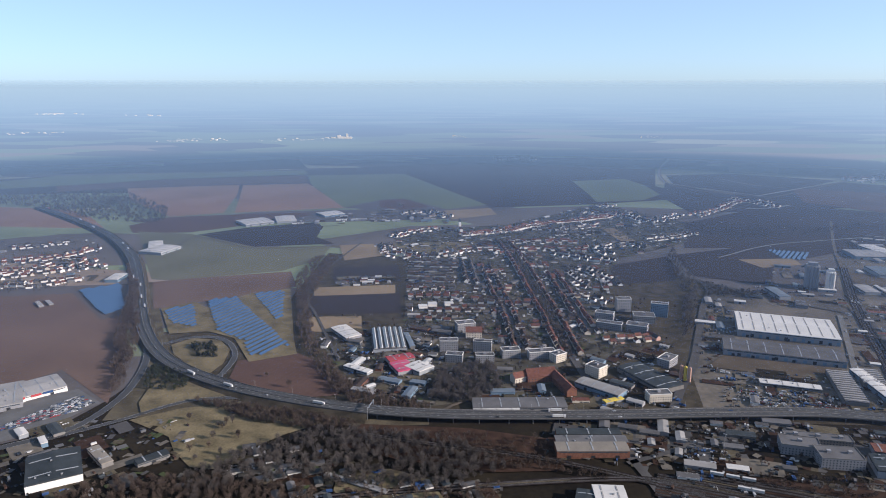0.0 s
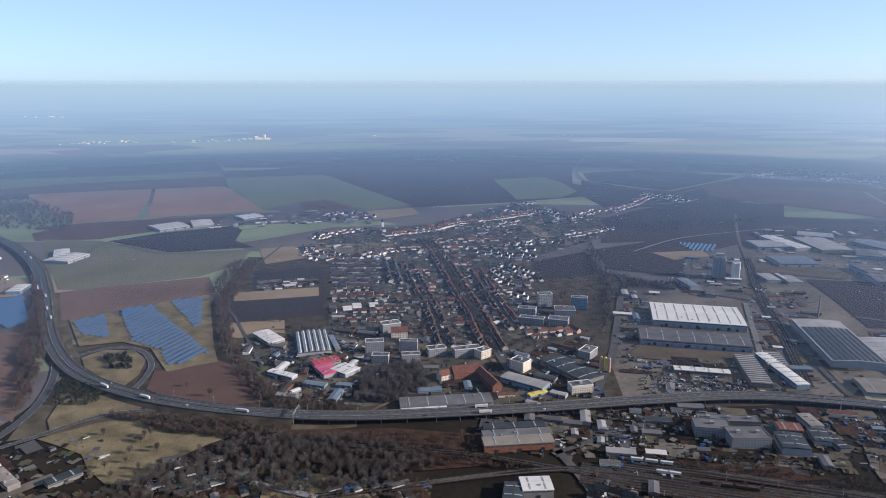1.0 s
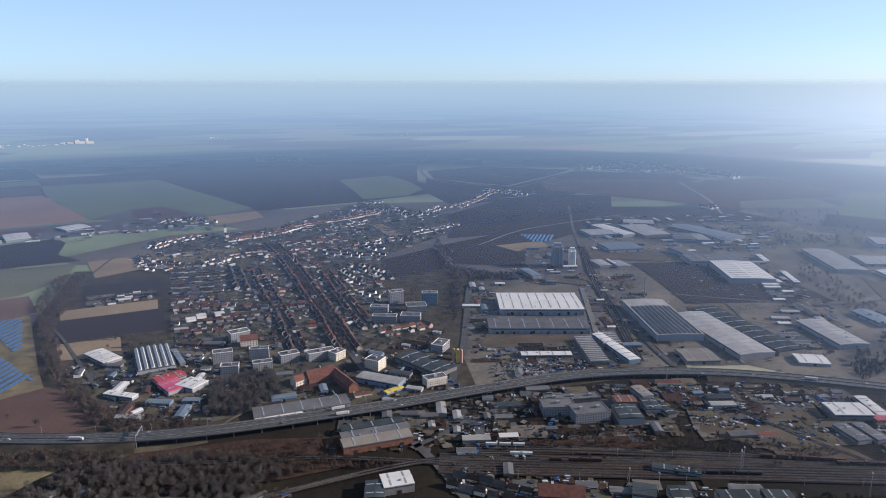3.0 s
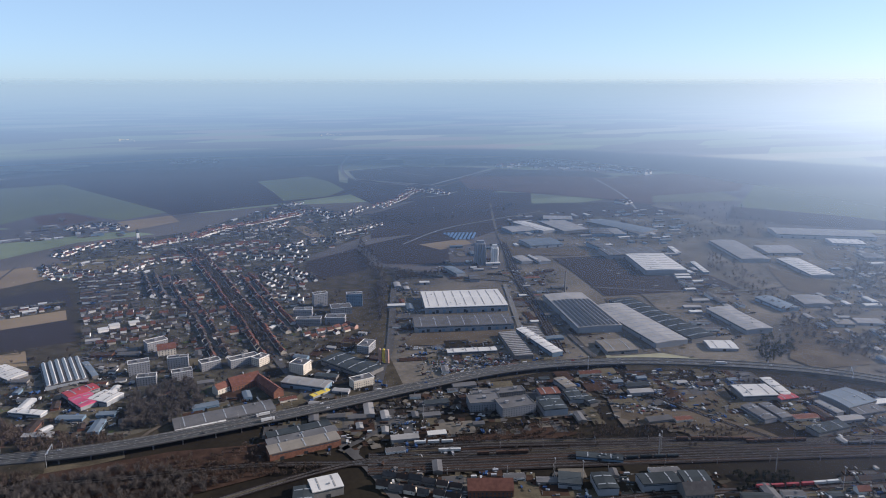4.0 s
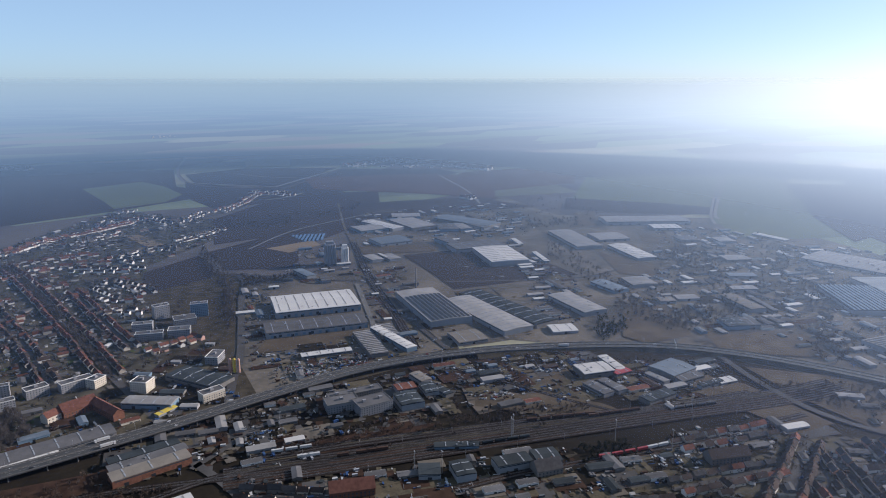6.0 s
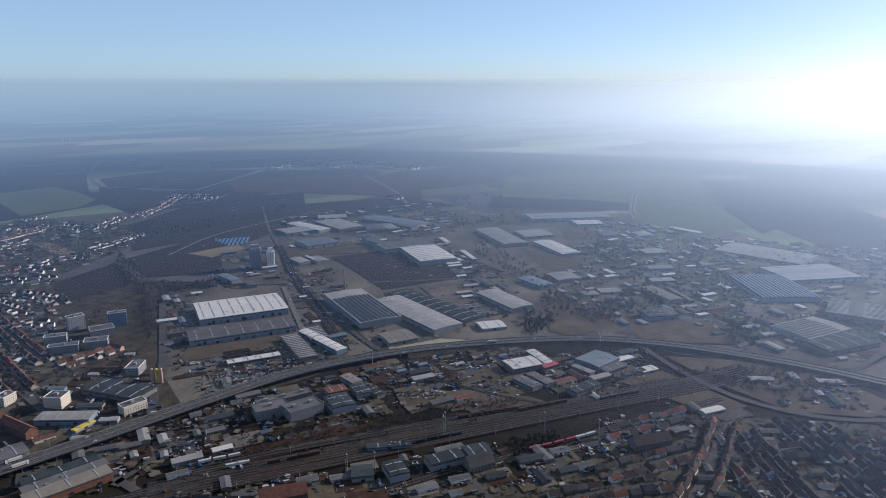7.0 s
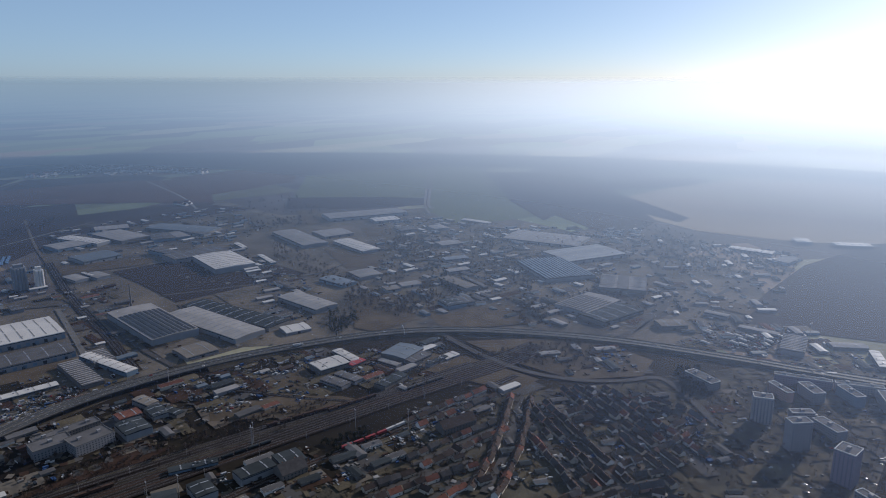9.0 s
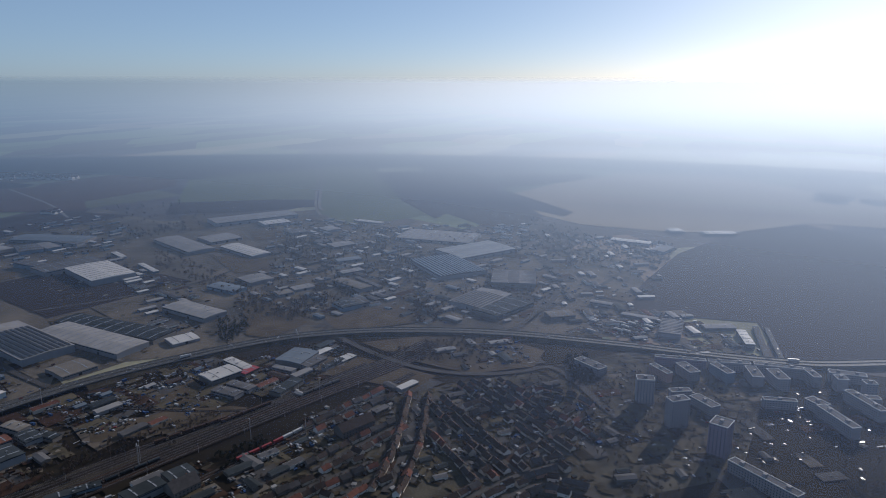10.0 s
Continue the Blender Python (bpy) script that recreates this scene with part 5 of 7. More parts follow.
block(428, 679, 44, 28, -8, 13, 4, "panel_wall", "grey four-storey factory block with window rows", "render_grey")
block(428, 722, 72, 16, -11, 9, 3, "render_grey", "long dark factory wing with roof lights", "render_grey")


# ---- houses ----
HOUSES = {}
NEAR = 880          # houses beyond this are joined


def house_proto(key, length, width, eave, pitch, wall, roof, detail):
    """A gabled house, ridge along x."""
    a, b = length / 2, width / 2
    top = eave + b * math.tan(radians(pitch))
    w = Mesh().box(-a, -b, 0, a, b, eave)
    w.poly((a, -b, eave), (a, b, eave), (a, 0, top)).poly((-a, b, eave), (-a, -b, eave), (-a, 0, top))
    t = new("house", w.data("house", wall))
    r, e = Mesh(), 0.5
    z0 = eave - e * math.tan(radians(pitch))
    for s in (-1, 1):
        q = [(-a - e, s * (b + e), z0), (a + e, s * (b + e), z0), (a + e, 0, top), (-a - e, 0, top)]
        up = [(p[0], p[1], p[2] + .28) for p in q]
        r.poly(*(up if s < 0 else up[::-1])).poly(*(q[::-1] if s < 0 else q))
        r.poly(q[0], q[1], up[1], up[0]).poly(q[1], q[2], up[2], up[1]).poly(q[3], q[0], up[0], up[3])
    part("roof", r, roof, t)
    if detail:
        part("chimney", Mesh().box(a * .3, .6, top - 1.2, a * .3 + .8, 1.4, top + .9), "brick", t)
        pane = Mesh().box(-.6, -.06, 0, .6, .06, 1.4).data("window", "glass")
        for s in (-1, 1):
            for o in (-.5 * s,):
                part("window", pane, None, t, "", at(a * o, s * (b + .01), 0, 1.2))
    HOUSES[key] = t
    return t


LOOKS = (("render_white", "tile_red", "white house with a red tile roof"), ("render_cream", "tile_red", "cream house with a red tile roof"), ("render_white", "tile_brown", "white house with a brown roof"),
         ("render_grey", "tile_grey", "grey house with a grey roof"), ("render_cream", "tile_brown", "cream house with a dark brown roof"), ("render_pink", "tile_grey", "pinkish house with a grey roof"))
for far in (0, 1):
    for i, (w, r, words) in enumerate(LOOKS):
        for j, (ln, wd, ev, pi) in enumerate(((9.5, 8, 3.6, 40), (12.5, 8.5, 4.4, 36), (10.5, 9, 5.2, 24))):
            proto = house_proto((far, i, j), ln, wd, ev, pi, w, r, not far)
            tagged(proto, words + " and gabled ends", "house", "houses of the town")


class Batch:
    """Far things of one district that nobody could count, joined by material into one object of kind stuff."""

    def __init__(self, name, label, category):
        self.name, self.label, self.category, self.meshes = name, label, category, {}

    def add(self, proto, m):
        for o in (proto, *proto.children):
            mm = m if o is proto else m @ o.matrix_basis
            key = (o.name.split(".")[0], o.data.materials[0].name)
            mesh = self.meshes.setdefault(key, Mesh())
            k = len(mesh.v)
            mesh.v.extend([tuple(mm @ v.co) for v in o.data.vertices])
            mesh.f.extend([tuple(k + i for i in p.vertices) for p in o.data.polygons])

    def put(self):
        t = thing(self.name, at(0, 0), self.label, self.category, kind="stuff")
        for (kind, material), mesh in self.meshes.items():
            part({"house": "walls", "garden_shed": "walls", "workshop": "walls", "car": "bodies", "windows": "windows"}.get(kind, kind + "s"), mesh, material, t)


FAR_HOUSES = Batch("far_houses", "many small gabled houses with red and brown roofs", "houses")
FAR_SHEDS = Batch("far_sheds", "many small sheds and garages in gardens", "sheds")


def house(x, y, rot, far, looks=None, size=None, grow=1.0):
    far = far or math.hypot(x, y) > NEAR
    key = (1 if far else 0, random.choice(looks) if looks else random.choice((0, 0, 1, 2, 2, 3, 3, 4, 5)), random.choice((0, 0, 1, 2)) if size is None else size)
    if far:
        FAR_HOUSES.add(HOUSES[key], at(x, y, rot) @ Matrix.Diagonal((random.uniform(.75, 1.3) * grow, random.uniform(.8, 1.15) * grow, random.uniform(.8, 1.2) * grow, 1)))
    else:
        ob = copy_thing(HOUSES[key], at(x, y, rot))
        ob.scale = (random.uniform(.85, 1.2), random.uniform(.85, 1.1), random.uniform(.85, 1.2))


def blocked(x, y, r=6):
    for lx, ly, rad, a, b, rot in LOTS:
        dx, dy = x - lx, y - ly
        if dx * dx + dy * dy < (rad + r) ** 2:
            c, s = math.cos(radians(rot)), math.sin(radians(rot))
            if abs(dx * c + dy * s) < a + r and abs(-dx * s + dy * c) < b + r:
                return True
    return False


HUT = {}
for k, (m_wall, m_roof, words) in enumerate((("render_grey", "grey_roof", "small grey garden shed"), ("rust", "dark_roof", "small weathered wooden garden shed"), ("render_white", "pale_roof", "small white garage with a pale roof"))):
    t = tagged(new("garden_shed", Mesh().box(-2.6, -1.8, 0, 2.6, 1.8, 2.3).data("garden_shed", m_wall)), words, "shed", "garden sheds")
    part("roof", Mesh().poly((-2.9, -2.1, 2.3), (2.9, -2.1, 2.3), (2.9, 2.1, 2.8), (-2.9, 2.1, 2.8)).poly((-2.9, 2.1, 2.6), (2.9, 2.1, 2.6), (2.9, -2.1, 2.1), (-2.9, -2.1, 2.1)), m_roof, t)
    HUT[k] = t


def street(pts, gap=14.0, off=11.0, far=False, looks=None, width=6.0, sides=(1, -1), gable=0.15, sheds=0.3, pave=True, size=None, grow=1.0, row=False):
    """A lane with houses on both sides and sheds in the gardens behind. row: houses that touch."""
    mine = []
    if pave:
        road(pts, width, "worn_asphalt", "narrow residential street", "street")
    line = [np.array(p[:2]) for p in smooth_line(pts, 2.0)]
    ns, run = normals(line), 0.0
    for side in sides:
        nxt, run = random.uniform(4, 10), 0.0
        for k in range(1, len(line)):
            run += np.linalg.norm(line[k] - line[k - 1])
            if run < nxt:
                continue
            nxt = run + gap * (random.uniform(0.9, 1.12) if row else random.uniform(0.85, 1.35))
            q = line[k] + ns[k] * side * (off + (random.uniform(-2, 16) * random.random() if far and not row else random.uniform(-1, 1.5)))
            rot = math.degrees(math.atan2(ns[k][1], ns[k][0])) - 90
            if blocked(q[0], q[1]):
                continue
            (mine if row else LOTS).append((q[0], q[1], 7, 6, 5, rot))
            house(q[0], q[1], rot + (90 if random.random() < gable else 0) + random.uniform(-7, 7) * (.15 if size == 1 else 1), far, looks, size, grow)
            if random.random() < sheds:
                s = line[k] + ns[k] * side * (off + random.uniform(14, 22))
                if not blocked(s[0], s[1], 3):
                    if math.hypot(s[0], s[1]) > NEAR:
                        FAR_SHEDS.add(HUT[random.randint(0, 2)], at(s[0], s[1], rot + random.choice((0, 90))))
                    else:
                        copy_thing(HUT[random.randint(0, 2)], at(s[0], s[1], rot + random.choice((0, 90))))


# the main street and the lanes beside it
street(((153, 1783), (170, 1650), (182, 1435), (186, 1304), (192, 1177), (193, 1070), (195, 987)), 12, 14, looks=(0, 1, 0, 4, 1), pave=False, size=1, gable=0, row=True)
street(((237, 1477), (240, 1351), (243, 1196), (247, 1084)), 12, 10, looks=(0, 1, 4, 2), size=1, gable=0, row=True)
street(((94, 1533), (102, 1412), (116, 1215), (120, 1120), (121, 1008)), 12, 10, looks=(0, 2, 4, 2), size=1, gable=0.1, row=True)
street(((52, 1571), (60, 1381)), 12, 10, looks=(2, 3, 5), size=1, gable=0, row=True)
# terraces west of the lanes
street(((-80, 1557), (-28, 1552), (28, 1546)), 11, 7, True, looks=(2, 2, 3, 5), width=4, sides=(1,), gable=0, sheds=0.7, size=1, row=True)
street(((-79, 1513), (-28, 1508), (27, 1502)), 11, 7, True, looks=(2, 2, 3, 5), width=4, sides=(1,), gable=0, sheds=0.7, size=1, row=True)
street(((-78, 1472), (-28, 1467), (25, 1461)), 11, 7, True, looks=(2, 2, 3, 5), width=4, sides=(1,), gable=0, sheds=0.7, size=1, row=True)
street(((-76, 1432), (-28, 1427), (24, 1421)), 11, 7, True, looks=(2, 2, 3, 5), width=4, sides=(1,), gable=0, sheds=0.7, size=1, row=True)
street(((-75, 1395), (-28, 1389), (23, 1383)), 11, 7, True, looks=(2, 2, 3, 5), width=4, sides=(1,), gable=0, sheds=0.7, size=1, row=True)
street(((-74, 1351), (26, 1346)), 14, 9, looks=(0, 1, 2, 2, 3, 4), sheds=0.8)
street(((-72, 1300), (-27, 1298), (45, 1292)), 14, 9, looks=(0, 1, 2, 2, 3, 4), sheds=0.8)
street(((-69, 1216), (-8, 1211), (70, 1208)), 14, 9, looks=(0, 1, 2, 2, 3, 4), sheds=0.8)
street(((-46, 1167), (19, 1157)), 14, 9, looks=(0, 1, 2, 2, 3, 4), sheds=0.8)
street(((53, 1462), (137, 1466)), 14, 9, looks=(0, 1, 2, 2, 3, 4), sheds=0.8)
street(((57, 1333), (134, 1335)), 14, 9, looks=(0, 1, 2, 2, 3, 4), sheds=0.8)
street(((53, 1264), (99, 1254), (169, 1245)), 14, 9, looks=(0, 1, 2, 2, 3, 4), sheds=0.8)
street(((69, 1195), (109, 1197)), 14, 9, looks=(0, 1, 2, 2, 3, 4), sheds=0.8)
street(((153, 1222), (184, 1223)), 14, 9, looks=(0, 1, 2, 2, 3, 4), sheds=0.8)
street(((211, 1426), (254, 1428)), 14, 9, looks=(0, 1, 2, 2, 3, 4), sheds=0.8)
street(((234, 1291), (276, 1299)), 14, 9, looks=(0, 1, 2, 2, 3, 4), sheds=0.8)
street(((149, 1126), (188, 1124)), 14, 9, looks=(0, 1, 2, 2, 3, 4), sheds=0.8)
street(((199, 1158), (235, 1158)), 14, 9, looks=(0, 1, 2, 2, 3, 4), sheds=0.8)
street(((261, 1470), (289, 1359), (339, 1344)), 14, 10, looks=(2, 2, 3, 0), sheds=0.7)
street(((306, 1498), (350, 1410), (353, 1363)), 14, 10, looks=(2, 2, 3, 0), sheds=0.7)
street(((194, 1530), (246, 1526)), 14, 10, looks=(2, 2, 3, 0), sheds=0.7)
street(((272, 1280), (310, 1250)), 14, 10, looks=(2, 2, 3, 0), sheds=0.7)
street(((269, 1509), (345, 1498)), 14, 10, looks=(2, 2, 3, 0), sheds=0.7)
street(((257, 1046), (280, 1051), (320, 1057), (346, 1067)), 12, 9, looks=(0, 1, 0, 5), size=1, gable=0.3, sheds=0.5)
# upper town, along the old roads
street(((116, 1653), (229, 1682), (359, 1684)), 11, 10, True, looks=(0, 0, 1, 2))
street(((168, 1765), (287, 1773), (347, 1770)), 11, 10, True, looks=(0, 0, 1, 2))
street(((44, 1856), (89, 1873), (184, 1915), (293, 2010), (405, 2062), (531, 2137)), 10, 11, True, looks=(0, 0, 1, 2), row=True)
street(((265, 1641), (339, 1590), (396, 1550)), 11, 10, True, looks=(2, 2, 0))
street(((350, 1713), (405, 1632)), 12, 10, True, looks=(2, 2, 3))
street(((428, 2085), (470, 2197), (572, 2147), (619, 2050), (752, 2162)), 12, 10, True, looks=(2, 2, 3, 0))
street(((541, 1790), (641, 1842), (693, 1879)), 12, 9, True, looks=(2, 2))
street(((-127, 2165), (-62, 2224), (20, 2124)), 13, 10, True, looks=(2, 3, 2))
street(((-139, 1826), (-86, 1893), (-6, 1945)), 12, 10, True, looks=(2, 0, 1))
street(((-122, 1653), (-15, 1622), (65, 1686), (144, 1694)), 11, 10, True, looks=(2, 2, 0, 2))
street(((-147, 1752), (-120, 1620), (-78, 1618)), 13, 9, True, looks=(2, 0))
street(((158, 1891), (212, 1956), (256, 1985)), 12, 10, True, looks=(0, 1, 2))
street(((251, 1945), (348, 1942), (462, 1998)), 12, 10, True, looks=(2, 0, 2, 3))
street(((304, 1873), (401, 1877)), 12, 10, True, looks=(2, 2, 3))
street(((392, 1701), (462, 1737), (516, 1708)), 13, 10, True, looks=(2, 2, 3))
street(((531, 2295), (576, 2357)), 12, 9, True, looks=(2,))
street(((780, 2138), (903, 2248), (1043, 2406), (1127, 2291)), 11, 10, True, looks=(0, 2, 1))
street(((1033, 2481), (1093, 2431), (1131, 2382)), 11, 10, True, looks=(0, 2, 1))
# village by the motorway
street(((-1083, 1524), (-1025, 1555), (-965, 1587), (-908, 1631), (-878, 1703)), 11, 10, True, looks=(0, 0, 1))
street(((-982, 1373), (-947, 1429), (-892, 1461), (-849, 1494), (-826, 1575)), 12, 10, True, looks=(0, 0, 1, 2))
street(((-955, 1333), (-912, 1373), (-842, 1373), (-771, 1415)), 13, 10, True, looks=(3, 2, 0))
street(((-1007, 1447), (-931, 1484), (-896, 1534)), 13, 9, True, looks=(0, 2, 1))
street(((-1089, 1703), (-1021, 1735), (-965, 1767)), 14, 10, True, looks=(0, 2, 3))
street(((-844, 1534), (-793, 1508), (-779, 1533)), 14, 10, True, looks=(0, 2, 3))
# terraces south of the railway
street(((778, 302), (693, 276), (618, 258), (560, 250)), 10, 13, looks=(2, 4, 2, 4, 0), width=9, gable=0, size=1, row=True)
street(((772, 278), (687, 187), (639, 132)), 12.5, 11, looks=(4, 3, 4, 2, 5), size=1, gable=0.04)
street(((835, 255), (753, 159), (692, 88)), 12.5, 11, looks=(4, 3, 4, 2, 5), size=1, gable=0.04)
street(((853, 224), (788, 143), (733, 75)), 12.5, 11, looks=(4, 3, 2, 5, 0), size=1, gable=0.04)
street(((699, 248), (651, 198), (616, 163)), 12.5, 11, looks=(4, 3, 4, 1), size=1, gable=0.04)
street(((642, 386), (692, 368), (766, 344)), 12.5, 10, looks=(4, 3, 0), size=1, gable=0.04)
street(((569, 339), (629, 318), (700, 290)), 12.5, 11, looks=(4, 3, 4, 0), size=1, gable=0.04)
street(((497, 347), (557, 318), (609, 287)), 12.5, 11, looks=(4, 3, 4, 0), size=1, gable=0.04)
street(((523, 291), (561, 281), (596, 260)), 12.5, 11, looks=(4, 0, 4, 0), size=1, gable=0.04)
street(((730, 240), (813, 188), (847, 164)), 12.5, 10, looks=(4, 3, 2, 5, 0), size=1, gable=0.04)
street(((628, 178), (716, 131), (803, 94)), 12.5, 10, looks=(4, 3, 2, 5, 0), size=1, gable=0.04)
street(((846, 158), (834, 117), (811, 84)), 12.5, 10, looks=(4, 3, 2, 5), size=1, gable=0.04)
street(((559, 178), (626, 140), (679, 91)), 12.5, 10, looks=(4, 3, 2, 5), size=1, gable=0.04)
street(((583, 140), (628, 104), (625, 53)), 12.5, 10, looks=(4, 3, 2, 5), size=1, gable=0.04)
street(((220, 601), (255, 570), (289, 540)), 12.5, 9, looks=(4, 3), size=1, gable=0.04)
# far villages
for line in (((1733, 2966), (1925, 3021), (2107, 3155)), ((2122, 3177), (2395, 3260), (2384, 3107)), ((2070, 2951), (2289, 2980)), ((2054, 2806), (2161, 2671), (2206, 2437)), ((2331, 3019), (2619, 3091)), ((2256, 2791), (2523, 2850)), ((2072, 3064), (2280, 3100))):
    street(line, 13, 15, True, looks=(2, 2, 0), grow=2.1, pave=False)
street(((297, 3803), (411, 3862), (494, 3773)), 12, 12, True, looks=(2, 2), grow=2.2)

for line in (((2821, -450), (2771, -497), (2730, -526)), ((2721, -433), (2657, -496)), ((2724, -576), (2666, -616)), ((3305, 1844), (3326, 1753)), ((1581, 1883), (1591, 1825))):
    street(line, 16, 12, True, looks=(2, 2, 0), grow=1.6, pave=False)


FAR_HOUSES.put()
FAR_SHEDS.put()
for proto in (*HOUSES.values(), *HUT.values()):
    for o in (*proto.children_recursive, proto):
        bpy.data.objects.remove(o)

# ---- workshops, lots and clutter that fill the yards ----
WORKSHOPS = []
for words, w_mat, r_mat in (("grey", "render_grey", "grey_roof"), ("white", "metal_wall", "white_roof"), ("pale", "panel_wall", "pale_roof"), ("dark", "render_grey", "dark_roof"), ("brown", "brick", "tile_brown"),
                            ("red-tiled", "render_cream", "tile_red"), ("blue", "blue_wall", "blue_roof"), ("light grey", "render_white", "grey_roof")):
    for a, b, h in ((7, 4, 3.4), (11, 5, 4.5), (16, 6, 5)):
        t = tagged(new("workshop", Mesh().box(-a, -b, 0, a, b, h).data("workshop", w_mat)), words + " low workshop with a shallow roof", "workshop", "workshops in the yards")
        m = Mesh()
        for q in (-1, 1):
            m.poly((-a - .4, q * (b + .4), h - .1), (a + .4, q * (b + .4), h - .1), (a + .4, 0, h + 1), (-a - .4, 0, h + 1))
            m.poly((q * (a + .02), -b, h - .05), (q * (a + .02), b, h - .05), (q * (a + .02), 0, h + .9))
        part("roof", m, r_mat, t)
        if a > 8:
            part("door", Mesh().box(-1.6, -b - .08, 0, 1.6, -b + .1, 3), "dark_opening", t)
            part("window_strip", Mesh().box(3, -b - .07, 1.3, a - 1, -b + .1, 2.5), "glass", t)
        WORKSHOPS.append(t)
FAR_SHOPS = Batch("far_workshops", "many low workshops and stores of the industrial estate, and white stand-in roofs of a far village", "workshops")
CLUTTER = {k: Mesh() for k in ("rust", "paint_grey", "paint_silver", "grey_roof", "trailer_white", "dark_roof", "heath", "render_grey", "paint_black", "paint_blue")}
PATCHES = {k: Mesh() for k in ("worn_asphalt", "dry_grass", "yard", "lot_asphalt", "heath", "earth")}


def fill(pts, rot, shops, bits, lots, kinds=None, sizes=(0, 1, 2)):
    """Workshops on the yard's grid, small goods between them, and worn paved lots."""
    for x, y in scatter(pts, lots):
        w, d, r = random.uniform(6, 26), random.uniform(5, 16), radians(rot + random.choice((0, 90)))
        c, q = math.cos(r), math.sin(r)
        z = random.uniform(1.38, 1.48)
        PATCHES[random.choice(("worn_asphalt", "dry_grass", "heath", "earth", "dry_grass", "yard"))].poly(*[(x + u * w * c - v * d * q, y + u * w * q + v * d * c, z) for u, v in ((-1, -1), (1, -1), (1, 1), (-1, 1))])
    for x, y in scatter(pts, shops):
        if blocked(x, y, 9):
            continue
        size, r = random.choice(sizes), rot + random.choice((0, 0, 90)) + random.uniform(-3, 3)
        LOTS.append((x, y, 15, 6 + 4 * size, 4 + size, r))
        proto = WORKSHOPS[random.choice(kinds or range(8)) * 3 + size]
        if math.hypot(x, y) > 960:
            FAR_SHOPS.add(proto, at(x, y, r))
        else:
            copy_thing(proto, at(x, y, r))
    for x, y in scatter(pts, bits):
        if blocked(x, y, 1):
            continue
        m = CLUTTER[random.choice(list(CLUTTER))]
        r = radians(rot + random.choice((0, 90)) + random.uniform(-8, 8))
        c, q = math.cos(r), math.sin(r)
        for k in range(random.choice((1, 1, 2, 4))):
            w, d, h = random.choice(((3, 1.2, 2.3), (2.2, .9, 1.3), (1, .7, .9), (2.1, .9, 1.4), (.6, .6, .9), (4, .3, .5), (1.5, .5, .6)))
            i = len(m.v)
            ox, oy = x + k * 2.6 * random.choice((-q, c)), y + k * 2.6 * random.choice((c, q))
            for z in (0, h):
                m.v.extend([(ox + u * w * c - v * d * q, oy + u * w * q + v * d * c, z + 1.3) for u, v in ((-1, -1), (1, -1), (1, 1), (-1, 1))])
            m.f.extend([tuple(i + j for j in f) for f in ((4, 5, 6, 7), (0, 1, 5, 4), (1, 2, 6, 5), (2, 3, 7, 6), (3, 0, 4, 7))])


def gardens(pts, n, kinds=("dry_grass", "worn_asphalt", "yard", "lot_asphalt", "bank_grass", "garden_green", "earth")):
    """Small plots of lawn, paving and dug soil between the houses."""
    for x, y in scatter(pts, n):
        w, d, r = random.uniform(1.5, 7), random.uniform(1.5, 5), radians(random.choice((-5, 40, 62, 85)) + random.uniform(-8, 8))
        c, q = math.cos(r), math.sin(r)
        PATCHES.setdefault(random.choice(kinds), Mesh()).poly(*[(x + u * w * c - v * d * q, y + u * w * q + v * d * c, 1.3 + random.uniform(0, .12)) for u, v in ((-1, -1), (1, -1), (1, 1), (-1, 1))])


fill(((121, 779), (253, 782), (398, 785), (588, 730), (556, 655), (480, 605), (334, 653), (270, 665), (216, 667), (107, 698)), -16, 34, 220, 40, kinds=(0, 3, 0, 7, 2))
fill(((581, 732), (799, 652), (743, 601), (630, 633), (570, 683)), -16, 8, 160, 20)
fill(((265, 730), (319, 715), (320, 638), (315, 614), (247, 640)), -16, 2, 60, 10)
fill(((588, 714), (741, 618), (667, 515), (580, 548), (521, 609)), -16, 6, 160, 25)
fill(((734, 622), (922, 490), (845, 429), (723, 447), (673, 511)), -14, 30, 200, 25)
fill(((763, 1543), (886, 1508), (752, 1227), (601, 1206), (582, 1275)), -18, 22, 60, 14)
fill(((793, 1308), (854, 1198), (711, 895), (733, 748), (609, 783), (539, 803), (579, 933)), -16, 24, 170, 30)
fill(((506, 1291), (543, 1220), (472, 1059), (404, 965), (383, 965)), -18, 12, 70, 12)
fill(((375, 944), (602, 885), (546, 785), (366, 801)), -18, 5, 260, 20)
fill(((1093, 1838), (1623, 1735), (1447, 1349), (1184, 1248), (1080, 1391), (895, 1443)), -10, 110, 240, 40, kinds=(0, 1, 2, 2, 6, 7))
fill(((1223, 1292), (1128, 1036), (1081, 907), (881, 727), (829, 764), (967, 939)), -20, 40, 160, 20, kinds=(0, 2, 1, 7))
fill(((1744, 1163), (1809, 932), (1695, 650), (1090, 396), (1064, 498), (985, 585), (1079, 776)), 66, 230, 420, 70, kinds=(0, 1, 2, 2, 3, 6, 7))
fill(((1771, 771), (1955, 418), (1297, 213), (1110, 231), (1032, 414), (1109, 559), (1569, 803)), 62, 210, 420, 60, kinds=(0, 1, 2, 2, 3, 6, 7))
fill(((1854, 366), (1839, 10), (1281, 42), (1226, 98), (1043, 112), (1156, 197)), 25, 120, 240, 40, kinds=(0, 1, 2, 3, 7))
fill(((1212, 136), (1252, -18), (1069, -157), (1040, -47), (1059, 105)), 30, 24, 160, 40)
fill(((945, 332), (1034, 236), (940, 181), (874, 265)), 40, 14, 120, 14)
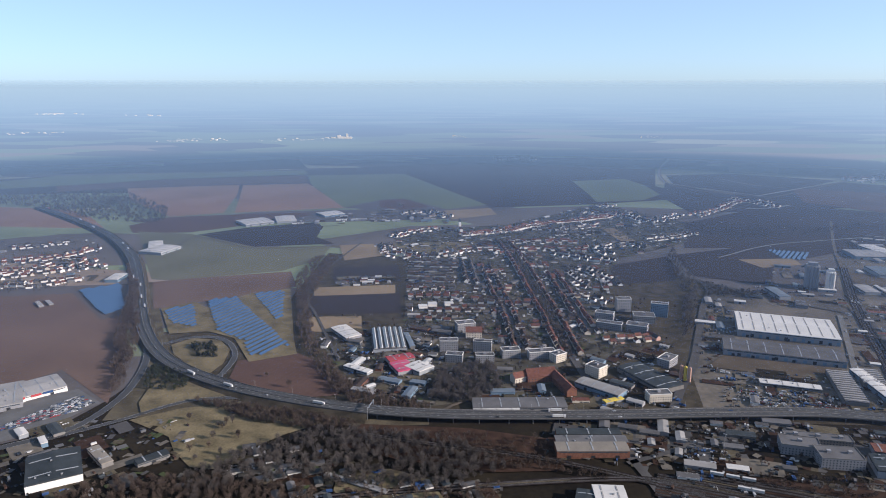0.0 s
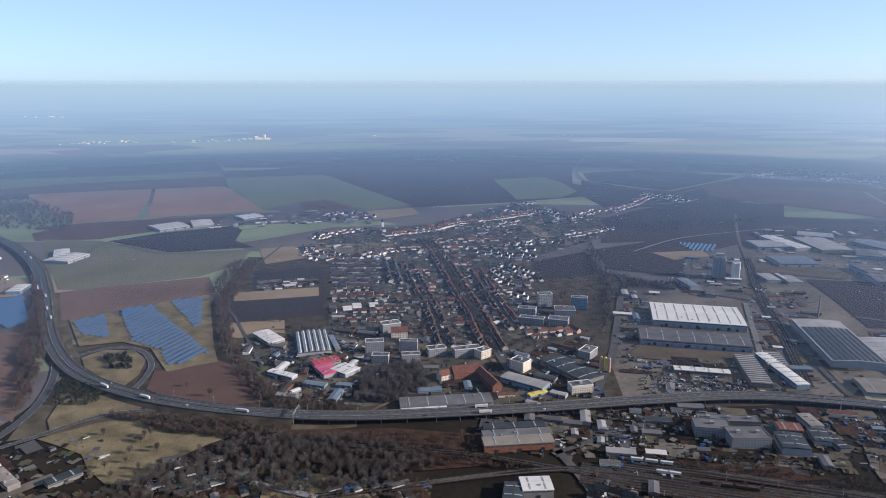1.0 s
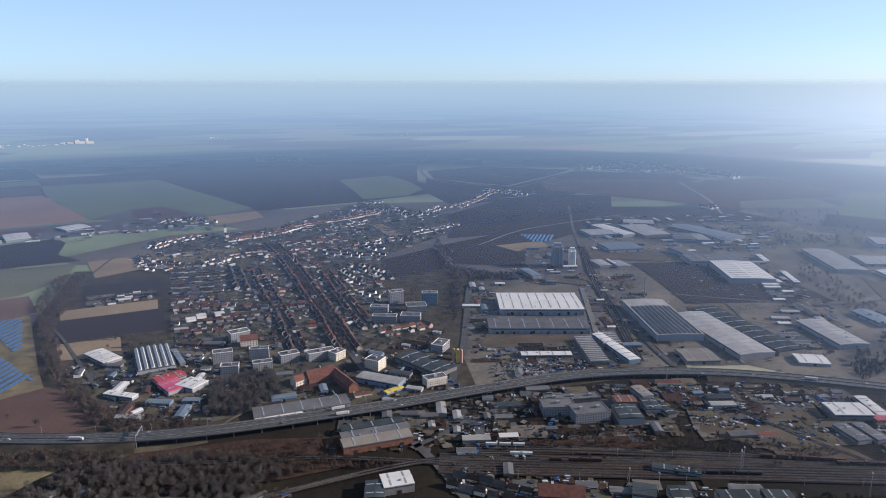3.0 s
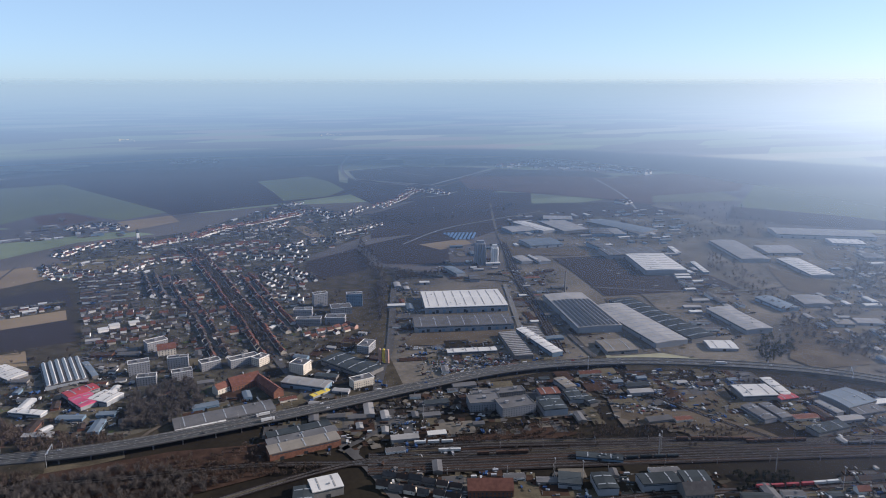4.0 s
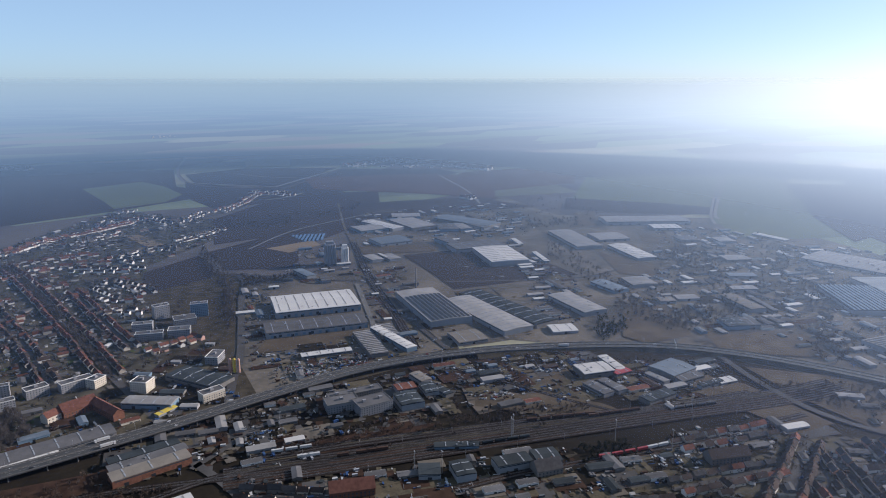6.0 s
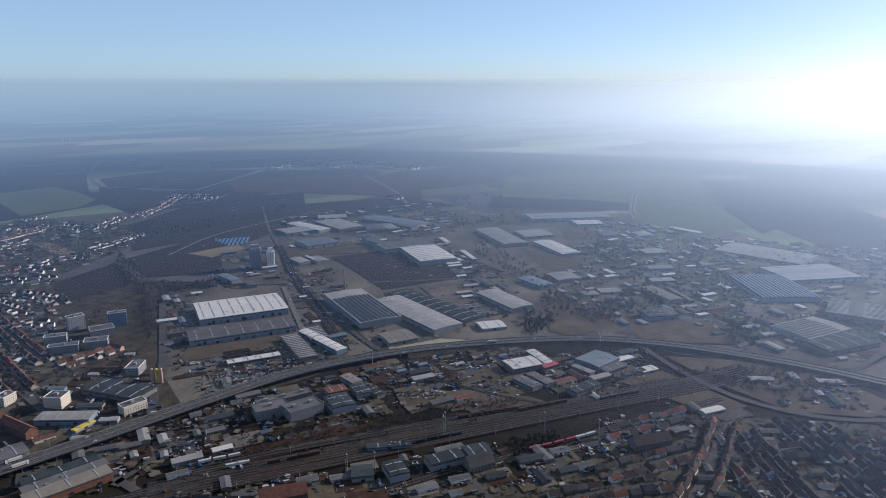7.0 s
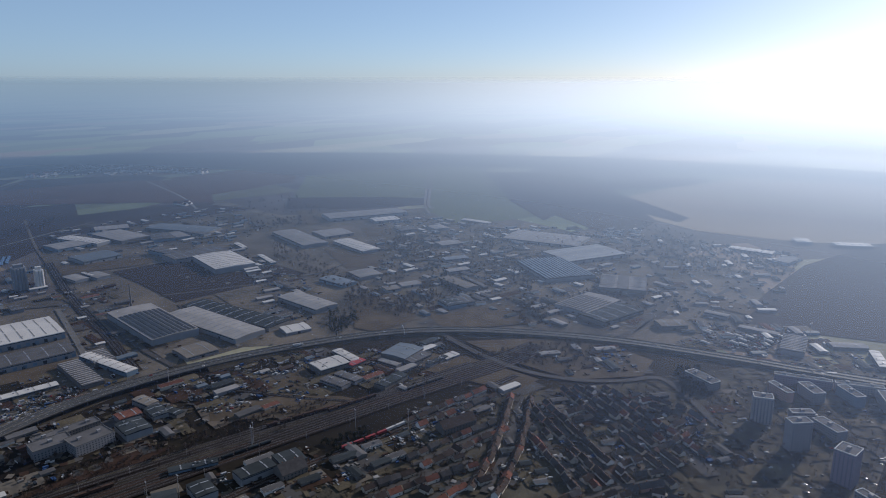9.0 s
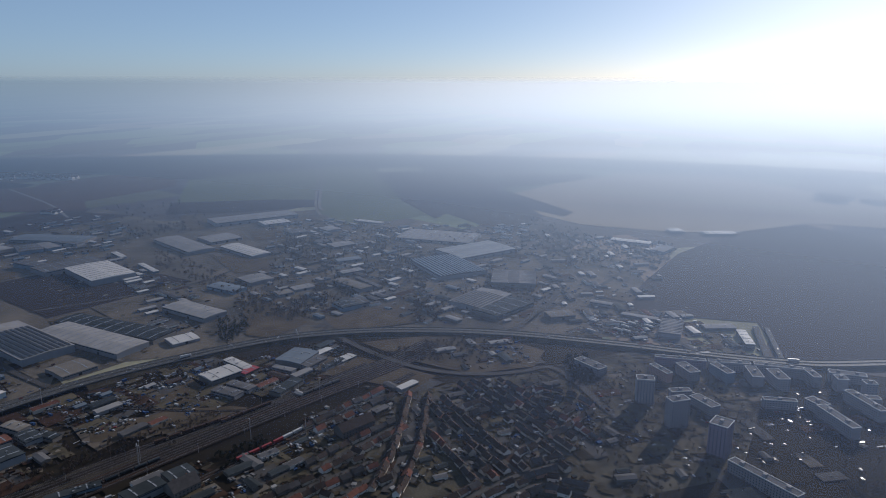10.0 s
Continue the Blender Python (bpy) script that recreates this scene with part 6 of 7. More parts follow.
fill(((-182, 1087), (-4, 1143), (13, 966), (-33, 850), (-108, 850)), -20, 40, 160, 30)
fill(((207, 966), (372, 1035), (306, 801), (194, 793)), -40, 22, 160, 24)
fill(((50, 867), (187, 867), (173, 793), (46, 793)), 0, 8, 80, 14)
fill(((-222, 1427), (-114, 1436), (-104, 1379), (-212, 1359)), 5, 26, 60, 6, sizes=(0, 0, 1))
fill(((-521, 744), (-432, 779), (-308, 779), (-263, 637), (-329, 615), (-441, 615)), -48, 7, 60, 16, kinds=(0, 1, 3))
fill(((-222, 717), (-142, 705), (-50, 647), (67, 637), (35, 580), (-145, 598), (-233, 670)), 20, 60, 120, 20, kinds=(0, 3, 7), sizes=(0,))
fill(((-609, 2078), (-376, 2123), (-158, 2274), (-76, 2076), (-370, 1990)), 5, 22, 50, 16, kinds=(1, 2, 7))
fill(((-165, 2388), (-45, 2274), (27, 2031), (-108, 2031)), 5, 14, 20, 8)
fill(((232, 631), (374, 544), (548, 463), (524, 411), (475, 397), (213, 583)), -24, 26, 180, 40, kinds=(0, 3, 7))
fill(((541, 425), (747, 353), (743, 325), (610, 337), (493, 384)), -24, 26, 150, 24, kinds=(0, 3, 7))
fill(((679, 409), (828, 325), (805, 299), (609, 365)), -24, 10, 80, 10)
fill(((752, 292), (891, 162), (752, 18), (564, 245)), -45, 60, 260, 40, kinds=(0, 3, 7), sizes=(0, 0, 1))
fill(((939, 138), (1038, -190), (992, -277), (723, -220), (633, 26)), 30, 7, 120, 30, kinds=(0, 3), sizes=(0, 0, 1))
fill(TOWN, -5, 120, 500, 60, kinds=(0, 2, 3, 4, 5, 7), sizes=(0, 0, 1))
fill(((-1217, 1768), (-908, 1801), (-701, 1393), (-907, 1294)), 10, 20, 80, 14, sizes=(0,))

gardens(TOWN, 2200)
gardens(((414, 469), (735, 376), (912, 174), (1046, 44), (1055, -146), (716, -87), (327, 416)), 1300, ("worn_asphalt", "bank_grass", "dry_grass", "bank_grass", "earth"))
gardens(((-521, 744), (-432, 779), (-308, 779), (-263, 637), (-329, 615), (-441, 615)), 160)
gardens(((-222, 717), (-142, 705), (-50, 647), (67, 637), (35, 580), (-145, 598), (-233, 670)), 260)
gardens(((121, 779), (253, 782), (398, 785), (588, 730), (556, 655), (480, 605), (334, 653), (270, 665), (216, 667), (107, 698)), 420, ("worn_asphalt", "yard", "bank_grass", "heath", "dry_grass"))
gardens(((232, 631), (374, 544), (548, 463), (524, 411), (475, 397), (213, 583)), 260, ("worn_asphalt", "bank_grass", "dry_grass", "heath"))
gardens(((1443, 1601), (2011, 1038), (1815, 597), (1633, 352), (1688, 203), (1559, 96), (1202, 1), (1094, 49), (1061, 211), (1008, 403), (725, 758), (942, 1159)), 900, ("worn_asphalt", "dry_grass", "lot_asphalt", "earth", "stubble_ground"))
fill(TOWN, 40, 40, 900, 30, kinds=(0, 1, 2, 1), sizes=(0, 0, 1))
# white workshops added as stand-ins for houses of the far village
fill(((1724, 2925), (2192, 3296), (2605, 3364), (2666, 2961), (2175, 2379), (2110, 2606)), 20, 150, 0, 0, kinds=(1,), sizes=(0, 1, 2))


FAR_SHOPS.put()
stuff = thing("yard_goods", at(0, 0), "crates, pallets, vehicles and scrap stored in the yards", "stored goods", kind="stuff")
for k, m in CLUTTER.items():
    if m.f:
        part("goods", m, k, stuff)
for k, m in PATCHES.items():
    if m.f:
        setting("paved_lot", m, k, "worn paved and bare lots between buildings", "ground")
for proto in WORKSHOPS:
    for o in (*proto.children_recursive, proto):
        bpy.data.objects.remove(o)

# ---- solar park ----
def solar_field(pts, rot, pitch, label):
    """Rows of tilted tables clipped to the plot; rot: the rows' heading."""
    c, s = math.cos(radians(rot)), math.sin(radians(rot))
    loc = [(x * c + y * s, -x * s + y * c) for x, y in pts]
    v = min(p[1] for p in loc) + 3
    while v < max(p[1] for p in loc):
        cuts = []
        for (ax, ay), (bx, by) in zip(loc, (*loc[1:], loc[0])):
            if (ay > v) != (by > v):
                cuts.append(ax + (bx - ax) * (v - ay) / (by - ay))
        cuts.sort()
        for u0, u1 in zip(cuts[::2], cuts[1::2]):
            if u1 - u0 < 8:
                continue
            u0, u1 = u0 + random.uniform(0, 4), u1 - random.uniform(0, 4)
            t = thing("solar_row", at((u0 + u1) / 2 * c - v * s, (u0 + u1) / 2 * s + v * c, rot), label, "solar panels", "rows of the solar park")
            h = (u1 - u0) / 2
            table = Mesh()
            n = max(1, int((u1 - u0) / 8))
            for i in range(n):
                x0, x1 = -h + i * 2 * h / n + .06, -h + (i + 1) * 2 * h / n - .06
                k = len(table.v)
                table.v.extend([(x0, -3.7, .6), (x1, -3.7, .6), (x1, 3.7, 3.3), (x0, 3.7, 3.3), (x0, -3.7, .5), (x1, -3.7, .5), (x1, 3.7, 3.2), (x0, 3.7, 3.2)])
                table.f.extend([tuple(k + j for j in q) for q in ((0, 1, 2, 3), (7, 6, 5, 4), (0, 4, 5, 1), (1, 5, 6, 2), (2, 6, 7, 3), (3, 7, 4, 0))])
            part("panel_table", table, "solar_glass", t)
            legs = Mesh()
            for i in range(n + 1):
                o = -h + .3 + i * (2 * h - .6) / n
                legs.box(o - .08, 1.9, 0, o + .08, 2.1, 2.6)
            part("support", legs, "galvanised", t)
        v += pitch


solar_field(((-730, 1332), (-665, 1380), (-587, 1223), (-611, 1181)), 64, 12.5, "blue solar panels on a tilted steel rack")
solar_field(((-512, 1206), (-464, 1240), (-414, 1110), (-466, 1132)), 64, 12.5, "blue solar panels on a tilted steel rack")
solar_field(((-451, 1268), (-398, 1286), (-240, 1031), (-289, 975), (-319, 1048), (-377, 1096)), 64, 12.5, "blue solar panels on a tilted steel rack")
solar_field(((-375, 1312), (-314, 1331), (-283, 1174), (-285, 1138)), 64, 12.5, "blue solar panels on a tilted steel rack")
solar_field(((806, 1684), (895, 1644), (842, 1574), (800, 1586)), 55, 10.0, "dark solar panels on a tilted steel rack")


# ---- trees ----
def twig_cloud(n, rx, rz, zc, length, width, up=0.6):
    """n slender triangles that fan outwards through an ellipsoid."""
    d = np.random.normal(size=(n, 3))
    d /= np.linalg.norm(d, axis=1, keepdims=True)
    r = np.random.uniform(0.25, 1.0, (n, 1)) ** 0.6
    c = d * r * (rx, rx, rz) * np.random.uniform(0.75, 1.1, (n, 1)) + (0, 0, zc)
    way = d + np.random.normal(scale=0.45, size=(n, 3)) + (0, 0, up)
    way /= np.linalg.norm(way, axis=1, keepdims=True)
    side = np.cross(way, np.random.normal(size=(n, 3)))
    side /= np.linalg.norm(side, axis=1, keepdims=True) + 1e-9
    ln, wd = length * np.random.uniform(0.6, 1.3, (n, 1)), width * np.random.uniform(0.6, 1.4, (n, 1))
    return np.stack([c - way * ln * 0.4 - side * wd, c - way * ln * 0.4 + side * wd, c + way * ln * 0.6], 1)


def limb_tris(h, rx):
    """Trunk and main limbs of a bare tree as triangles."""
    m = Mesh().tube((0, 0, 0), (0, 0, h * .55), h * .028, h * .016, 5)
    for i in range(6):
        a, z = i * 2.4 + random.random(), h * random.uniform(.25, .5)
        m.tube((0, 0, z), (math.cos(a) * rx * .7, math.sin(a) * rx * .7, z + h * random.uniform(.2, .4)), h * .013, h * .005, 4)
    return m


TREES = []
for i in range(6):
    h, rx = random.uniform(9, 14), random.uniform(3, 4.6)
    t = tagged(new("tree", limb_tris(h, rx).data("tree", "bark")), "bare brown deciduous tree in winter", "tree", "bare trees")
    ob = new("crown", tri_mesh("crown", twig_cloud(260, rx, h * .36, h * .62, 2.6, .13), "grey_twigs" if i % 2 else "twigs"))
    ob.parent = t
    TREES.append(t)
FIRS = []
for i in range(3):
    h, rx = random.uniform(8, 13), random.uniform(2.2, 3.2)
    t = thing("conifer", at(0, 0, 0, -500), "dark green conifer", "tree", "conifers")
    part("trunk", Mesh().tube((0, 0, 0), (0, 0, h), .25, .05, 5), "bark", t)
    n = 420
    z = np.random.uniform(0.08, 1, (n, 1)) ** 1.2
    a = np.random.uniform(0, math.tau, (n, 1))
    r = (1 - z) * rx * np.random.uniform(.5, 1.05, (n, 1)) + .15
    c = np.hstack([np.cos(a) * r, np.sin(a) * r, z * h])
    out, tan = np.hstack([np.cos(a), np.sin(a), np.full((n, 1), -.35)]), np.hstack([-np.sin(a), np.cos(a), np.zeros((n, 1))])
    ob = new("crown", tri_mesh("crown", np.stack([c - out * .9 + tan * .5, c - out * .9 - tan * .5, c + out * .6], 1), "needles"))
    ob.parent = t
    FIRS.append(t)


def tree(x, y, size=1.0, fir=False):
    t = copy_thing(random.choice(FIRS if fir else TREES), at(x, y, random.uniform(0, 360)))
    s = size * random.uniform(.75, 1.2)
    t.scale = (s, s, s)


def wood(name, pts, n, material, label, hmin=7, hmax=13, twigs=90, fir=0.0, wd=0.16):
    """A wood too thick to count: bare crowns, or dark conifers, on thin trunks."""
    places, tris, trunk = scatter(pts, n), [], Mesh()
    for x, y in places:
        h = random.uniform(hmin, hmax)
        rx = h * random.uniform(.26, .38)
        cloud = twig_cloud(twigs, rx, h * .4, h * .58, h * .24, wd * h / 10 * (2.6 if fir else 1), 0.0 if fir else .6)
        tris.append(cloud + (x, y, 0))
        trunk.tube((x, y, 0), (x, y, h * .6), .2, .1, 3)
    w = thing(name, at(0, 0), label, "trees", kind="stuff")
    ob = new("crowns", tri_mesh("crowns", np.concatenate(tris), material))
    ob.parent = w
    part("trunks", trunk, "bark", w)


wood("far_wood", ((-1787, 2456), (-1229, 2655), (-902, 2256), (-827, 2017), (-1032, 2061), (-1375, 2301)), 1015, "grey_twigs", "dark bare wood far out", 9, 15, 40, wd=0.59)
wood("roadside_trees", ((-721, 1533), (-636, 1393), (-491, 1061), (-434, 868), (-441, 851), (-531, 1061), (-618, 1312)), 464, "twigs", "belt of bare trees along the motorway", 8, 14, 60, wd=0.30)
wood("pine_grove", ((-398, 1030), (-370, 1042), (-346, 1008), (-340, 972), (-370, 980)), 60, "needles", "dark pines inside the slip road loop", 6, 10, 80, .5)
wood("pine_grove", ((-424, 945), (-385, 930), (-340, 888), (-362, 862), (-408, 870)), 100, "needles", "dark pines between the roads", 6, 10, 80, .5)
wood("bank_thicket", ((-327, 834), (-188, 801), (-98, 764), (-150, 750), (-238, 779)), 377, "twigs", "bare thicket below the motorway", 6, 11, 70, wd=0.24)
wood("bare_wood", ((-220, 711), (-150, 750), (-56, 750), (29, 717), (70, 669), (9, 635), (-106, 632), (-132, 648), (-211, 637), (-249, 598), (-271, 658)), 860, "grey_twigs", "brown bare wood between allotments", 6, 13, 230, wd=0.085)
wood("bare_wood", ((-385, 615), (-344, 648), (-269, 653), (-128, 627), (-118, 571), (-348, 547)), 560, "twigs", "brown bare wood between allotments", 7, 12, 230, wd=0.085)
wood("bare_wood", ((-107, 637), (9, 635), (68, 647), (35, 571), (-97, 571)), 200, "twigs", "brown bare trees of the allotments", 5, 9, 200, wd=0.09)
wood("rail_thicket", ((-91, 757), (30, 746), (126, 717), (130, 667), (45, 664), (-52, 690)), 300, "twigs", "bare scrub and saplings below the viaduct", 4, 8, 120, wd=0.12)
wood("bare_grove", ((-3, 934), (71, 955), (81, 867), (33, 825), (-18, 833)), 300, "grey_twigs", "grey bare grove in the town", 9, 14, 200, wd=0.1)
wood("stream_trees", ((-311, 1392), (-305, 1585), (-249, 1612), (-253, 1239), (-201, 1036), (-135, 886), (-108, 850), (-145, 850), (-228, 1036)), 609, "twigs", "belt of bare trees along a stream", 7, 12, 70, wd=0.27)
wood("stream_trees", ((-188, 966), (-110, 868), (-17, 817), (-17, 789), (-102, 801), (-138, 850)), 348, "twigs", "bare thicket beside the motorway", 6, 10, 70, wd=0.24)
wood("avenue_trees", ((160, 1783), (177, 1650), (189, 1435), (193, 1304), (199, 1177), (200, 1070), (202, 987), (188, 987), (186, 1070), (185, 1177), (179, 1304), (175, 1435), (163, 1650), (146, 1783)), 300, "grey_twigs", "bare street trees of the main street", 7, 11, 90, wd=0.2)
wood("dark_trees", ((577, 1698), (555, 1530), (502, 1310), (413, 1086), (385, 1060), (474, 1310), (526, 1582)), 246, "grey_twigs", "bare trees along the field edge", 7, 11, 60, wd=0.37)
wood("dark_trees", ((548, 1390), (582, 1329), (641, 1309), (602, 1272), (512, 1291)), 145, "grey_twigs", "bare trees by the estate road", 6, 10, 60, wd=0.37)
wood("rail_thicket", ((322, 657), (426, 648), (517, 594), (656, 523), (636, 505), (496, 568), (326, 636)), 435, "twigs", "bare scrub beside the railway", 3, 6, 80, wd=0.24)
wood("rail_thicket", ((35, 732), (95, 702), (175, 660), (171, 644), (90, 669), (19, 664), (22, 723)), 290, "twigs", "bare scrub on the railway bank", 3, 6, 80, wd=0.24)
wood("rail_thicket", ((558, 456), (620, 427), (600, 398), (536, 429)), 70, "needles", "dark bushes beside the railway", 5, 8, 80, .5)
wood("estate_trees", ((872, 697), (936, 702), (889, 653), (842, 649)), 75, "needles", "dark bushes beside the slip road", 5, 8, 60, .5)
wood("estate_trees", ((1553, 1030), (1613, 911), (1405, 687), (1257, 529), (1082, 516), (986, 616), (1128, 786)), 230, "grey_twigs", "bare trees between the estate's yards", 6, 10, 50, wd=0.42)
wood("estate_trees", ((1205, 434), (1403, 296), (1297, 213), (1108, 274), (1032, 414)), 190, "grey_twigs", "bare trees between the estate's yards", 6, 10, 50, wd=0.42)
wood("estate_trees", ((1723, 1800), (1923, 1660), (1740, 1383), (1496, 1242), (1457, 1470)), 110, "grey_twigs", "bare trees beyond the estate", 7, 11, 40, wd=0.51)
wood("junction_trees", ((873, 424), (1015, 315), (1022, 233), (902, 259), (881, 348)), 246, "twigs", "bare trees inside the junction", 5, 9, 70, wd=0.24)
wood("junction_trees", ((968, 145), (991, 115), (909, 88), (880, 114)), 110, "needles", "dark trees beside the estate", 7, 11, 80, .4)
wood("junction_trees", ((730, 651), (928, 485), (905, 489), (717, 639)), 116, "twigs", "bare scrub under the motorway", 4, 7, 60, wd=0.24)
wood("garden_trees", ((631, 379), (758, 333), (908, 166), (752, 18), (576, 245), (456, 400)), 609, "twigs", "bare garden trees between terraces", 4, 8, 70)
wood("garden_trees", ((960, 141), (1046, -184), (992, -277), (723, -220), (633, 26), (754, 104)), 551, "twigs", "bare trees between apartment blocks", 5, 9, 70)
wood("garden_trees", TOWN, 1150, "grey_twigs", "bare garden trees of the town", 4, 8, 50, wd=0.37)
wood("field_trees", ((725, 2042), (1055, 1927), (1228, 2002), (1144, 1901), (838, 1803), (664, 1831)), 188, "grey_twigs", "bare trees along the town's edge", 6, 10, 40, wd=0.51)
wood("village_trees", ((-1203, 1704), (-908, 1801), (-721, 1437), (-774, 1332), (-929, 1294)), 232, "grey_twigs", "bare garden trees of the village", 4, 8, 40, wd=0.51)
wood("field_trees", ((2085, 469), (1836, 210), (1773, 8), (1591, 26), (1512, 241), (1783, 351)), 377, "grey_twigs", "bare trees far out by the halls", 6, 10, 40, wd=0.51)
for x, y in (*scatter(((-338, 786), (-209, 772), (-231, 705), (-279, 681)), 12), *scatter(((-286, 925), (-168, 945), (-153, 850), (-228, 850)), 3)):
    tree(x, y)
for x, y in scatter(((94, 787), (398, 785), (343, 671), (204, 671), (84, 718)), 40):
    if not blocked(x, y, 3):
        tree(x, y, .8)
for x, y in scatter(((304, 773), (673, 641), (587, 499), (414, 558), (270, 660)), 90):
    if not blocked(x, y, 3):
        tree(x, y, .7)
for x, y in scatter(((-185, 1174), (-44, 1173), (13, 966), (-108, 850)), 50):
    if not blocked(x, y, 3):
        tree(x, y, .8)
for x, y in scatter(((285, 1310), (451, 1273), (311, 850), (199, 817)), 60):
    if not blocked(x, y, 3):
        tree(x, y, .8)

# tree belts in the estate
for pts, n, mat_name in ((((1311, 1217), (1267, 1102), (1129, 820), (1013, 632), (967, 630), (1042, 790), (1181, 1092)), 420, "twigs"), (((1453, 1441), (1607, 1365), (1499, 1280), (1361, 1349)), 240, "grey_twigs"), (((1077, 686), (1155, 609), (1067, 567), (985, 613)), 220, "twigs"),
                         (((1272, 687), (1145, 574), (1095, 574), (1209, 666)), 150, "needles"), (((1549, 994), (1506, 851), (1345, 778), (1356, 877)), 160, "twigs"), (((1153, 465), (1136, 402), (1040, 365), (1041, 422)), 150, "twigs"),
                         (((1474, 639), (1388, 540), (1157, 429), (1267, 527)), 160, "grey_twigs"), (((1818, 393), (1702, 250), (1506, 205), (1506, 283)), 180, "grey_twigs"), (((1561, 1026), (1518, 841), (1327, 718), (1314, 830)), 160, "twigs"),
                         (((1091, 826), (1065, 723), (993, 589), (964, 606), (986, 745)), 200, "twigs"), (((920, 739), (1005, 731), (928, 655), (858, 664)), 130, "needles"), (((1727, 648), (1706, 448), (1590, 326), (1533, 324), (1596, 611)), 150, "grey_twigs"),
                         (((1816, 916), (1657, 745), (1284, 563), (1373, 667)), 200, "twigs")):
    wood("estate_trees", pts, int(n * 0.4), mat_name, "bare trees and scrub between the halls of the estate", 7, 13, 44, wd=0.42)


# ---- vehicles ----
CARS = []
for words in ("white", "silver", "black", "blue", "red", "grey"):
    side = ((-2.15, .35), (-2.1, .85), (-1.3, .95), (1.15, .95), (2.1, .75), (2.15, .35))
    b = Mesh()
    k = len(side)
    b.v = [(x, -.88, z) for x, z in side] + [(x, .88, z) for x, z in side]
    b.f = [tuple(range(k)), tuple(reversed(range(k, 2 * k)))] + [(i, k + i, k + (i + 1) % k, (i + 1) % k) for i in range(k)]
    b.box(-1.15, -.68, 1.38, .45, .68, 1.45)
    t = tagged(new("car", b.data("car", "paint_" + words)), words + " saloon car with dark windows", "car", "cars")
    c = Mesh()
    c.v = [(-1.75, -.8, .93), (1.1, -.8, .93), (1.1, .8, .93), (-1.75, .8, .93), (-1.2, -.66, 1.4), (.5, -.66, 1.4), (.5, .66, 1.4), (-1.2, .66, 1.4)]
    c.f = [(0, 1, 5, 4), (1, 2, 6, 5), (2, 3, 7, 6), (3, 0, 4, 7), (4, 5, 6, 7)]
    part("windows", c, "glass", t)
    CARS.append(t)
LORRIES = []
for words in ("white", "red"):
    t = thing("lorry", at(0, 0, 0, -500), words + " articulated lorry with a box trailer", "lorry", "lorries")
    part("trailer", Mesh().box(-8, -1.25, 1.1, 5.2, 1.25, 4), "trailer_" + words, t)
    part("cab", Mesh().box(5.7, -1.2, .6, 8, 1.2, 3.6), "paint_white", t)
    part("chassis", Mesh().box(-7.8, -1, .4, 7.6, 1, 1.1), "rubber", t)
    LORRIES.append(t)


FAR_CARS = Batch("far_cars", "many small parked cars far off", "cars")


def car(x, y, rot, z=1.4, which=None):
    if math.hypot(x, y) > 900:
        return FAR_CARS.add(CARS[random.choice((0, 0, 1, 1, 1, 2, 2, 3, 5, 5, 4))], at(x, y, rot, z))
    copy_thing(CARS[which] if which is not None else random.choice((CARS[0], CARS[0], CARS[1], CARS[1], CARS[2], CARS[2], CARS[3], CARS[5], CARS[5], random.choice((CARS[4], CARS[5])))), at(x, y, rot, z))


def lorry(x, y, rot, z=1.4, which=0):
    copy_thing(LORRIES[which], at(x, y, rot, z))


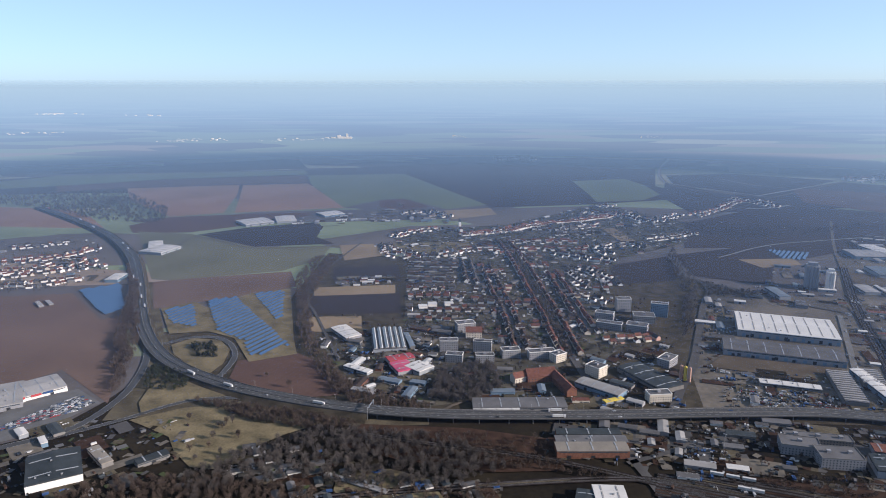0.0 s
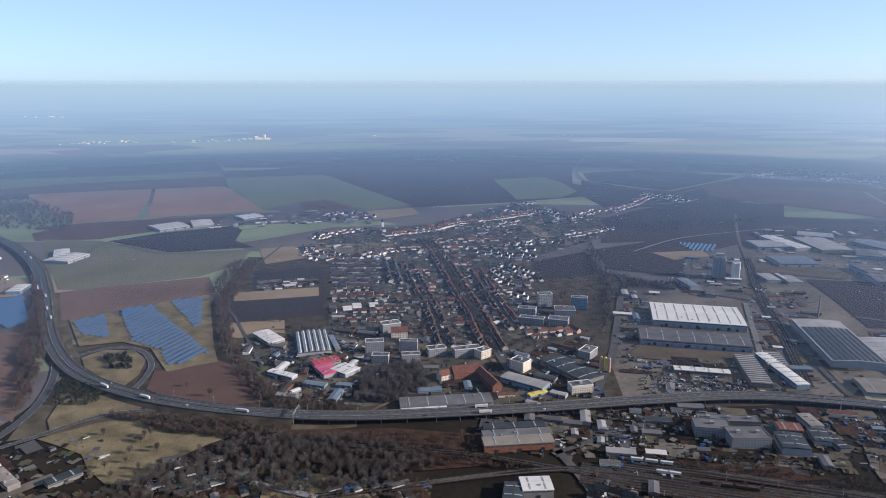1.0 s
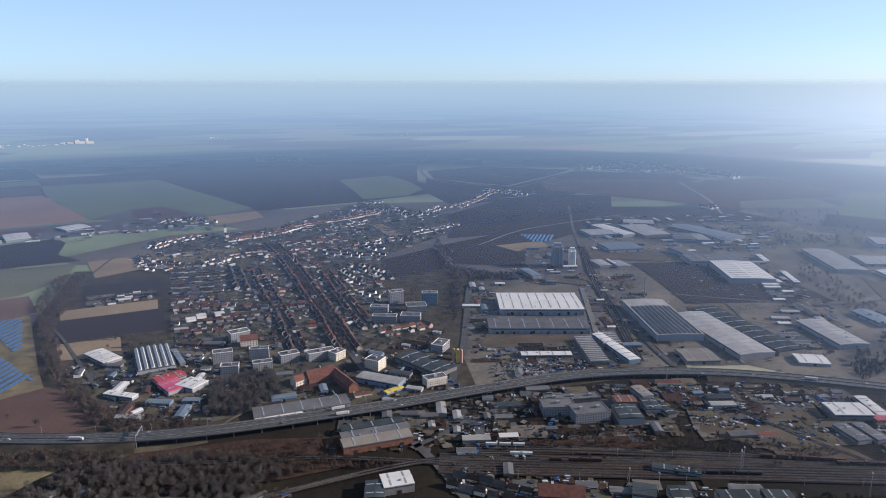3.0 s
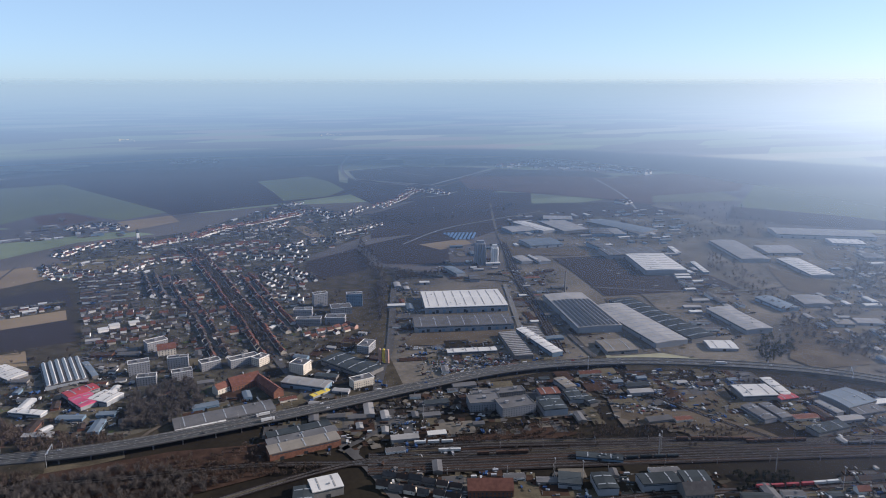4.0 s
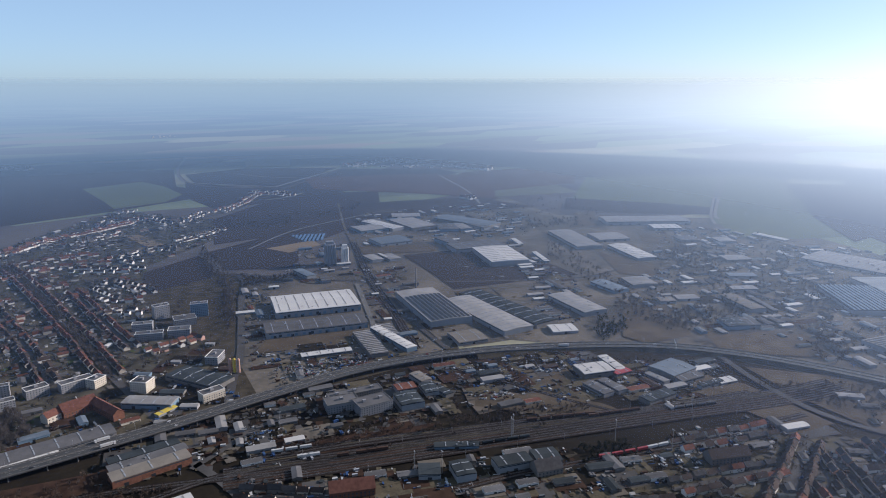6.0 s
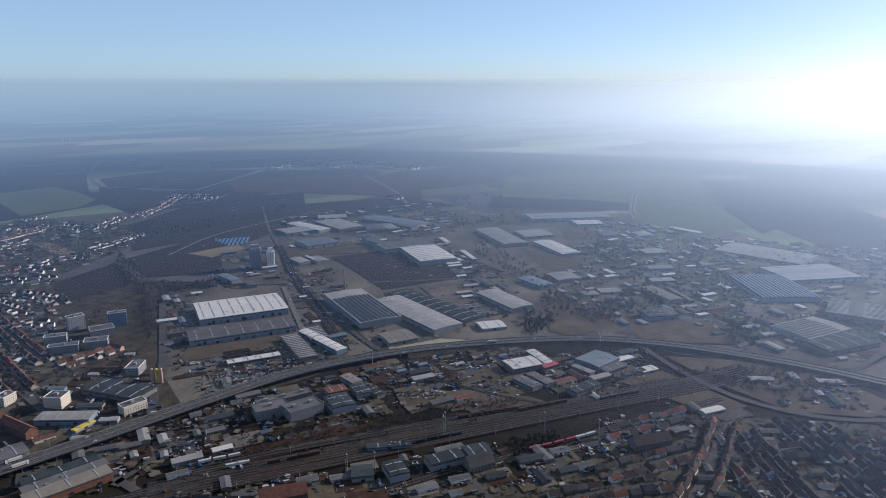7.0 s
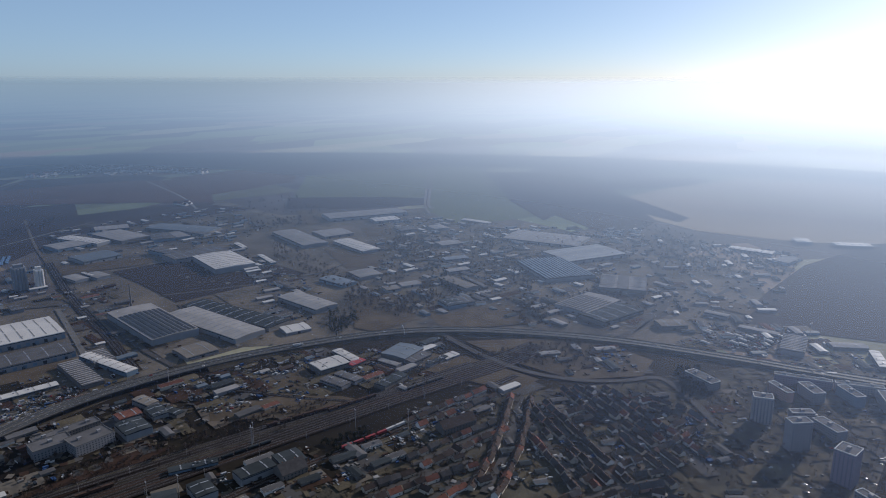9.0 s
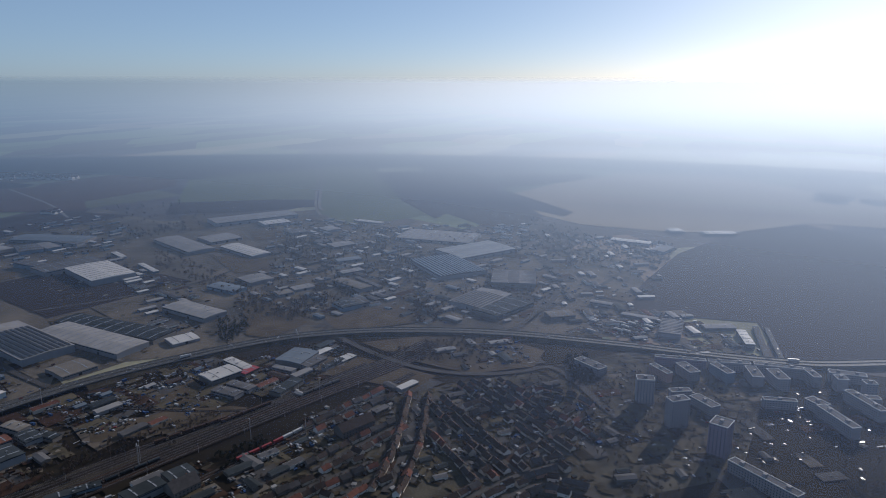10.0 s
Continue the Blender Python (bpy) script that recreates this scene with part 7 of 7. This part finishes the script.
LOT = ((-545, 772), (-530, 828), (-492, 858), (-449, 826), (-481, 752), (-515, 726))
for i in range(30):
    for j in range(15):
        x, y = -545 + i * 3.1 + j * 4.6, 735 + i * 2.5 + j * 8
        if inside((x, y), LOT) and random.random() < .8:
            car(x, y, 39 + random.choice((0, 180)) + random.uniform(-3, 3))
for x, y in scatter(((393, 867), (509, 829), (496, 793), (393, 813)), 130, 3.5):
    car(x, y, random.choice((70, -20)) + random.uniform(-12, 12))
for x, y in scatter(((267, 714), (300, 705), (288, 666), (257, 668)), 14, 4):
    car(x, y, random.uniform(0, 180))
for x, y in scatter(((553, 640), (602, 611), (593, 593), (549, 605)), 24, 4):
    car(x, y, random.uniform(0, 180))
for k in range(6, len(mw) - 12, 7):
    for side in (-1, 1):
        if random.random() < .55:
            p, n2 = mw[k] + (mw[k + 1] - mw[k]) * random.random(), mw_ns[k]
            o = side * random.choice((3.2, 7.8))
            rot = math.degrees(math.atan2(-n2[0], n2[1])) + (0 if side < 0 else 180)
            if random.random() < .25:
                lorry(p[0] + n2[0] * o, p[1] + n2[1] * o, rot, p[2] + .06, random.choice((0, 0, 0, 0, 0, 1)))
            else:
                car(p[0] + n2[0] * o, p[1] + n2[1] * o, rot, p[2] + .06)
for i in range(7):
    for j in range(16):
        x, y = 1106 + j * 6.5 - 4 * i, 58 + i * 17 - j * 3.2
        if random.random() < .8 and not blocked(x, y, 1):
            if random.random() < .1:
                lorry(x, y, 58 + random.uniform(-4, 4))
            else:
                car(x, y, 58 + random.uniform(-4, 4))
                car(x - 3, y - 6, 58 + random.uniform(-4, 4))
for x, y in scatter(((930, 104), (968, -161), (811, -201), (685, -53), (795, 77)), 70, 8):
    if not blocked(x, y, 2):
        car(x, y, random.choice((30, -60)) + random.uniform(-5, 5))
for x, y in scatter(((1134, 51), (1128, -47), (1076, -111), (1052, -14)), 30, 6):
    if not blocked(x, y, 2):
        car(x, y, random.uniform(0, 180))


FAR_CARS.put()
for proto in (*CARS, *LORRIES, *TREES, *FIRS):
    for o in (*proto.children_recursive, proto):
        bpy.data.objects.remove(o)
